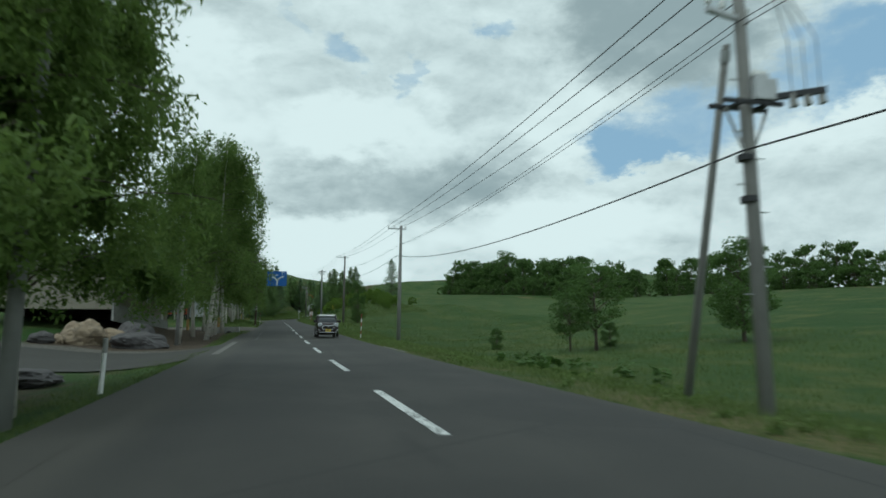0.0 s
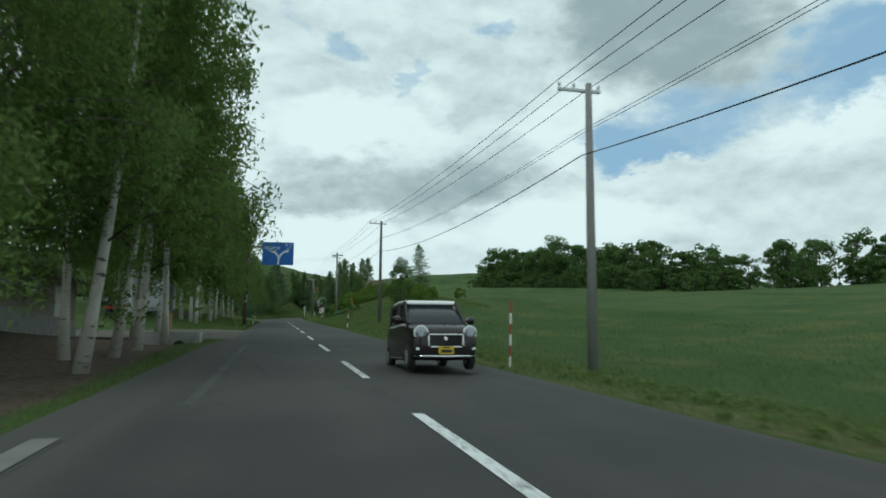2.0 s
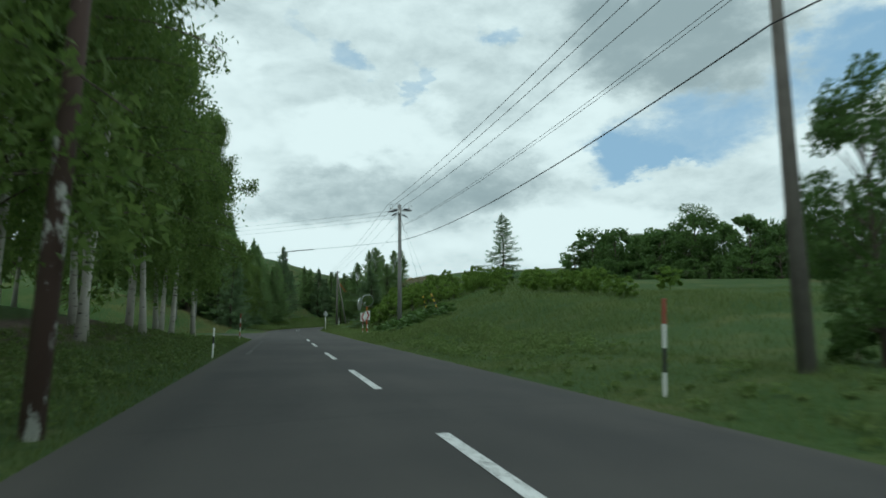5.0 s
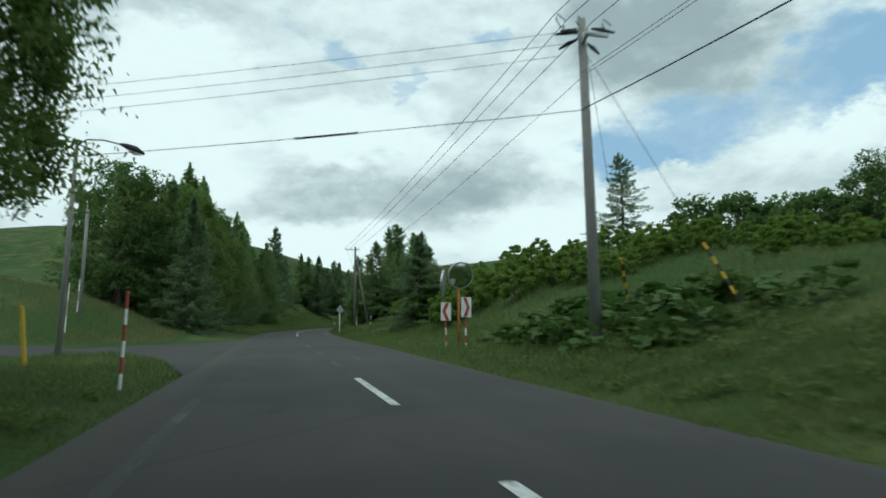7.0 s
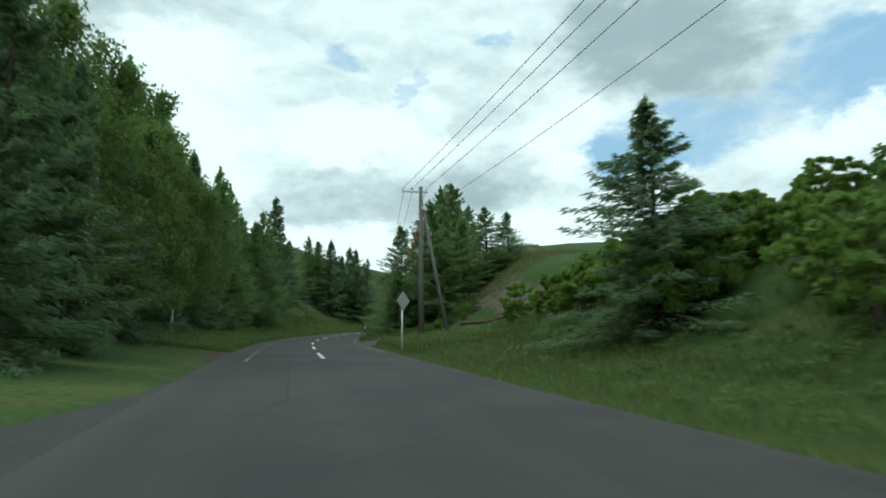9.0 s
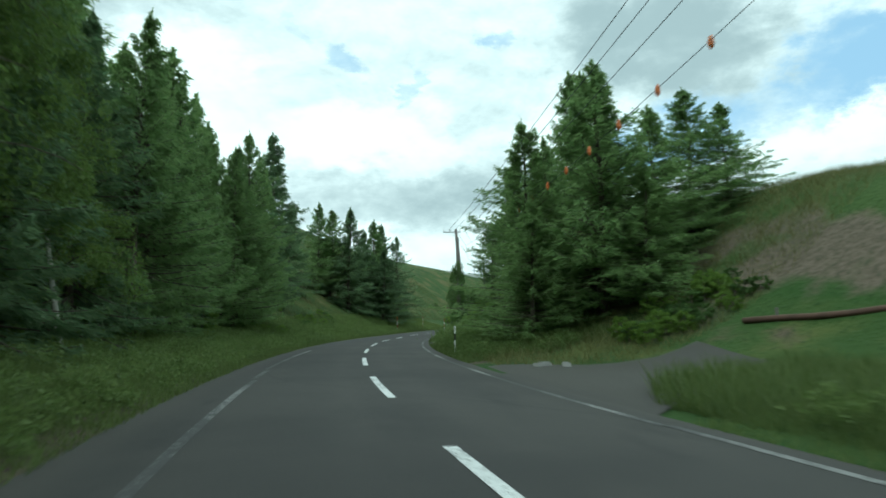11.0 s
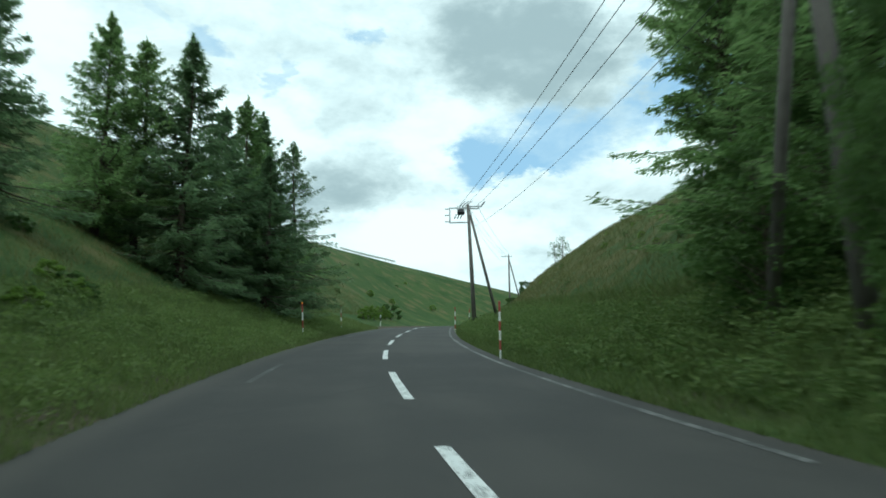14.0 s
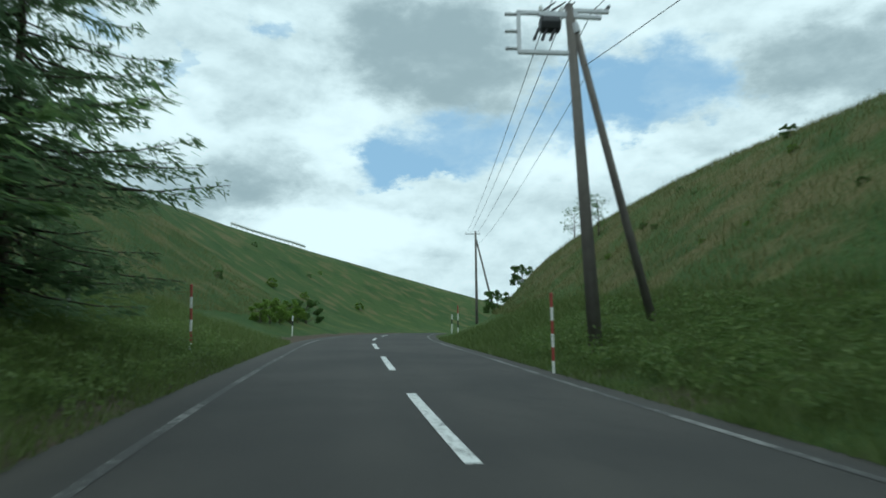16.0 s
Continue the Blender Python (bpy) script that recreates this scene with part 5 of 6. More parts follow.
RW = (WHITE, RED, WHITE, RED, WHITE, RED)
for x, y, h, tl in ((4.37, 51.7, 1.75, 2), (4.46, 95.4, 1.6, 3), (-4.33, 132.85, 1.75, 1), (15.2, 253.2, 1.66, 0), (19.6, 284.1, 1.7, -2), (25.5, 277.5, 1.7, 0), (37.2, 298.4, 1.6, 0)):
    snow_pole(spot_xy(x, y), h, RW[: 6] if h > 1.65 else (WHITE, BLACK, WHITE, RED), "red and white banded snow marker post in the verge", tl)
AMBER = painted("amber_reflector", (0.75, 0.28, 0.03), 0.35, dirt=0.1)
capped = snow_pole(spot_xy(13.6, 270.6), 1.62, (WHITE, RED, WHITE, RED), "red and white marker post with an amber reflector cap", -3, 0.036)
part("reflector", Geo().tube([(0, 0, 1.62), (0, 0, 1.65), (0, 0, 1.70), (0, 0, 1.75)], [0.025, 0.055, 0.055, 0.02], 12), AMBER, capped, "amber reflector cap")
for x, y, h in ((6.6, 215.9, 1.15), (40.5, 304.0, 1.2), (29.5, 303.5, 1.1), (16.8, 283.5, 1.1), (8.6, 194.2, 1.5), (-3.95, 110, 1.0)):
    snow_pole(spot_xy(x, y), h, (WHITE, WHITE, BLACK, WHITE), "thin white marker post in the grass", 1)
snow_pole(spot(17.6, -5.6), 1.25, (WHITE, WHITE, WHITE, CONCRETE), "white plastic post with a pale cap beside the ditch", 2, 0.055)
snow_pole(spot(193.6, 6.2), 1.55, (WHITE, WHITE, CONCRETE), "stout white delineator post", 0, 0.055)
snow_pole(spot_xy(-7.8, 139.1), 1.5, (YELLOW, YELLOW, YELLOW), "leaning yellow plastic pole guard in the grass", -7, 0.06)
for x, y, h in ((-12.4, 160, 2.6), (-13.0, 164.5, 1.9)):
    snow_pole(spot_xy(x, y), h, (WHITE, CONCRETE, WHITE), "thin pale post on the bank", 1, 0.035)


def facing(p, yaw):
    """Pose at p whose x runs to the right for someone looking along yaw degrees (clockwise from +y)."""
    return Matrix.Translation(p) @ Matrix.Rotation(radians(-yaw), 4, "Z")


def text_mesh(body, size, material, name):
    cu = bpy.data.curves.new(name, "FONT")
    cu.body, cu.size, cu.align_x, cu.align_y, cu.extrude = body, size, "CENTER", "CENTER", 0.002
    tmp = bpy.data.objects.new(name, cu)
    me = bpy.data.meshes.new_from_object(tmp)
    bpy.data.objects.remove(tmp)
    me.materials.clear()
    me.materials.append(material)
    return me


def direction_sign():
    base = spot_xy(-4.22, 93.1)
    t = thing("direction_sign", "blue overhanging road direction sign on a rusty peeling post", "road sign", facing(base, 3))
    top = 12.75 - base.z
    part("post", Geo().tube([(0, 0, -0.4), (0.12, 0, top / 2), (0.2, 0, top)], [0.13, 0.115, 0.10], 14), PEELING, t, "brown post with peeling white paint", True)
    w, h = 2.55, 1.92
    cx, cz, y0 = 1.28 + w / 2, 11.52 - base.z, -0.85
    y0 = -0.16
    for dz in (0.55, -0.55):
        a = part("arm", Geo().tube([(0.18, 0, cz + dz), (cx + w * 0.42, y0 + 0.07, cz + dz)], 0.042, 10), POLE_DARK, t)
        part("clamp", Geo().tube([(0.15, 0, cz + dz - 0.09), (0.16, 0, cz + dz + 0.09)], 0.16, 14), POLE_DARK, a)
    pan = part("panel", Geo().box((cx, y0, cz), (w, 0.03, h)), SIGN_BLUE, t, "blue sheet panel")
    ring = Geo()
    for sx, sz, bw, bh in ((0, h / 2 - 0.03, w - 0.06, 0.025), (0, -h / 2 + 0.03, w - 0.06, 0.025), (w / 2 - 0.03, 0, 0.025, h - 0.085), (-w / 2 + 0.03, 0, 0.025, h - 0.085)):
        ring.box((cx + sx, y0 - 0.017, cz + sz), (bw, 0.004, bh))
    part("border", ring, SIGN_BLUE, pan)
    # forked arrow

    def band(pts, wd):
        g, i = Geo(), 0
        L, R = [], []
        for k, (x, z) in enumerate(pts):
            a, b = pts[max(k - 1, 0)], pts[min(k + 1, len(pts) - 1)]
            n = Vector((-(b[1] - a[1]), b[0] - a[0])).normalized()
            L.append((x + n.x * wd / 2, z + n.y * wd / 2)), R.append((x - n.x * wd / 2, z - n.y * wd / 2))
        return g.plate(L + R[::-1], Matrix.Translation((cx, y0 - 0.018, cz)), 0.005)
    left = [(0.05 + 0.0, -0.35), (0.0, -0.22), (-0.12, -0.02), (-0.28, 0.12), (-0.46, 0.18)]
    right = [(0.05, -0.92), (0.05, -0.6), (0.08, -0.38), (0.2, -0.12), (0.42, 0.10), (0.68, 0.20)]
    part("arrow", band(right, 0.15), SIGN_WHITE, pan)
    part("arrow", band([(0.07, -0.42)] + left[1:], 0.14), SIGN_WHITE, pan)
    part("arrow_head", Geo().plate([(-0.70, 0.22), (-0.40, 0.30), (-0.44, 0.04)], Matrix.Translation((cx, y0 - 0.019, cz)), 0.005), SIGN_WHITE, pan)
    part("arrow_head", Geo().plate([(0.93, 0.30), (0.62, 0.36), (0.74, 0.06)], Matrix.Translation((cx, y0 - 0.019, cz)), 0.005), SIGN_WHITE, pan)
    for body, size, x, z in (("国道38号線", 0.27, -0.50, 0.46), ("ROUTE 38", 0.17, -0.50, 0.27), ("奈 江", 0.27, 0.85, 0.72), ("Nae", 0.18, 0.85, 0.48)):
        ob = part("lettering", text_mesh(body, size, SIGN_WHITE, "lettering"), SIGN_WHITE, pan)
        ob.matrix_local = Matrix.Translation((cx + x, y0 - 0.018, cz + z)) @ Matrix.Rotation(math.pi / 2, 4, "X")


SIGN_WHITE = painted("sign_white", (0.62, 0.66, 0.68), 0.45, dirt=0.2)


def m_peeling(nt, bs):
    n = tex(nt, "ShaderNodeTexNoise", scale=2.2, detail=8, rough=0.65, stretch=(1.4, 1.4, 0.5))
    nt.links.new(mixc(nt, step(nt, n.outputs["Fac"], 0.55, 0.60), (0.075, 0.045, 0.036), (0.62, 0.61, 0.58)), bs.inputs["Base Color"])
    bs.inputs["Roughness"].default_value = 0.85
    bump(nt, bs, n.outputs["Fac"], 0.4, 0.01)


PEELING = mat("peeling_paint", m_peeling)
direction_sign()


def traffic_mirror():
    p = spot_xy(5.7, 146.75)
    t = thing("traffic_mirror", "orange post with two round convex traffic mirrors", "traffic mirror", facing(p, 0))
    top = 3.3
    part("post", Geo().tube([(0, 0, -0.4), (0.02, 0, top - 0.5)], 0.043, 12), ORANGE, t, smooth=True)
    part("arm", Geo().tube([(0.02, 0, top - 0.55), (-0.05, -0.12, top - 0.45)], 0.03, 8), ORANGE, t)
    part("arm", Geo().tube([(0.02, 0, top - 0.7), (-0.42, 0.1, top - 0.62)], 0.03, 8), ORANGE, t)
    for c, ax, lbl in (((0.06, -0.16, top - 0.30), (0.10, -1, -0.30), "face seen from the road"), ((-0.62, 0.12, top - 0.62), (-0.90, 0.36, 0.10), "turned to the side road")):
        ax = Vector(ax).normalized()
        c = Vector(c)
        a = ax.cross(Vector((0, 0, 1))).normalized()
        b = a.cross(ax)
        g = Geo()
        rings, n, R = 6, 28, 0.53
        for i in range(rings + 1):
            r = R * i / rings
            for j in range(n):
                th = 2 * math.pi * j / n
                g.v.append(tuple(c + ax * (0.07 - 0.07 * (i / rings) ** 2 + 0.03) + (a * math.cos(th) + b * math.sin(th)) * max(r, 0.001)))
        for i in range(rings):
            for j in range(n):
                g.f.append((i * n + j, i * n + (j + 1) % n, (i + 1) * n + (j + 1) % n, (i + 1) * n + j))
        m = part("mirror_face", g, MIRROR, t, "domed mirror " + lbl, True)
        part("rim", Geo().tube([c - ax * 0.05, c - ax * 0.045, c + ax * 0.035], [0.1, 0.56, 0.56], 28), STEEL, t, smooth=False)


MIRROR = painted("mirror_glass", (0.62, 0.64, 0.64), 0.12, 1.0, 0.15)
traffic_mirror()


def chevron_sign(p, yaw, flip, h=1.95):
    t = thing("chevron_sign", "white board with a red chevron on a banded post", "road sign", facing(p, yaw), "chevron boards at the bend")
    for k, c in enumerate((WHITE, RED, WHITE, RED)):
        z0 = -0.3 if k == 0 else 1.15 * k / 4
        part("band", Geo().tube([(0, 0, z0), (0, 0, 1.15 * (k + 1) / 4)], 0.035, 10), c, t)
    part("board", Geo().box((0, -0.05, h - 0.38), (0.44, 0.02, 0.78)), WHITE, t)
    q = [(-0.06, -0.37), (0.09, -0.37), (-0.02 - 0.05, 0.0), (0.09, 0.37), (-0.06, 0.37), (-0.2, 0.0)]
    q = [(x + 0.05, z) for x, z in q]
    if flip:
        q = [(-x, z) for x, z in q][::-1]
    part("chevron", Geo().plate(q, Matrix.Translation((0, -0.064, h - 0.38)), 0.006), RED, t)


chevron_sign(spot_xy(5.55, 148.3), 8, False)
chevron_sign(spot_xy(5.6, 145.3), -16, True, 2.05)


def diamond_sign():
    p = spot_xy(4.5, 185.8)
    t = thing("diamond_sign", "white post with a diamond road sign seen from both sides", "road sign", facing(p, -36))
    part("post", Geo().tube([(0, 0, -0.3), (0, 0, 2.75)], 0.045, 12), WHITE, t, smooth=True)
    part("plate", Geo().plate([(0, -0.45), (0.45, 0), (0, 0.45), (-0.45, 0)], Matrix.Translation((0, -0.06, 2.35)), 0.02), STEEL, t)
    part("bracket", Geo().box((0, -0.04, 2.5), (0.3, 0.03, 0.05)).box((0, -0.04, 2.2), (0.3, 0.03, 0.05)), STEEL, t)


diamond_sign()


def lamp_pole():
    p = spot_xy(-8.56, 144.7)
    t = thing("street_lamp", "grey street lamp pole with a curved arm", "street lamp", Matrix.Translation(p))
    part("pole", Geo().tube([(0, 0, -0.4), (0.03, 0.05, 3.5), (0.05, 0.1, 7.5)], [0.10, 0.085, 0.065], 12), POLE_CONC, t, smooth=True)
    part("arm", Geo().tube([(0.05, 0.1, 7.3), (0.3, 0.3, 7.58), (0.8, 0.5, 7.66), (1.4, 0.75, 7.60)], [0.03, 0.028, 0.028, 0.03], 8), IRON, t, smooth=True)
    part("lamp_head", Geo().tube([(1.3, 0.7, 7.62), (1.5, 0.78, 7.58), (1.8, 0.9, 7.48), (2.1, 1.0, 7.38)], [0.04, 0.10, 0.15, 0.04], 12), IRON, t, smooth=True)
    part("lens", Geo().tube([(1.5, 0.78, 7.52), (1.78, 0.89, 7.38), (2.02, 0.97, 7.34)], [0.05, 0.10, 0.03], 10), WHITE, t, smooth=True)


lamp_pole()
# plain concrete and steel poles on the left
utility_pole(spot(13.1, -6.1), 8.5, "round pale concrete pole at the field edge", (0.2, 0), r0=0.15, group="poles on the farm side")
utility_pole(Vector((-7.97, 47.98, spot_xy(-7.97, 47.98).z)), 7.9, "pale concrete pole in front of the birches", (0.19, 0), r0=0.13, group="poles on the farm side")
utility_pole(spot_xy(-8.6, 97.2), 6.5, "pale concrete pole beside the birch row", (0.2, 0), r0=0.11, group="poles on the farm side")
utility_pole(spot_xy(-12.6, 163.5), 6.5, "thin grey pole beyond the junction", (0, 0), r0=0.09, group="poles on the farm side")
a4 = P4 + Vector((0, 0, TOP[4] - P4.z))
LEFT_POLE = Vector((-30, 149, 16.0))
utility_pole(Vector((-30, 149, spot_xy(-30, 149).z)), 16.0 - spot_xy(-30, 149).z + 0.4, "distant concrete utility pole up the side road", (0, 0), arms=((16.0 - spot_xy(-30, 149).z + 0.1, 0.8, 0, 80),))
for k, dz in enumerate((-0.5, -0.75, -1.0)):
    cable(a4 + Vector((-0.5, 0.3 * k, dz)), LEFT_POLE + Vector((0, -0.6 + 0.5 * k, dz + 0.2)), 0.4, 0.008)
cable(a4 + Vector((-0.1, 0, -2.9)), LEFT_POLE + Vector((0, 0, -1.7)), 0.5, 0.012)
tagged(part("cable_sleeve", Geo().tube([(-1.24, 139.657, 14.858), (0.61, 139.056, 14.977)], 0.035, 8), WIRE), "black protective sleeve round the crossing cable", "cable sleeve")
for q, z in (((10.0, 140.5), 0.0), ((9.5, 134.0), 0.0)):
    b = spot_xy(*q)
    cable(a4 + Vector((0.1, 0, -1.2)), b, 0.0, 0.008, "steel guy wire staying the pole")
    t = thing("guy_guard", "yellow and black banded guard on a guy wire", "wire guard", Matrix.Translation(b))
    d = ((a4 + Vector((0.1, 0, -1.2))) - b).normalized()
    for k in range(8):
        part("band", Geo().tube([d * (0.1 + 0.22 * k), d * (0.1 + 0.22 * (k + 1))], 0.04, 8), YELLOW if k % 2 else BLACK, t)


def transformer_gear():
    """Platform and transformer on the first pole, seen close."""
    z0 = P1.z
    t = thing("pole_transformer", "grey pole transformer with insulators on a steel platform", "transformer", Matrix.Translation((P1.x + 0.03, P1.y, z0 - 1.5)))
    m = Matrix.Rotation(radians(-38), 3, "Z")
    part("platform", Geo().box((-0.05, 0.12, 6.55), (1.1, 0.07, 0.07)).box((0.0, -0.2, 6.55), (1.1, 0.07, 0.07)).box((0.2, -0.05, 6.5), (0.07, 0.4, 0.05)).box((-0.3, -0.05, 6.5), (0.07, 0.4, 0.05)), IRON, t)
    part("slanted_beam", Geo().box((0.5, -0.3, 6.66), (1.25, 0.09, 0.10), m), IRON, t)
    part("tank", Geo().box((0.22, -0.12, 6.78), (0.42, 0.3, 0.36)).tube([(0.22, -0.12, 6.96), (0.22, -0.12, 7.04)], 0.15, 14), STEEL, t, "grey steel tank")
    for k in range(3):
        part("bushing", Geo().tube([(0.12 + 0.1 * k, -0.12, 7.0), (0.12 + 0.1 * k, -0.12, 7.09), (0.13 + 0.1 * k, -0.12, 7.17)], [0.035, 0.05, 0.02], 8), WHITE, t)
        part("cutout", Geo().tube([(0.6 + 0.17 * k, -0.38 - 0.12 * k, 6.68), (0.61 + 0.17 * k, -0.40 - 0.12 * k, 6.45)], [0.05, 0.065], 8), CONCRETE, t)
        part("lead", Geo().tube([(0.6 + 0.17 * k, -0.38 - 0.12 * k, 6.7), (0.62 + 0.17 * k, -0.36 - 0.12 * k, 7.6), (0.5 + 0.1 * k, -0.2, 8.7)], 0.008, 5), WIRE, t)
    for x0, x1 in ((-0.4, -0.1), (0.4, 0.1)):
        part("brace", Geo().tube([(x0, 0, 6.5), (x1, 0, 5.8)], 0.025, 6), STEEL, t)
    for k in range(9):
        part("step_bolt", Geo().tube([(0.1 * (1 if k % 2 else -1), 0, 3.4 + k * 0.45), (0.28 * (1 if k % 2 else -1), 0, 3.4 + k * 0.45)], 0.012, 6), STEEL, t)
    part("band", Geo().tube([(-0.06, 0, 4.9), (-0.06, 0, 5.0)], 0.14, 14), IRON, t)
    part("band", Geo().tube([(-0.07, 0, 5.6), (-0.07, 0, 5.7)], 0.14, 14), IRON, t)


transformer_gear()


def switch_frame():
    """Bracket frame and hung switch box at the top of the seventh pole."""
    top = TOP[7]
    t = thing("pole_switchgear", "dark switch box hung in a steel bracket frame", "switchgear", Matrix.Translation((P7.x - 0.3, P7.y + 0.15, top)) @ Matrix.Rotation(radians(-28), 4, "Z"))
    part("bracket", Geo().box((-0.55, 0, -0.25), (1.5, 0.09, 0.09)).box((-1.28, 0, -0.75), (0.09, 0.09, 1.1)).box((-0.65, 0, -1.28), (1.3, 0.09, 0.09)), STEEL, t)
    for z in (-0.3, -0.75, -1.2):
        part("peg", Geo().tube([(-1.28, 0, z), (-1.62, 0, z)], 0.045, 8), STEEL, t)
    part("switch_box", Geo().tube([(-0.75, 0, -0.55), (-0.7, 0, -0.55), (-0.3, 0, -0.55), (-0.25, 0, -0.55)], [0.16, 0.22, 0.22, 0.16], 8), IRON, t)
    for k in range(3):
        part("lead", Geo().tube([(-0.7 + 0.2 * k, 0.1, -0.35), (-0.55 + 0.2 * k, 0.3, 0.0), (-0.2 + 0.25 * k, 0.5, 0.35)], [0.03, 0.035, 0.02], 6), WIRE, t)
        part("lead", Geo().tube([(-0.8 + 0.2 * k, -0.1, -0.7), (-0.95 + 0.2 * k, -0.2, -1.05)], [0.03, 0.04], 6), WIRE, t)
    part("side_arm", Geo().box((0.5, 0, -0.15), (1.0, 0.09, 0.09)), STEEL, t)
    part("strain_insulator", Geo().tube([(0.9, 0, -0.15), (1.1, 0.25, 0.12), (1.2, 0.5, 0.3)], [0.03, 0.05, 0.03], 6), WIRE, t)


switch_frame()


def pole4_heads():
    t = thing("strain_insulators", "dark strain insulators fanned round the pole head", "insulator", Matrix.Translation(a4))
    for k, (x, y) in enumerate(((-0.6, 0.2), (-0.7, -0.2), (-0.45, 0.5), (0.55, 0.3), (0.75, -0.2), (-0.75, 0.0))):
        z = -0.35 - 0.14 * (k % 4)
        part("insulator", Geo().tube([(x * 0.3, y * 0.3, z), (x * 0.7, y * 0.7, z - 0.05), (x * 1.2, y * 1.2, z - 0.15)], [0.03, 0.07, 0.03], 8), IRON, t)
    for x in (-0.7, -0.05, 0.8):
        part("jumper", Geo().tube([(x, 0, -0.4), (x - 0.12, 0.1, -0.1), (x - 0.02, 0.2, 0.15), (x + 0.18, 0.1, -0.1)], 0.018, 6), WIRE, t)


pole4_heads()

GUTTER = painted("dusty_gutter", (0.16, 0.153, 0.14), 0.95, dirt=0.7, scale=1.5)
# concrete strips at the farm entrances
for s0, s1, d0, d1 in ((27.5, 41.5, -4.05, -3.78),):
    me, _ = ribbon("kerb_strip", s0, s1, d0, d1, 0.012, GUTTER, 1.0, 2, 0.012)
    tagged(new("kerb_strip", me), "flush pale concrete gutter strip along the asphalt", "kerb", kind="structure")
me, _ = ribbon("kerb_strip", 28.5, 35, 3.42, 3.6, 0.02, GUTTER, 1.0, 2, 0.012)
tagged(new("kerb_strip", me), "flush pale concrete gutter strip along the asphalt", "kerb", kind="structure")


def drive(name, s0, s1, d0, d1, label, flare=2.2, material=None):
    """A paved or gravel entrance that joins the road's edge, flared towards it."""
    V, n, k = [], 14, 10
    for i in range(n + 1):
        u = i / n
        d = d0 + (d1 - d0) * u
        fl = flare * (1 - u) ** 3
        for j in range(k + 1):
            s = (s0 - fl) + (s1 - s0 + 2 * fl) * j / k
            w = at(s, d)
            V.append((w[0], w[1], land(s, d) + 0.065 - 0.05 * (1 - u) ** 6))
    F = [(i * (k + 1) + j, i * (k + 1) + j + 1, (i + 1) * (k + 1) + j + 1, (i + 1) * (k + 1) + j) for i in range(n) for j in range(k)]
    me = raw_mesh(name, np.array(V), np.array(F), material or ASPHALT, True)
    me.attributes.new("edge", "FLOAT", "POINT").data.foreach_set("value", np.full(len(V), 0.55, np.float32))
    tagged(new(name, me), label, "driveway", kind="structure")


drive("driveway", 31.0, 40.0, -3.7, -22, "worn asphalt farm driveway meeting the road")
drive("driveway", 71.5, 83.0, -3.7, -26, "dusty brown gravel farm entrance", 2.2, GRAVEL)
drive("driveway", 198.2, 203.0, 3.4, 9.2, "narrow gravel track leaving the road")
drive("driveway", 230.9, 232.6, 3.4, 6.2, "short gravel field entrance among tall grass", 1.4)
for x, y, yaw in ((6.5, 205.6, 20), (7.1, 205.3, 70)):
    b = new("concrete_block", Geo().box((0, 0, 0.06), (0.5, 0.24, 0.2)).box((0.08, 0.02, 0.17), (0.26, 0.18, 0.06)).mesh("concrete_block", CONCRETE))
    b.matrix_world = Matrix.Translation(spot_xy(x, y)) @ Matrix.Rotation(radians(yaw), 4, "Z")
    tagged(b, "broken pale concrete block lying beside the track", "concrete block", "blocks at the track")


def drain_channel():
    """Rusty trough that runs down across the bare slope."""
    pts = [spot_xy(12.4 + 4.9 * u, 204.6 - 9.6 * u) + Vector((0, 0, 0.1)) for u in np.linspace(0, 1, 12)]
    t = thing("drain_channel", "dark rusty drain trough crossing the bare slope", "drain")
    part("trough", Geo().tube(pts, 0.09, 8), RUSTY_STEEL, t, smooth=True)
    for k in (1, 4, 7, 10):
        part("stake", Geo().tube([pts[k] - Vector((0, 0, 0.5)), pts[k] + Vector((0, 0, 0.3))], 0.04, 6), POLE_DARK, t)


RUSTY_STEEL = painted("rusty_steel", (0.10, 0.055, 0.038), 0.85, dirt=0.6, scale=2.0)
drain_channel()

# orange cable markers on the span towards the bend
for k in range(9):
    u = 0.10 + 0.055 * k
    a, b = P5 + Vector((0.2, 0, TOP[5] - P5.z - 1.6)), P6 + Vector((0, 0, TOP[6] - P6.z - 1.6))
    q = a.lerp(b, u) - Vector((0, 0, 4 * 0.6 * u * (1 - u)))
    tagged(part("cable_marker", Geo().tube([q + Vector((0, 0, 0.1)), q, q - Vector((0, 0, 0.12)), q - Vector((0, 0, 0.2))], [0.03, 0.065, 0.07, 0.02], 8), ORANGE), "small orange marker hanging on the cable", "cable marker", "cable markers")

# ---- the farm on the left ----
BEIGE = painted("beige_cladding", (0.30, 0.275, 0.22), 0.8, dirt=0.3, scale=1.2)
ROOF = painted("dark_roof", (0.060, 0.056, 0.058), 0.6, dirt=0.4, scale=2)
SHED_WHITE = painted("pale_sheet", (0.56, 0.58, 0.60), 0.6, dirt=0.25, scale=1.5)
SHED_DARK = painted("dark_sheet", (0.045, 0.047, 0.055), 0.6, dirt=0.3)
GLASS = painted("window_glass", (0.03, 0.035, 0.04), 0.08, 0.0, 0.1)
STONE_TAN = painted("tan_boulder", (0.30, 0.235, 0.165), 0.95, dirt=0.7, scale=2.0, dark=(0.14, 0.115, 0.09))
STONE_DARK = painted("dark_boulder", (0.105, 0.098, 0.10), 0.95, dirt=0.7, scale=2.0)
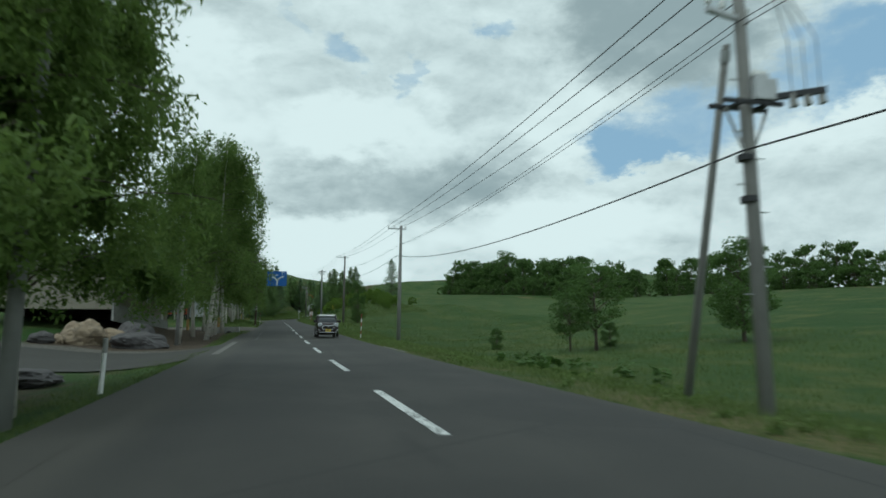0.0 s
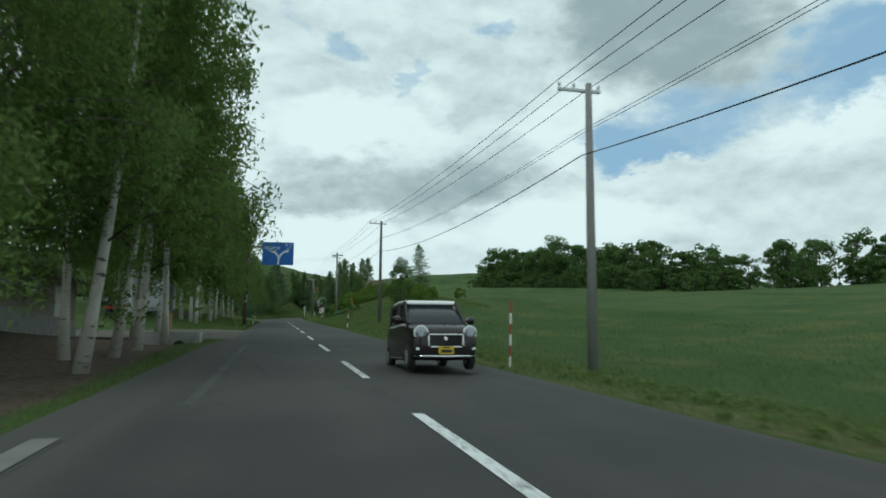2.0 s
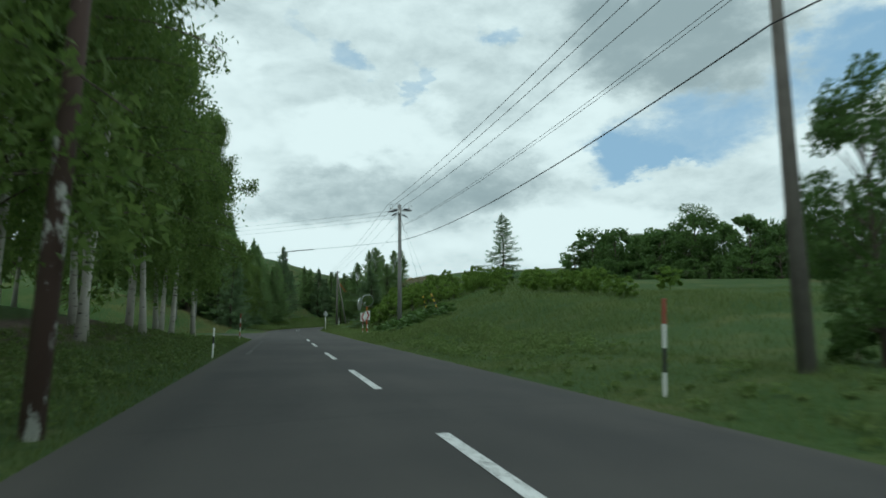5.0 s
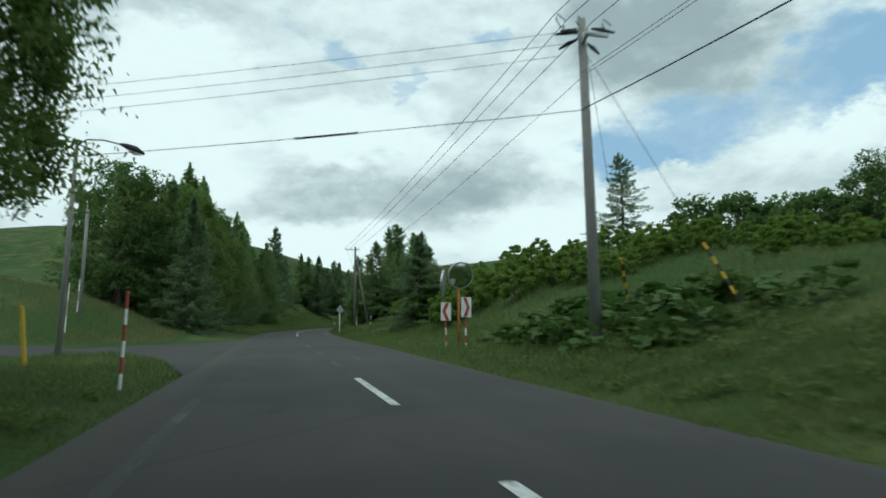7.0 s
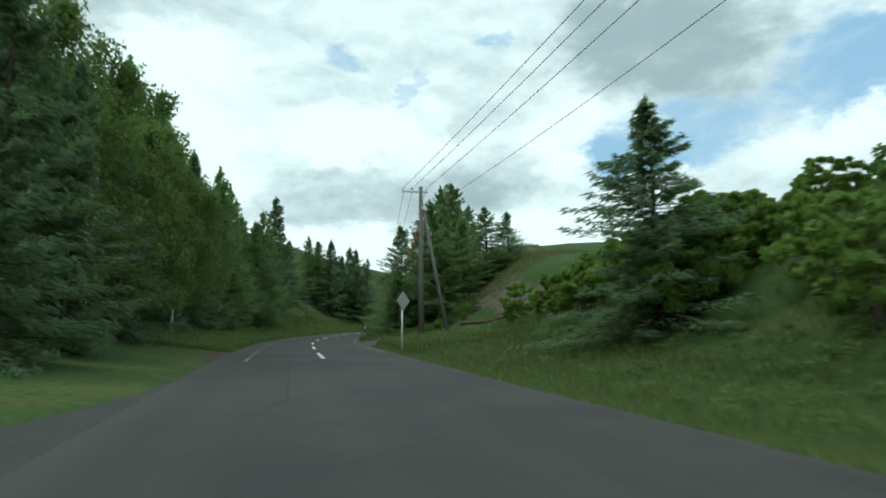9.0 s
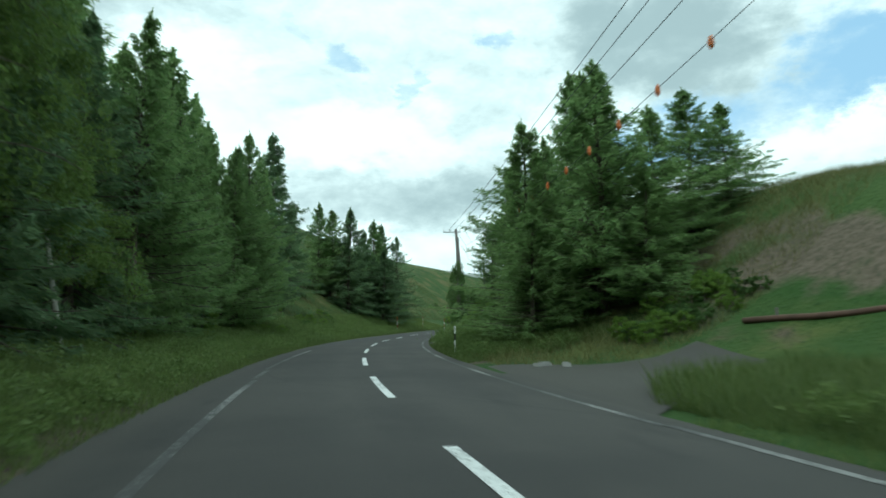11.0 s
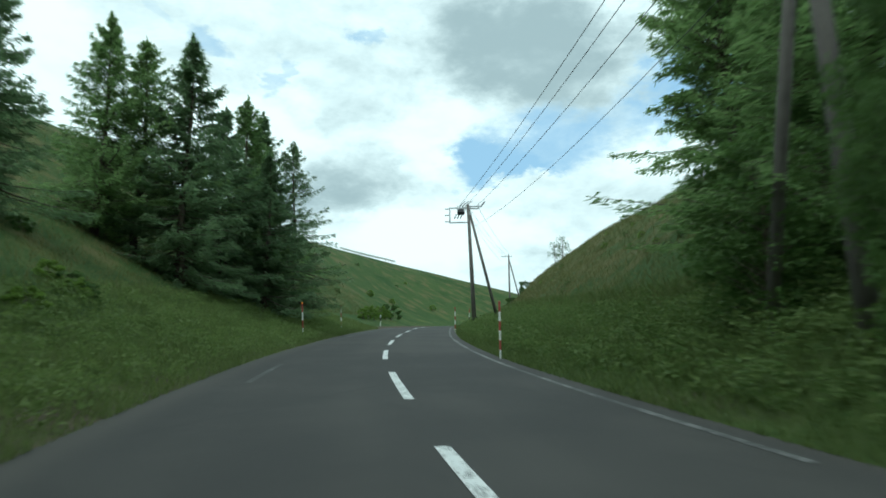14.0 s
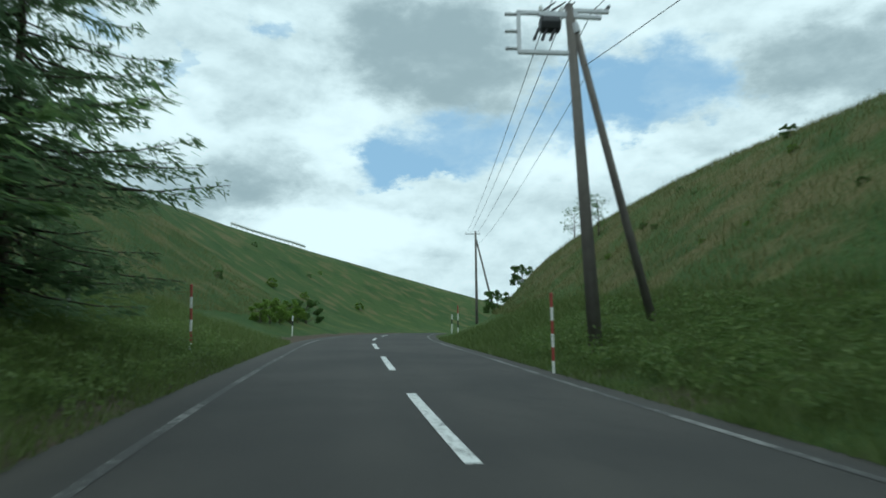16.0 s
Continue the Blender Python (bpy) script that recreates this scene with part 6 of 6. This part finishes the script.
RUBBER = painted("tyre_rubber", (0.022, 0.022, 0.023), 0.85, dirt=0.4, scale=8, dark=(0.09, 0.08, 0.065))
TRACTOR = painted("tractor_paint", (0.030, 0.045, 0.075), 0.4, dirt=0.4)
RED_ORANGE = painted("implement_red", (0.52, 0.075, 0.03), 0.5, dirt=0.4)


def farmhouse():
    base = spot(63, -16.4)
    t = thing("farm_house", "long beige farm building with a dark pitched roof", "house", Matrix.Translation(base))
    L, W, H = 25.0, 8.0, 2.6
    part("wall", Geo().box((0.09, 0, H / 2), (0.18, L, H)), BEIGE, t, "beige clad wall along the road").location.x = W / 2 - 0.2
    part("wall", Geo().box((0, 0, H / 2), (0.18, L, H)), BEIGE, t).location.x = -W / 2
    for sy in (-1, 1):
        g = Geo()
        g.plate([(-W / 2, 0), (W / 2 - 0.05, 0), (W / 2 - 0.05, H), (0, H + 2.0), (-W / 2, H)], Matrix.Translation((0, sy * (L / 2 - 0.1), 0)), 0.18)
        part("gable", g, BEIGE, t)
    part("plinth", Geo().box((W / 2 + 0.02, 0, -0.15), (0.12, L, 1.2)), CONCRETE, t)
    for sx in (-1, 1):
        g = Geo()
        a, b = Vector((0, 0, H + 2.1)), Vector((sx * (W / 2 + 0.7), 0, H - 0.25))
        n = Vector((sx * 0.45, 0, 0.9)).normalized() * 0.06
        for y in (-L / 2 - 0.5, L / 2 + 0.5):
            for q in (a, b):
                g.v += [(q.x - n.x, y, q.z - n.z), (q.x + n.x, y, q.z + n.z)]
        g.f += [(0, 2, 3, 1), (4, 5, 7, 6), (0, 4, 6, 2), (1, 3, 7, 5), (0, 1, 5, 4), (2, 6, 7, 3)]
        r = part("roof", g, ROOF, t, "dark sheet roof")
        for k in range(24):
            y = -L / 2 + k * L / 23
            part("seam", Geo().tube([(a.x + n.x * 1.4, y, a.z + n.z * 1.4), (b.x + n.x * 1.4, y, b.z + n.z * 1.4)], 0.025, 4), ROOF, r)
    for y in (-9, -4.5, 1, 5.5):
        w = part("window", Geo().box((W / 2 + 0.02, y, 1.9), (0.08, 1.7, 1.0)), WHITE, t, "white framed sliding window")
        part("pane", Geo().box((W / 2 + 0.055, y - 0.4, 1.9), (0.03, 0.72, 0.84)), GLASS, w)
        part("pane", Geo().box((W / 2 + 0.055, y + 0.4, 1.9), (0.03, 0.72, 0.84)), GLASS, w)
        part("sill", Geo().box((W / 2 + 0.08, y, 1.36), (0.14, 1.8, 0.05)), STEEL, w)
    part("door", Geo().box((W / 2 + 0.02, 9, 1.0), (0.08, 0.9, 2.0)), WHITE, t)
    part("gutter", Geo().tube([(W / 2 + 0.72, -L / 2, H - 0.25), (W / 2 + 0.72, L / 2, H - 0.28)], 0.06, 8), IRON, t)


farmhouse()


def shed():
    t = thing("farm_shed", "white sheet-metal shed with a dark doorway", "shed", Matrix.Translation(spot(38, -20)) @ Matrix.Rotation(radians(4), 4, "Z"))
    part("wall", Geo().box((0, -2, 1.25), (5, 0.12, 2.5)).box((-2.45, 0.5, 1.25), (0.12, 5, 2.5)).box((0, 3, 1.25), (5, 0.12, 2.5)), SHED_WHITE, t)
    part("wall", Geo().box((2.48, 0.5, 1.25), (0.12, 4.8, 2.5)), SHED_DARK, t, "dark sheet wall")
    for k in range(20):
        part("rib", Geo().box((-2.4 + 4.8 * k / 19, -2.075, 1.25), (0.05, 0.03, 2.46)), SHED_WHITE, t)
    part("roof", Geo().box((0, 0.5, 2.66), (5.6, 5.8, 0.12), Matrix.Rotation(radians(5), 3, "X")), ROOF, t)


shed()


def boulder(p, size, material, seed, label):
    bm = bmesh.new()
    bmesh.ops.create_icosphere(bm, subdivisions=4, radius=1.0)
    for v in bm.verts:
        n = noise.fractal(v.co * 1.1 + Vector((seed * 7.3, 0, 0)), 1.0, 2.0, 5)
        k = noise.cell(v.co * 1.7 + Vector((seed * 3.1, 2, 0)))
        v.co *= 1 + 0.28 * n + 0.07 * k
        v.co.x, v.co.y, v.co.z = v.co.x * size[0], v.co.y * size[1], v.co.z * size[2]
    me = bpy.data.meshes.new("boulder")
    bm.to_mesh(me)
    bm.free()
    me.materials.append(material)
    ob = tagged(new("boulder", me), label, "boulder", "boulders at the driveway")
    ob.matrix_world = Matrix.Translation(p + Vector((0, 0, size[2] * 0.45))) @ Matrix.Rotation(seed, 4, "Z")


for s, d, size, m_, lb in ((44.5, -12.6, (1.1, 1.0, 0.95), STONE_TAN, "large tan garden boulder beside the driveway"), (45.2, -11.2, (0.8, 0.8, 0.7), STONE_TAN, "tan garden boulder beside the driveway"),
                           (44.5, -9.6, (1.6, 1.1, 0.65), STONE_DARK, "long dark rounded boulder beside the driveway"), (46.5, -10.2, (1.5, 1.0, 1.0), STONE_DARK, "dark slab boulder behind the others"),
                           (43.2, -14.4, (0.7, 0.5, 0.4), STONE_DARK, "small dark boulder by the shed"), (26, -9.8, (1.2, 2.4, 0.35), STONE_DARK, "low dark rock on the ditch bank"), (43.5, -13.6, (.4, .35, .35), STONE_TAN, "small tan stone by the shed")):
    boulder(spot(s, d), size, m_, s + d, lb)


def notice_board():
    a, b = spot_xy(-7.3, 73.6), spot_xy(-10.6, 77.2)
    d = (b - a)
    yaw = math.degrees(math.atan2(d.y, d.x))
    t = thing("notice_board", "back of a white panelled board on two wooden posts", "sign board", Matrix.Translation(a) @ Matrix.Rotation(radians(yaw), 4, "Z"))
    L = Vector((d.x, d.y)).length
    for x in (0, L):
        part("post", Geo().tube([(x, 0, -0.5), (x, 0, 4.1)], 0.11, 10), POLE_DARK, t, smooth=True)
        part("guard", Geo().tube([(x, 0, -0.1), (x, 0, 1.35)], 0.15, 12), painted("worn_yellow_guard", (0.36, 0.22, 0.07), 0.7, dirt=0.6), t, "worn yellow post guard")
    part("panel", Geo().box((L / 2, -0.16, 2.75), (L + 0.4, 0.04, 2.4)), SHED_WHITE, t)
    for k in range(5):
        part("batten", Geo().box((-0.1 + (L + 0.2) * k / 4, -0.12, 2.75), (0.06, 0.05, 2.4)), SHED_WHITE, t)
    for z in (1.7, 2.75, 3.85):
        part("rail", Geo().box((L / 2, -0.11, z), (L + 0.4, 0.05, 0.07)), SHED_WHITE, t)


notice_board()


def wheel(g_parent, c, r, w, axis="x"):
    a = Vector((1, 0, 0)) if axis == "x" else Vector((0, 1, 0))
    c = Vector(c)
    ty = part("tyre", Geo().tube([c - a * w / 2, c - a * w * 0.42, c - a * w * 0.1, c + a * w * 0.1, c + a * w * 0.42, c + a * w / 2], [r * 0.86, r * 0.97, r, r, r * 0.97, r * 0.86], 28), RUBBER, g_parent, smooth=False)
    part("rim", Geo().disc(c, r * 0.55, a, w * 1.06, 20), STEEL, ty)
    return ty


def tractor():
    p = spot_xy(-13.6, 99.5)
    t = thing("tractor", "dark blue farm tractor with a red implement", "tractor", Matrix.Translation(p) @ Matrix.Rotation(radians(150), 4, "Z"))
    part("bonnet", Geo().box((0, 1.5, 1.25), (0.8, 1.9, 0.75)).box((0, 2.46, 1.2), (0.7, 0.06, 0.6)), TRACTOR, t)
    part("chassis", Geo().box((0, 0.6, 0.8), (0.5, 3.6, 0.4)), IRON, t)
    cab = part("cab", Geo().box((0, -0.3, 1.25), (1.4, 1.5, 0.7)), TRACTOR, t)
    for x in (-0.66, 0.66):
        for y in (-1.0, 0.4):
            part("pillar", Geo().box((x, y, 2.1), (0.07, 0.07, 1.1)), IRON, cab)
        part("glass", Geo().box((x, -0.3, 2.1), (0.02, 1.3, 0.95)), GLASS, cab)
    part("windscreen", Geo().box((0, 0.42, 2.1), (1.25, 0.02, 0.95)), GLASS, cab)
    part("rear_window", Geo().box((0, -1.02, 2.1), (1.25, 0.02, 0.95)), GLASS, cab)
    part("roof", Geo().box((0, -0.3, 2.7), (1.5, 1.7, 0.14)), SHED_WHITE, cab)
    for x in (-0.85, 0.85):
        wheel(t, (x, -0.5, 0.8), 0.8, 0.42)
        wheel(t, (x * 0.9, 2.0, 0.5), 0.5, 0.32)
        part("mudguard", Geo().box((x, -0.5, 1.68), (0.45, 1.2, 0.06)), TRACTOR, t)
    part("exhaust", Geo().tube([(0.3, 1.2, 1.5), (0.3, 1.2, 2.5)], 0.04, 8), IRON, t)
    imp = thing("field_implement", "red steel field implement standing in the yard", "farm implement", Matrix.Translation(spot_xy(-13.4, 95.5)) @ Matrix.Rotation(radians(10), 4, "Z"))
    part("beam", Geo().box((-0.6, 0, 0.75), (2.6, 0.16, 0.16)).box((-1.6, 0.4, 0.7), (0.12, 1.0, 0.12)), RED_ORANGE, imp)
    part("mast", Geo().box((0.5, 0.1, 1.0), (0.14, 0.2, 0.9)).box((0.2, 0.1, 1.3), (0.7, 0.1, 0.1), Matrix.Rotation(radians(35), 3, "Y")), RED_ORANGE, imp)
    for x in (-1.7, -0.6, 0.5):
        wheel(imp, (x, 0.1, 0.33), 0.33, 0.18)


tractor()


def truck():
    t = thing("farm_truck", "pale grey flatbed truck behind the birches", "truck", Matrix.Translation(spot_xy(-19.5, 106)) @ Matrix.Rotation(radians(100), 4, "Z"))
    part("bed", Geo().box((0, -1.2, 1.25), (2.1, 4.4, 0.14)).box((-1.02, -1.2, 1.55), (0.06, 4.4, 0.5)).box((1.02, -1.2, 1.55), (0.06, 4.4, 0.5)).box((0, -3.38, 1.55), (2.1, 0.06, 0.5)), SHED_WHITE, t)
    cab = part("cab", Geo().box((0, 2.0, 1.3), (2.0, 1.7, 1.1)).box((0, 1.85, 2.2), (1.85, 1.3, 0.75)), SHED_WHITE, t)
    part("windscreen", Geo().box((0, 2.52, 2.2), (1.6, 0.03, 0.55)), GLASS, cab)
    for x in (-0.935, 0.935):
        part("side_window", Geo().box((x, 1.9, 2.2), (0.02, 0.9, 0.5)), GLASS, cab)
    part("headboard", Geo().box((0, 0.98, 2.0), (2.0, 0.06, 1.3)), SHED_WHITE, t)
    part("chassis", Geo().box((0, -0.4, 0.85), (0.9, 5.8, 0.25)), IRON, t)
    for x in (-0.9, 0.9):
        for y in (2.0, -1.9, -2.75):
            wheel(t, (x, y, 0.45), 0.45, 0.28)


truck()


def culvert():
    p = spot(66.3, -5.4)
    t = thing("ditch_headwall", "concrete culvert headwall at the end of the ditch", "culvert", Matrix.Translation(p + Vector((0, 0, 0.0))))
    part("wall", Geo().box((-0.9, 0, 0.0), (2.6, 0.35, 1.0)).box((0.4, -0.5, 0.0), (0.25, 1.2, 0.95)), CONCRETE, t)
    part("pipe", Geo().tube([(-0.4, -0.2, -0.15), (-0.4, 0.3, -0.15)], 0.28, 18), BLACK, t, "dark pipe mouth")


culvert()

# ---- the oncoming car ----
CAR = painted("dark_brown_car_paint", (0.030, 0.022, 0.024), 0.25, 0.2, 0.1)
CHROME = painted("chrome", (0.7, 0.7, 0.71), 0.15, 1.0, 0.1)
PLATE_YELLOW = painted("plate_yellow", (0.62, 0.45, 0.02), 0.5)
HEADLIGHT = painted("headlight_lens", (0.34, 0.36, 0.38), 0.12, 0.4, 0.3, 9.0)


def car():
    b = at(49.8, 1.75)
    t = thing("small_car", "dark brown small car with a white roof on the road", "car", Matrix.Translation((b[0], b[1], b[2] - 0.02)) @ Matrix.Rotation(radians(0.3), 4, "Z"))

    def body(sections, material, name, label=""):
        """Rings of (y, half width, low, high, round) joined along the car; the nose points to -y."""
        bm = bmesh.new()
        rings = []
        for y, hw, lo, hi, rd in sections:
            pts = []
            for k in range(20):
                a = 2 * math.pi * k / 20
                c, s = math.cos(a), math.sin(a)
                e = 2.0 / rd
                x = hw * math.copysign(abs(c) ** e, c)
                z = (lo + hi) / 2 + (hi - lo) / 2 * math.copysign(abs(s) ** e, s)
                pts.append(bm.verts.new((x, y, z)))
            rings.append(pts)
        for r0, r1 in zip(rings[:-1], rings[1:]):
            for k in range(20):
                bm.faces.new((r0[k], r0[(k + 1) % 20], r1[(k + 1) % 20], r1[k]))
        bm.faces.new(rings[0][::-1]), bm.faces.new(rings[-1])
        bmesh.ops.recalc_face_normals(bm, faces=bm.faces)
        me = bpy.data.meshes.new(name)
        bm.to_mesh(me)
        bm.free()
        me.materials.append(material)
        me.polygons.foreach_set("use_smooth", [True] * len(me.polygons))
        ob = new(name, me)
        ob.parent = t
        return tagged(ob, label) if label else ob
    bd = body([(-1.70, 0.55, 0.30, 0.72, 4), (-1.66, 0.66, 0.24, 0.84, 5), (-1.5, 0.72, 0.2, 0.93, 5), (-1.1, 0.737, 0.2, 0.99, 6), (-0.75, 0.737, 0.2, 1.05, 7), (0, 0.737, 0.2, 1.06, 8), (1.2, 0.737, 0.2, 1.06, 8), (1.6, 0.71, 0.24, 1.05, 6), (1.69, 0.62, 0.3, 0.95, 5)], CAR, "body")
    body([(-0.80, 0.62, 0.98, 1.05, 6), (-0.55, 0.62, 0.98, 1.26, 6), (-0.2, 0.61, 0.98, 1.50, 6), (0.4, 0.61, 0.98, 1.55, 6), (1.2, 0.60, 0.98, 1.53, 6), (1.55, 0.58, 0.98, 1.40, 6), (1.66, 0.54, 0.98, 1.1, 6)], GLASS, "cabin_glass", "dark tinted glass all round")
    body([(-0.30, 0.55, 1.47, 1.52, 4), (-0.15, 0.62, 1.50, 1.585, 5), (0.4, 0.635, 1.52, 1.61, 6), (1.2, 0.625, 1.50, 1.59, 6), (1.62, 0.58, 1.42, 1.52, 5)], WHITE, "roof", "white painted roof")
    for x in (-1, 1):
        for (y0, z0), (y1, z1) in (((-0.82, 1.0), (-0.2, 1.53)), ((0.35, 1.0), (0.38, 1.54)), ((1.45, 1.0), (1.42, 1.52))):
            part("pillar", Geo().tube([(x * 0.655, y0, z0), (x * 0.60, y1, z1)], 0.045, 6), CAR, bd)
        hl = part("headlight", Geo().tube([(x * 0.53, -1.58, 0.79), (x * 0.54, -1.675, 0.79), (x * 0.54, -1.70, 0.79)], [0.13, 0.13, 0.08], 20), HEADLIGHT, bd)
        part("ring", Geo().tube([(x * 0.53, -1.60, 0.79), (x * 0.535, -1.665, 0.79)], 0.155, 20), CHROME, hl)
        part("fog_lamp", Geo().box((x * 0.55, -1.66, 0.45), (0.2, 0.06, 0.05)), CHROME, bd)
        mir = part("mirror", Geo().tube([(x * 0.72, -0.62, 1.08), (x * 0.80, -0.60, 1.10), (x * 0.90, -0.58, 1.10), (x * 0.94, -0.57, 1.10)], [0.03, 0.09, 0.09, 0.05], 12), CAR, bd)
        part("sill_trim", Geo().box((x * 0.735, 0.1, 0.27), (0.02, 1.7, 0.04)), CHROME, bd)
        part("belt_trim", Geo().box((x * 0.732, 0.3, 1.02), (0.02, 2.0, 0.02)), CHROME, bd)
        part("door_handle", Geo().box((x * 0.75, 0.3, 0.9), (0.03, 0.16, 0.03)), CHROME, bd)
        part("door_handle", Geo().box((x * 0.75, 1.1, 0.9), (0.03, 0.16, 0.03)), CHROME, bd)
        part("tail_lamp", Geo().box((x * 0.62, 1.64, 0.85), (0.14, 0.08, 0.18)), RED, bd)
        for y in (-1.12, 1.32):
            wheel(t, (x * 0.66, y, 0.28), 0.28, 0.16)
    gr = part("grille", Geo().box((0, -1.675, 0.62), (0.74, 0.05, 0.24)), BLACK, bd)
    part("grille_frame", Geo().box((0, -1.69, 0.75), (0.74, 0.04, 0.025)).box((0, -1.69, 0.49), (0.66, 0.04, 0.03)).box((-0.375, -1.685, 0.62), (0.03, 0.04, 0.22)).box((0.375, -1.685, 0.62), (0.03, 0.04, 0.22)), CHROME, gr)
    part("badge", Geo().tube([(0, -1.70, 0.66), (0, -1.715, 0.66)], [0.05, 0.035], 16), CHROME, gr)
    part("bumper_trim", Geo().tube([(-0.66, -1.56, 0.30), (-0.5, -1.69, 0.29), (0, -1.72, 0.285), (0.5, -1.69, 0.29), (0.66, -1.56, 0.30)], 0.03, 8), CHROME, bd, "silver bumper trim", True)
    pl = part("number_plate", Geo().box((0, -1.715, 0.42), (0.33, 0.015, 0.165)), PLATE_YELLOW, bd, "yellow plate with dark bars")
    part("marking", Geo().box((0, -1.725, 0.40), (0.24, 0.006, 0.06)).box((0, -1.725, 0.475), (0.14, 0.006, 0.025)), BLACK, pl)
    part("wiper", Geo().tube([(-0.35, -0.78, 1.03), (0.1, -0.72, 1.09)], 0.012, 6), BLACK, bd)


car()

# ---- big-leaved plants below the fourth pole ----


def butterbur(n, zone, seed, size=1.0):
    r = np.random.default_rng(seed)
    g = Geo()
    k = 12
    g.v.append((0, 0, 0.0))
    for j in range(k):
        a = 2 * math.pi * j / k
        rr = 0.25 * (0.35 if j == 0 else 1.0) * (1 + 0.10 * (j % 2))
        g.v.append((math.cos(a) * rr, math.sin(a) * rr, 0.07 - 0.035 * (j % 2) - 0.05 * abs(math.sin(a))))
    g.f += [(0, 1 + j, 1 + (j + 1) % k) for j in range(k)]
    leaf = g.mesh("leaf", BROAD_BIG, False)
    stem = Geo().tube([(0, 0, -1), (0.02, 0, -0.5), (0, 0, 0)], 0.018, 5).mesh("stem", BUSH_LEAF)
    for i in range(n):
        s, d = r.uniform(*zone[0]), r.uniform(*zone[1])
        p = spot(s, d)
        t = thing("butterbur_plant", "broad-leaved green butterbur plant in the ditch", "plant", Matrix.Translation(p) @ Matrix.Scale(size, 4), "butterbur plants")
        for q in range(9):
            h = r.uniform(0.15, 0.72)
            a = r.uniform(0, 2 * math.pi)
            rad = r.uniform(0.15, 0.5)
            m = Matrix.Translation((math.cos(a) * rad, math.sin(a) * rad, h)) @ Matrix.Rotation(r.uniform(0, 6.3), 4, "Z") @ Matrix.Rotation(r.uniform(-0.8, 0.8), 4, "X") @ Matrix.Scale(r.uniform(0.5, 1.1), 4)
            o = new("leaf", leaf)
            o.parent, o.matrix_local = t, m
            o2 = new("stem", stem)
            o2.parent, o2.matrix_local = o, Matrix.Scale(0.5, 4)


BROAD_BIG = mat("butterbur_leaf", m_leaf((0.052, 0.102, 0.026), (0.096, 0.164, 0.042), 0.35))
butterbur(78, ((131, 145.5), (6.0, 10)), 4)
butterbur(14, ((15, 27), (6.4, 8.6)), 6, 0.62)

# ---- far mountain ----


def mountain():
    V, F, n = [], [], 40
    for i in range(n + 1):
        u = i / n
        az_ = radians(20 + 40 * u)
        h = 60 + 45 * math.exp(-((u - 0.46) / 0.10) ** 2) + 18 * math.exp(-((u - 0.62) / 0.12) ** 2) + 8 * noise.noise(Vector((u * 14, 0, 0)))
        for r_, z in ((1500, -20), (1800, h), (2200, h * 0.4), (2300, -20)):
            V.append((math.sin(az_) * r_, 270 + math.cos(az_) * r_, z + 17))
    for i in range(n):
        for k in range(3):
            q = i * 4 + k
            F.append((q, q + 4, q + 5, q + 1))
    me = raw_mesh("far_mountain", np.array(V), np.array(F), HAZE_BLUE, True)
    tagged(new("far_mountain", me), "distant wooded mountain on the horizon, coloured blue by haze", "mountain", kind="structure")


# distance haze is put into the base colour: forest green shifted to blue
HAZE_BLUE = painted("hazed_forest", (0.12, 0.19, 0.24), 1.0, dirt=0.5, scale=0.01)
mountain()
# white strip of snow fence along the left ridge
p0, p1 = spot_xy(43, 364.2), spot_xy(58.5, 376)
t = thing("ridge_fence", "long low white fence along the hill crest", "fence")
for k in range(16):
    a = p0.lerp(p1, k / 16)
    b = p0.lerp(p1, (k + 1) / 16)
    sa, sb = near(a.x, a.y), near(b.x, b.y)
    a.z, b.z = land(*sa) + 0.5, land(*sb) + 0.5
    part("rail", Geo().tube([a, b], 0.22, 5), WHITE, t)
    part("post", Geo().tube([a - Vector((0, 0, 0.7)), a + Vector((0, 0, 0.2))], 0.06, 5), WHITE, t)
